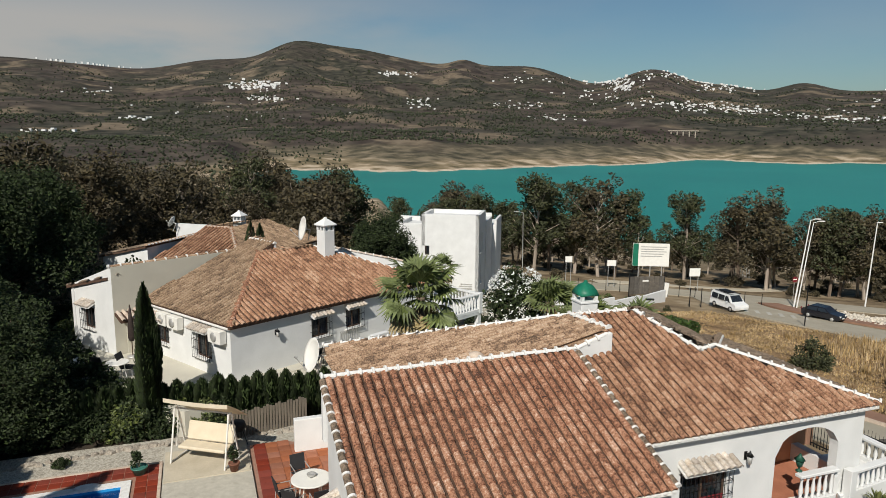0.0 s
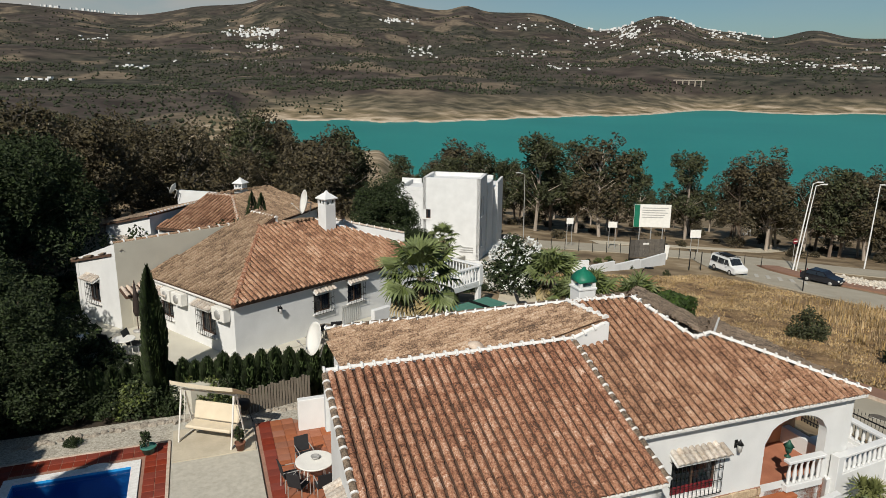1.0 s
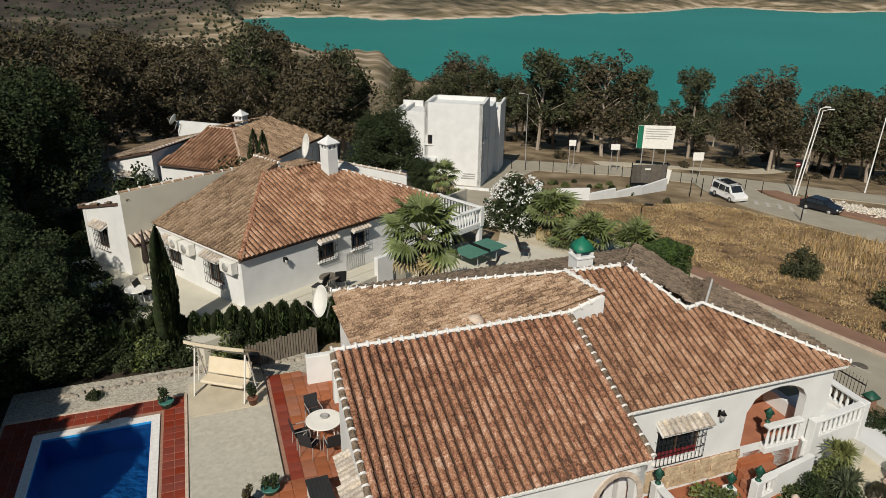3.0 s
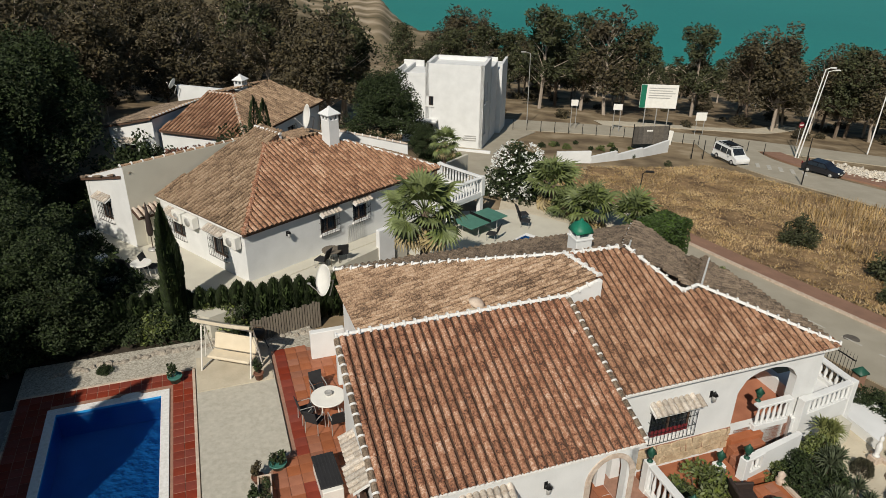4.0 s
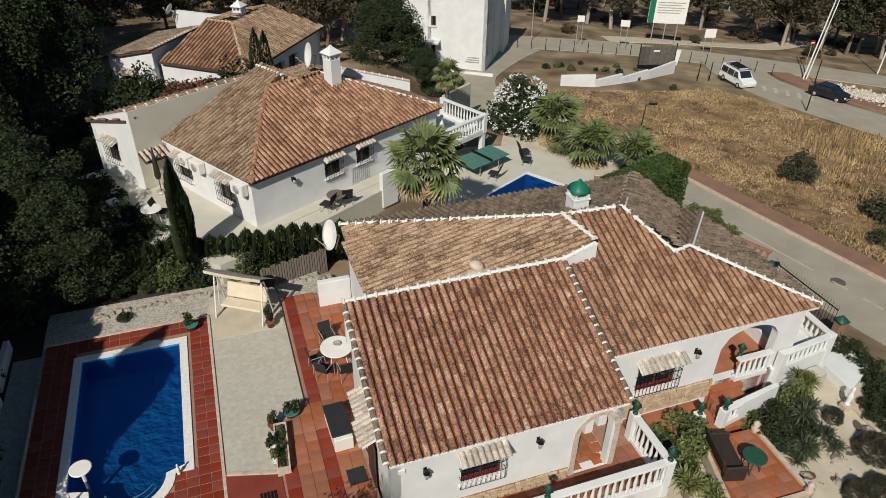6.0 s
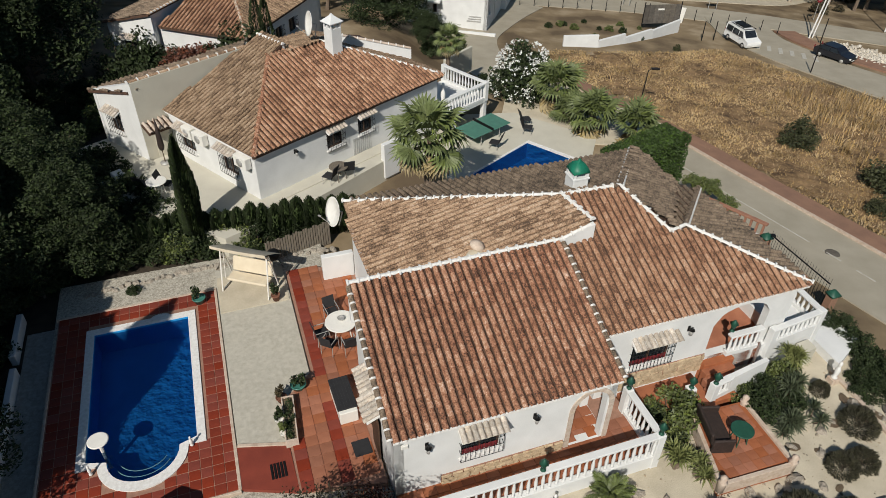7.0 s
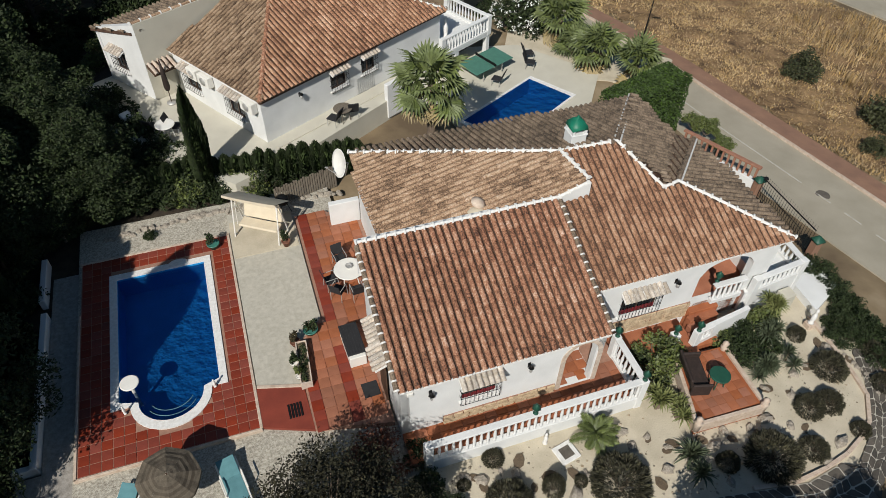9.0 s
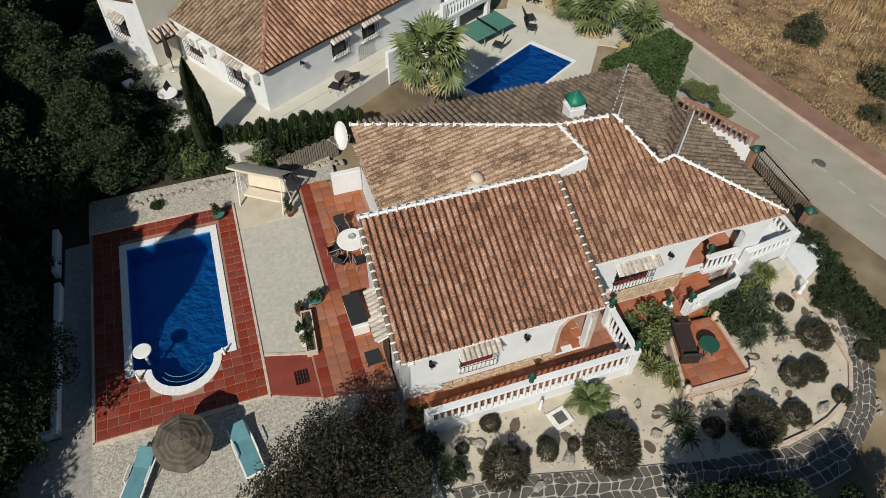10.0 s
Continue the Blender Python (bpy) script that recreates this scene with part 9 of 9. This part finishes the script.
# tree and shrubs at the near corner of the villa
near_tree = tree_proto("tree", tree_meshes(401, 3.6, 1.9, 130, 330, 0.046, 0.1, 0.15), M_BARK, M_OLIVE, "fine-leaved olive tree at the corner of the villa", "tree", "")
plant(near_tree, *local(-2.7, -3.2), 1.15, GRAV)
M_LEAF_RED = material("red_leaf", (0.16, 0.06, 0.035), (0.09, 0.035, 0.022), 2, 0.7, 0, 20, rnd=-0.3)
red = shrub_proto("red_shrub", shrub_meshes(402, 0.9, 1.5, 26, 90, 0.05), M_LEAF_RED, "reddish fine-leaved shrub beside the villa corner", "shrub")
plant(red, *local(-0.85, -0.7), 1.3, GRAV)
plant(HEDGE[0], *local(0.5, -0.7), 0.85, -1.75)
plant(HEDGE[1], *local(0.3, -1.9), 0.9, -1.75)
plant(HEDGE[0], *local(0.9, -2.7), 0.7, -1.75)

# shady trees on the pool side, and one below the garden
# the dark leaf colour also stands in for shade lying on these crowns
SHADE = [tree_proto("shade_tree", tree_meshes(410 + k, 9.0, 3.5, 90, 470, 0.125, 0.06, 0.2), M_BARK, M_LEAF_DARK, "dense dark broad-leaved tree on the shaded side", "tree", "shade trees") for k in range(2)]
for k, (x, y, s) in enumerate(((-18.0, 4.0, 0.8), (-19.0, 8.5, 1.0), (-17.0, 11.5, 0.85), (-21.0, 15.5, 1.05), (-19.5, 19.5, 0.85), (-23.5, 20.5, 1.05), (-23.5, 26.0, 0.9), (-27.0, 17.0, 1.2), (-26.0, 31.0, 1.0), (-31, 25, 1.2),
                               (-24.5, 37.0, 0.9), (-30.0, 38.0, 1.15), (-15.8, 0.0, 0.85), (-33, 33, 1.2), (-22, 5, 1.1), (-35, 45, 1.2), (-27, 44, 0.9))):
    plant(SHADE[k % 2], x, y, s, -1.8)
for u, v, s in ((-14.6, 6.5, 0.75), (-15.4, 9.5, 0.8), (-16.5, 13.5, 0.8), (-17.5, 5.0, 1.0), (-14.2, 12.8, 0.6)):
    plant(SHADE[0], *local(u, v), s, -1.8)
for x, y, s in ((-19.8, 20.4, 0.75), (-17.6, 19.4, 0.55), (-18.8, 23.2, 0.5)):
    plant(SHADE[1], x, y, s, -1.8)
for u, v, s, q in ((-12.6, 4.4, 0.52, 1.0), (-13.3, 2.4, 0.60, 1.1), (-12.5, 2.8, 0.40, 1.75), (-17.0, -2.0, 0.55, 1.0)):
    plant(SHADE[1], *local(u, v), s, -1.8, None, q)
# two small trees added below the garden to throw shade on its near edge
plant(SHADE[0], 9.0, 6.6, 0.5, -1.9)
plant(SHADE[1], 12.4, 6.9, 0.42, -1.9)
plant(SHADE[0], -6.0, 53.0, 0.74, -3.6, None, 0.91)
plant(SHADE[1], -2.4, 51.0, 0.30, -3.4)
plant(LOOSE[1], -0.5, 52.5, 1.8, None)
plant(LOOSE[0], -2.2, 51.0, 1.6, None)
plant(LOOSE[0], 1.8, 44.8, 1.5, None)
# red-flowering and dark shrubs before the house behind
for x, s in ((-16.7, 2.25), (-15.6, 2.35), (-14.8, 2.2)):
    plant(red, x, 39.5, s, -1.75)
for x, y, s in ((-19.0, 39.3, 2.5), (-18.2, 39.4, 2.1), (-17.6, 39.2, 1.9), (-20.4, 39.3, 2.2), (-13.9, 39.7, 2.7), (-13.1, 39.6, 2.9), (-12.4, 39.6, 2.8), (-11.6, 39.4, 2.3)):
    plant(HEDGE[0], x, y, s, -1.75, None, 1.3)
# garden left of the villa beyond
for k in range(70):
    a, b = rngt.uniform(-26, -13.0), rngt.uniform(23.0, 38)
    p = MB.inverted() @ Vector((a, b, 0))
    if -5.6 < p.x < 1 and p.y < 12.8:
        continue
    plant((LOOSE + HEDGE)[rngt.randrange(4)], a, b, rngt.uniform(0.9, 1.7), -1.75)
for x, y, s in ((-13.6, 24.7, 1.7), (-12.2, 25.3, 1.3), (-14.7, 25.9, 1.8), (-15.8, 27.2, 1.7), (-11.4, 25.2, 0.9), (-17.2, 28.2, 1.9), (-14.0, 26.3, 1.1)):
    plant(HEDGE[1], x, y, s, -1.75, None, 1.1)
for x, y, s in ((-15.4, 22.0, 0.52), (-17.0, 23.6, 0.58), (-18.6, 25.4, 0.6)):
    plant(SHADE[1], x, y, s, -1.8)
# bushes on the field and verge
FIELD_BUSH = shrub_proto("field_bush", shrub_meshes(403, 1.3, 1.9, 40, 70, 0.09), M_LEAF, "grey-brown wild bush on the dry field", "shrub", "wild bushes on the field")
for x, y, s in ((21.3, 39.2, 1.0), (24.2, 33.6, 1.15), (22.2, 30.6, 0.6), (27.5, 33.0, 0.9), (26.0, 29.0, 0.7), (29.5, 36.5, 0.5), (18.6, 58.4, 0.3), (30.0, 27.0, 0.9), (33.5, 32.5, 0.5)):
    plant(FIELD_BUSH, x, y, s)
for k in range(14):
    plant(LOOSE[k % 2], 8 + 0.8 * k + rngt.uniform(-.3, .3), 62.5 + rngt.uniform(-1.5, 3.0), rngt.uniform(0.3, 0.7))

# shaded bed on the pool side: soil darkened for shade, shrubs, low white wall
M_SOIL = material("shade_dark_soil", (0.060, 0.045, 0.030), (0.03, 0.024, 0.017), 2.5, 0.95, 0.6, 18)
slab("planted_bed", [(-10.1, -5.0), (-10.1, 13.5), (0.3, 13.5), (0.3, 14.6), (-4.0, 16.4), (-9.5, 17.0), (-7.5, 22.0), (-6.0, 30.0), (-12.0, 34.0), (-30, 26), (-20, -5.0)], -1.66, M_SOIL, "planted bed under trees with soil darkened for shade", "bed", 0.15)
# gravel colour lowered to carry the deep tree shade here; it is not wet
M_GRAVEL_SHADED = material("shade_dark_gravel", (0.36, 0.335, 0.30), (0.22, 0.20, 0.175), 8, 0.95, 0.5, 40)
slab("side_path", [(-11.05, -4.9), (-10.04, -4.9), (-10.04, 11.0), (-11.05, 11.0)], -1.56, M_GRAVEL_SHADED, "gravel path darkened for shade beside the low white wall", "path", 0.2)
slab("side_yard", [(-13.6, -4.9), (-11.06, -4.9), (-11.06, 2.4), (-13.4, 2.4)], -1.55, M_GRAVEL_SHADED, "gravel patch with shade put into its colour", "gravel", 0.2)
bm = bmesh.new()
box(bm, -11.3, -11.08, 2.5, 9.0, -1.8, -1.2, 0.02)
box(bm, -13.2, -11.08, 2.5, 2.7, -1.8, -1.25, 0.02)
box(bm, -11.42, -11.2, 9.6, 11.9, -1.8, -1.2, 0.02)
tagged(link("low_wall", bm, M_WALL), "low white boundary wall in the shade", "wall").matrix_basis = MA
for k in range(60):
    u, v = rngt.uniform(-17.5, -11.7), rngt.uniform(-4, 17.5)
    plant((LOOSE[0], HEDGE[0], HEDGE[1])[k % 3], *local(u, v), rngt.uniform(0.8, 1.6), -1.7, None, rngt.uniform(0.9, 1.3))
for k in range(22):
    u, v = -11.0 + 11.5 * k / 21, 15.3 + rngt.uniform(-0.6, 0.9) - 0.05 * k
    plant((LOOSE[0], HEDGE[0], HEDGE[1])[k % 3], *local(u, v), rngt.uniform(0.9, 1.35), -1.7, None, 1.15)
# wall, gate and railings towards the road
def drive_gate():
    e = thing("drive_gate", MA, "black iron gate with spiked bars by the road", "gate")
    a, b = Vector((19.75, 7.45, -2.75)), Vector((19.3, 3.6, -2.35))
    n = 24
    for k in range(n + 1):
        p = a.lerp(b, k / n)
        bm = bmesh.new()
        rod(bm, p, p + Vector((0, 0, 1.55)), 0.018, 0.006, 5)
        part("bar", bm, M_IRON, e)
    for z in (0.15, 1.3):
        bm = bmesh.new()
        rod(bm, a + Vector((0, 0, z)), b + Vector((0, 0, z)), 0.03, None, 6)
        part("rail", bm, M_IRON, e)
    for p in (a + Vector((0.02, 0.25, 0)), b + Vector((0, -0.3, 0))):
        g = thing("gate_pillar", MA @ Matrix.Translation(p), "brown gate pillar with a green roofed cap", "pillar", "gate pillars")
        bm = bmesh.new()
        box(bm, -0.17, 0.17, -0.17, 0.17, -0.5, 1.0, 0.02)
        part("shaft", bm, M_KERB, g)
        bm = bmesh.new()
        lathe(bm, [(0.32, 1.0), (0.30, 1.05), (0.05, 1.25)], 4, pose(0, 0, 0, 0, 0, 45))
        part("cap", bm, M_GREENBOX, g)


drive_gate()
M_BRICK = material("salmon_brick", (0.34, 0.17, 0.11), (0.25, 0.12, 0.08), 5, 0.9, 0.2, 30)
rw = thing("road_wall", MA, "white wall with salmon balusters beside the road", "wall")
a, b = Vector((18.0, 11.6, -0.15)), Vector((19.8, 7.9, -0.15))
d = b - a
mt = Matrix.Translation(a) @ Matrix.Rotation(math.atan2(d.y, d.x), 4, "Z")
bm = bmesh.new()
box(bm, 0, d.length, -0.12, 0.12, -2.9, -1.75, 0.01, mt)
part("base_wall", bm, M_WALL, rw)
bm = bmesh.new()
box(bm, 0, d.length, -0.10, 0.10, -1.1, -1.0, 0.01, mt)
part("coping", bm, M_BRICK, rw)
for k in range(14):
    bm = bmesh.new()
    x = d.length * (k + 0.5) / 14
    box(bm, x - 0.05, x + 0.05, -0.05, 0.05, -1.75, -1.1, 0.01, mt)
    part("baluster", bm, M_BRICK, rw)

# gravel bed under the palms, and a low cream wall at the road bend
slab("gravel_bed", [(2.6, 37.0), (3.2, 41.8), (6.5, 41.0), (9.5, 38.6), (12.2, 36.2), (10.8, 33.6), (6.0, 34.0)], -1.70, M_SAND, "pale gravel bed under the fan palms", "gravel", 1.2, Matrix.Identity(4))
bm = bmesh.new()
box(bm, 0, 3.1, -0.1, 0.1, -0.8, 0.95, 0.02)
tagged(link("low_wall", bm, M_WALL_WARM), "cream rendered wall at the road bend", "wall").matrix_basis = pose(-1.0, 44.1, -2.4, 0, 0, 55)

# shrubs along the edge of the side terrace
for k in range(13):
    p = MB @ Vector((-3.6 - 0.9 * rngt.random() - 0.5 * math.sin(k * 0.5), 0.6 + 0.95 * k, 0))
    plant((LOOSE[0], HEDGE[0], HEDGE[1])[k % 3], p.x, p.y, rngt.uniform(0.9, 1.5), -1.72, None, 1.15)
for x, y, sd in ((-18.4, 27.2, 31), (-20.4, 28.4, 32), (-19.4, 25.8, 33)):
    e = palm("fan_palm", x, y, -1.75, 0.9, 0.12, 16, [fan_leaf(sd, 0.7, 0.75)], M_PALM, "small fan palm in the shaded garden", sd, 2, (-5, 75))


# ---- trees by the lake and on the slopes ----
EUC = []
for i in range(6):
    mat = (M_LEAF, M_LEAF_BROWN)[i % 2]
    EUC.append(tree_proto("eucalyptus_tree", tree_meshes(100 + i, 10.0, 2.6, 46, 100, 0.19, 0.1, 0.25), M_BARK_PALE if i % 3 else M_BARK, mat,
                          ("grey-green", "brownish")[i % 2] + " eucalyptus tree with pale trunk and ragged crown", "tree", "eucalyptus trees by the lake"))
# belt along the shore road
for x, y, s in ((-25, 87, 1.35), (-23, 90, 1.2), (-4, 90, 0.8), (-1, 94, 1.0), (3, 92, 1.05), (6.5, 96, 1.0), (10, 86, 1.35), (12.5, 90, 1.3), (15.5, 88, 1.3), (18, 85, 1.35), (20.5, 87, 1.25), (31, 92, 1.3), (36, 86, 1.25), (38.5, 84, 1.3), (40.5, 87, 1.2),
                (53.5, 83, 1.2), (57, 80, 1.35), (59.5, 82, 1.45), (62, 80, 1.3), (65, 78, 1.2), (69, 80, 1.25), (72, 84, 1.3), (76, 78, 1.2), (64, 90, 1.1), (56, 92, 1.0), (80, 86, 1.2), (43.5, 85, 1.1), (45.5, 82.5, 1.2), (47.5, 84, 1.15), (49.5, 82, 1.2), (47, 89, 1.05), (42, 89, 0.95), (51.0, 86, 1.15)):
    plant(EUC[rngt.randrange(6)], x, y, s * (1.0 if x > 52 else 0.92))
for x, y, s in ((22, 100, 0.7), (27, 104, 0.6), (44, 98, 0.8), (33, 108, 0.6), (9, 104, 0.9), (14, 102, 0.8), (48, 104, 0.7), (66, 100, 0.9), (74, 98, 0.9), (0, 112, 0.9)):
    plant(EUC[rngt.randrange(6)], x, y, s)
for k in range(44):
    x, y = rngt.uniform(2, 88), rngt.uniform(97, 124)
    plant(EUC[rngt.randrange(6)], x, y, rngt.uniform(0.6, 0.95))
# wooded slope on the left
count = 0
while count < 190:
    a = rngt.uniform(-43, -8)
    r = 50 + 210 * rngt.random() ** 1.2
    x, y = r * math.sin(radians(a)), r * math.cos(radians(a))
    if (r > 80 and a > -16.5) or (r > 75 and a > -21 and rngt.random() < 0.5) or (r > 110 and a > -21 and rngt.random() < 0.6) or (y < 62 and x > -28):
        continue
    plant(EUC[(1, 3, 5)[rngt.randrange(3)] if rngt.random() < 0.75 else rngt.randrange(6)], x, y, rngt.uniform(0.75, 1.15) * (1.0 if r < 130 else 0.7))
    count += 1
# taller trees before the sandy spit
for k, (x, y, top) in enumerate(((-30.2, 89.5, 3.9), (-28.8, 95.3, 2.4), (-26.8, 101.0, 5.3), (-26.9, 108.3, 3.4), (-24.0, 86.2, 0.8), (-20.1, 97.5, -2.9), (-16.8, 103.2, -0.8), (-13.1, 93.7, -3.2), (-9.0, 104.2, -1.1), (-2.5, 99.6, -0.5), (0.7, 104.6, 1.1), (2.5, 107.6, -0.5))):
    plant(EUC[(1, 0, 5, 3, 1, 4, 2)[k % 7]], x, y, (top - float(height(x, y))) / 9.6)
# undergrowth below them
SCRUB = shrub_proto("scrub_bush", shrub_meshes(404, 1.6, 1.8, 24, 45, 0.15), M_LEAF_BROWN, "dry brown scrub bush under the trees", "shrub", "scrub under the trees")
for k in range(200):
    a = radians(rngt.uniform(-30, 44))
    r = rngt.uniform(76, 150)
    x, y = r * math.sin(a), r * math.cos(a)
    if y > 76.5 or x < -16:
        plant(SCRUB, x, y, rngt.uniform(0.3, 0.9))

# lattice mast
ms = thing("lattice_mast", pose(50, 118, float(height(50, 118))), "thin grey lattice mast among the trees", "mast")
for sx, sy in ((-1, -1), (1, -1), (1, 1), (-1, 1)):
    bm = bmesh.new()
    rod(bm, (sx * 0.6, sy * 0.6, -0.3), (sx * 0.12, sy * 0.12, 11), 0.05, 0.03, 5)
    part("leg", bm, M_GALV, ms)
bm = bmesh.new()
for k in range(10):
    z0, z1 = 1.1 * k, 1.1 * (k + 1)
    w0, w1 = 0.6 - 0.48 * z0 / 11, 0.6 - 0.48 * z1 / 11
    rod(bm, (-w0, -w0, z0), (w1, -w1, z1), 0.03, None, 4)
    rod(bm, (w0, w0, z0), (-w1, w1, z1), 0.03, None, 4)
part("bracing", bm, M_GALV, ms)


# ---- far hills: scattered trees and white villages ----
def low_tree(rng, x, y, z, s, verts, faces):
    k = len(verts)
    h = s * rng.uniform(0.8, 1.3)
    for a in range(5):
        t = a * 1.2566 + rng.uniform(-.3, .3)
        verts.append((x + s * 0.6 * math.cos(t), y + s * 0.6 * math.sin(t), z + h * rng.uniform(0.2, 0.6)))
    verts.append((x, y, z + h))
    verts.append((x, y, z - 0.5))
    for a in range(5):
        b = (a + 1) % 5
        faces.append((k + a, k + b, k + 5))
        faces.append((k + b, k + a, k + 6))


rng2 = np.random.RandomState(21)
az = np.radians(rng2.uniform(-37, 38, 42000))
rr = 1080 + 2500 * rng2.uniform(0, 1, 42000) ** 1.3
px, py = rr * np.sin(az), rr * np.cos(az)
keep = wave(px, py, 17, 420, 3) + 0.35 * rng2.normal(size=42000) > 0.05 + 0.5 * (rr > 2700)
px, py, rr = px[keep][:17000], py[keep][:17000], rr[keep][:17000]
pz = height(px, py)
vs, fs = [], []
rngw = random.Random(3)
for x, y, z, r in zip(px, py, pz, rr):
    if z > LAKE_Z + 24:
        low_tree(rngw, x, y, z, rngw.uniform(1.8, 4.0) * (0.6 + r / 2600), vs, fs)
for _ in range(2200):
    a, r = radians(rngw.uniform(-38, -9.5)), 290 + 900 * rngw.random()
    x, y = r * math.sin(a), r * math.cos(a)
    z = float(height(x, y))
    if z > LAKE_Z + 4:
        low_tree(rngw, x, y, z, rngw.uniform(1.4, 3.4) * min(1.0, 0.25 + r / 900), vs, fs)
M_FAR_TREE = material("far_tree", (0.046, 0.054, 0.028), (0.026, 0.032, 0.017), 0.02, 0.9, 0, 0.2, rnd=-0.35)
tagged(raw("far_trees", vs, fs, M_FAR_TREE), "scattered dark olive and almond trees on far hills", "trees", kind="stuff")


def on_slope(azd, elev):
    """Where the slope at a bearing first rises to an angle of sight from the villas."""
    r = np.linspace(1150, 3950, 700)
    a = radians(azd)
    z = height(r * math.sin(a), r * math.cos(a))
    ok = np.nonzero((z - 9.5) / r >= elev)[0]
    k = ok[0] if len(ok) else int(np.argmax((z - 9.5) / r))
    return r[k] * math.sin(a), r[k] * math.cos(a), z[k], r[k]


def village(spots, seed, name, label):
    rng = random.Random(seed)
    bm = bmesh.new()
    for a0, e0, wa, we, n, size in spots:
        for _ in range(n * 2):
            x, y, z, r = on_slope(a0 + rng.gauss(0, wa), e0 + rng.gauss(0, we))
            s = size * 0.5 * rng.uniform(0.6, 1.4) * r / 2600
            w, d, h = s * rng.uniform(0.8, 1.6), s * rng.uniform(0.7, 1.1), s * rng.uniform(0.45, 0.75)
            m = pose(x, y, z, 0, 0, rng.uniform(-25, 25))
            box(bm, -w / 2, w / 2, -d / 2, d / 2, -4, h, 0, m)
    return tagged(link(name, bm, M_WALL), label, "village", kind="stuff")


village([(-16.2, 0.055, 0.9, 0.0035, 60, 11), (-15.0, 0.037, 0.7, 0.002, 22, 11)], 1, "hill_village", "white hillside village of small cubic houses")
village([(12.3, 0.064, 0.9, 0.003, 34, 10), (13.0, 0.055, 0.6, 0.002, 14, 14), (16.5, 0.072, 1.6, 0.004, 34, 9), (20.4, 0.055, 1.2, 0.004, 26, 9), (19.5, 0.030, 1.5, 0.003, 36, 11), (22.0, 0.025, 1.0, 0.002, 18, 11), (15.0, 0.035, 2.0, 0.003, 18, 11)], 2, "hill_village", "white houses strewn over the far hill")
village([(-5.4, 0.074, 0.9, 0.002, 16, 9), (-3.0, 0.034, 0.8, 0.004, 16, 10), (4.8, 0.032, 1.2, 0.003, 14, 11), (7.6, 0.015, 1.2, 0.002, 12, 11), (11.2, 0.045, 1.4, 0.006, 16, 10), (6.0, 0.067, 1.5, 0.004, 10, 9), (26.0, 0.020, 1.8, 0.004, 22, 11), (29.0, 0.013, 1.8, 0.002, 14, 13), (31.5, 0.040, 1.5, 0.006, 12, 10),
         (-28.5, 0.090, 1.6, 0.004, 12, 9), (-27.4, 0.042, 0.8, 0.002, 8, 10), (-24.9, 0.008, 0.5, 0.001, 6, 20), (-31.0, -0.008, 0.8, 0.001, 6, 20), (-18.5, 0.02, 5.0, 0.008, 10, 8)], 3, "farmsteads", "scattered white farmhouses on far slopes")
# viaduct
bx, by, bz, br = on_slope(17.6, -0.008)
vd = thing("viaduct", pose(bx, by, bz, 0, 0, -18), "pale concrete viaduct on tall piers across the valley", "bridge")
bm = bmesh.new()
box(bm, -28, 28, -3, 3, 7.6, 9.4)
part("deck", bm, M_ROCK, vd)
for k in range(5):
    bm = bmesh.new()
    box(bm, -22 + 11 * k - 1, -22 + 11 * k + 1, -2, 2, -12, 7.6)
    part("pier", bm, M_ROCK, vd)

# ---- front roof, tile by tile ----
TILE_ME = bpy.data.meshes.new("roof_tile")
TILE_ME.from_pydata(TILE_V, [], TILE_F)
TILE_ME.materials.append(M_TILE)
front_tiles.sort(key=lambda m: m.translation.y)
for m in front_tiles[:300]:
    share("roof_tile", TILE_ME, villa, m)
joined_tiles("roof_tiles", front_tiles[300:], M_TILES, villa)
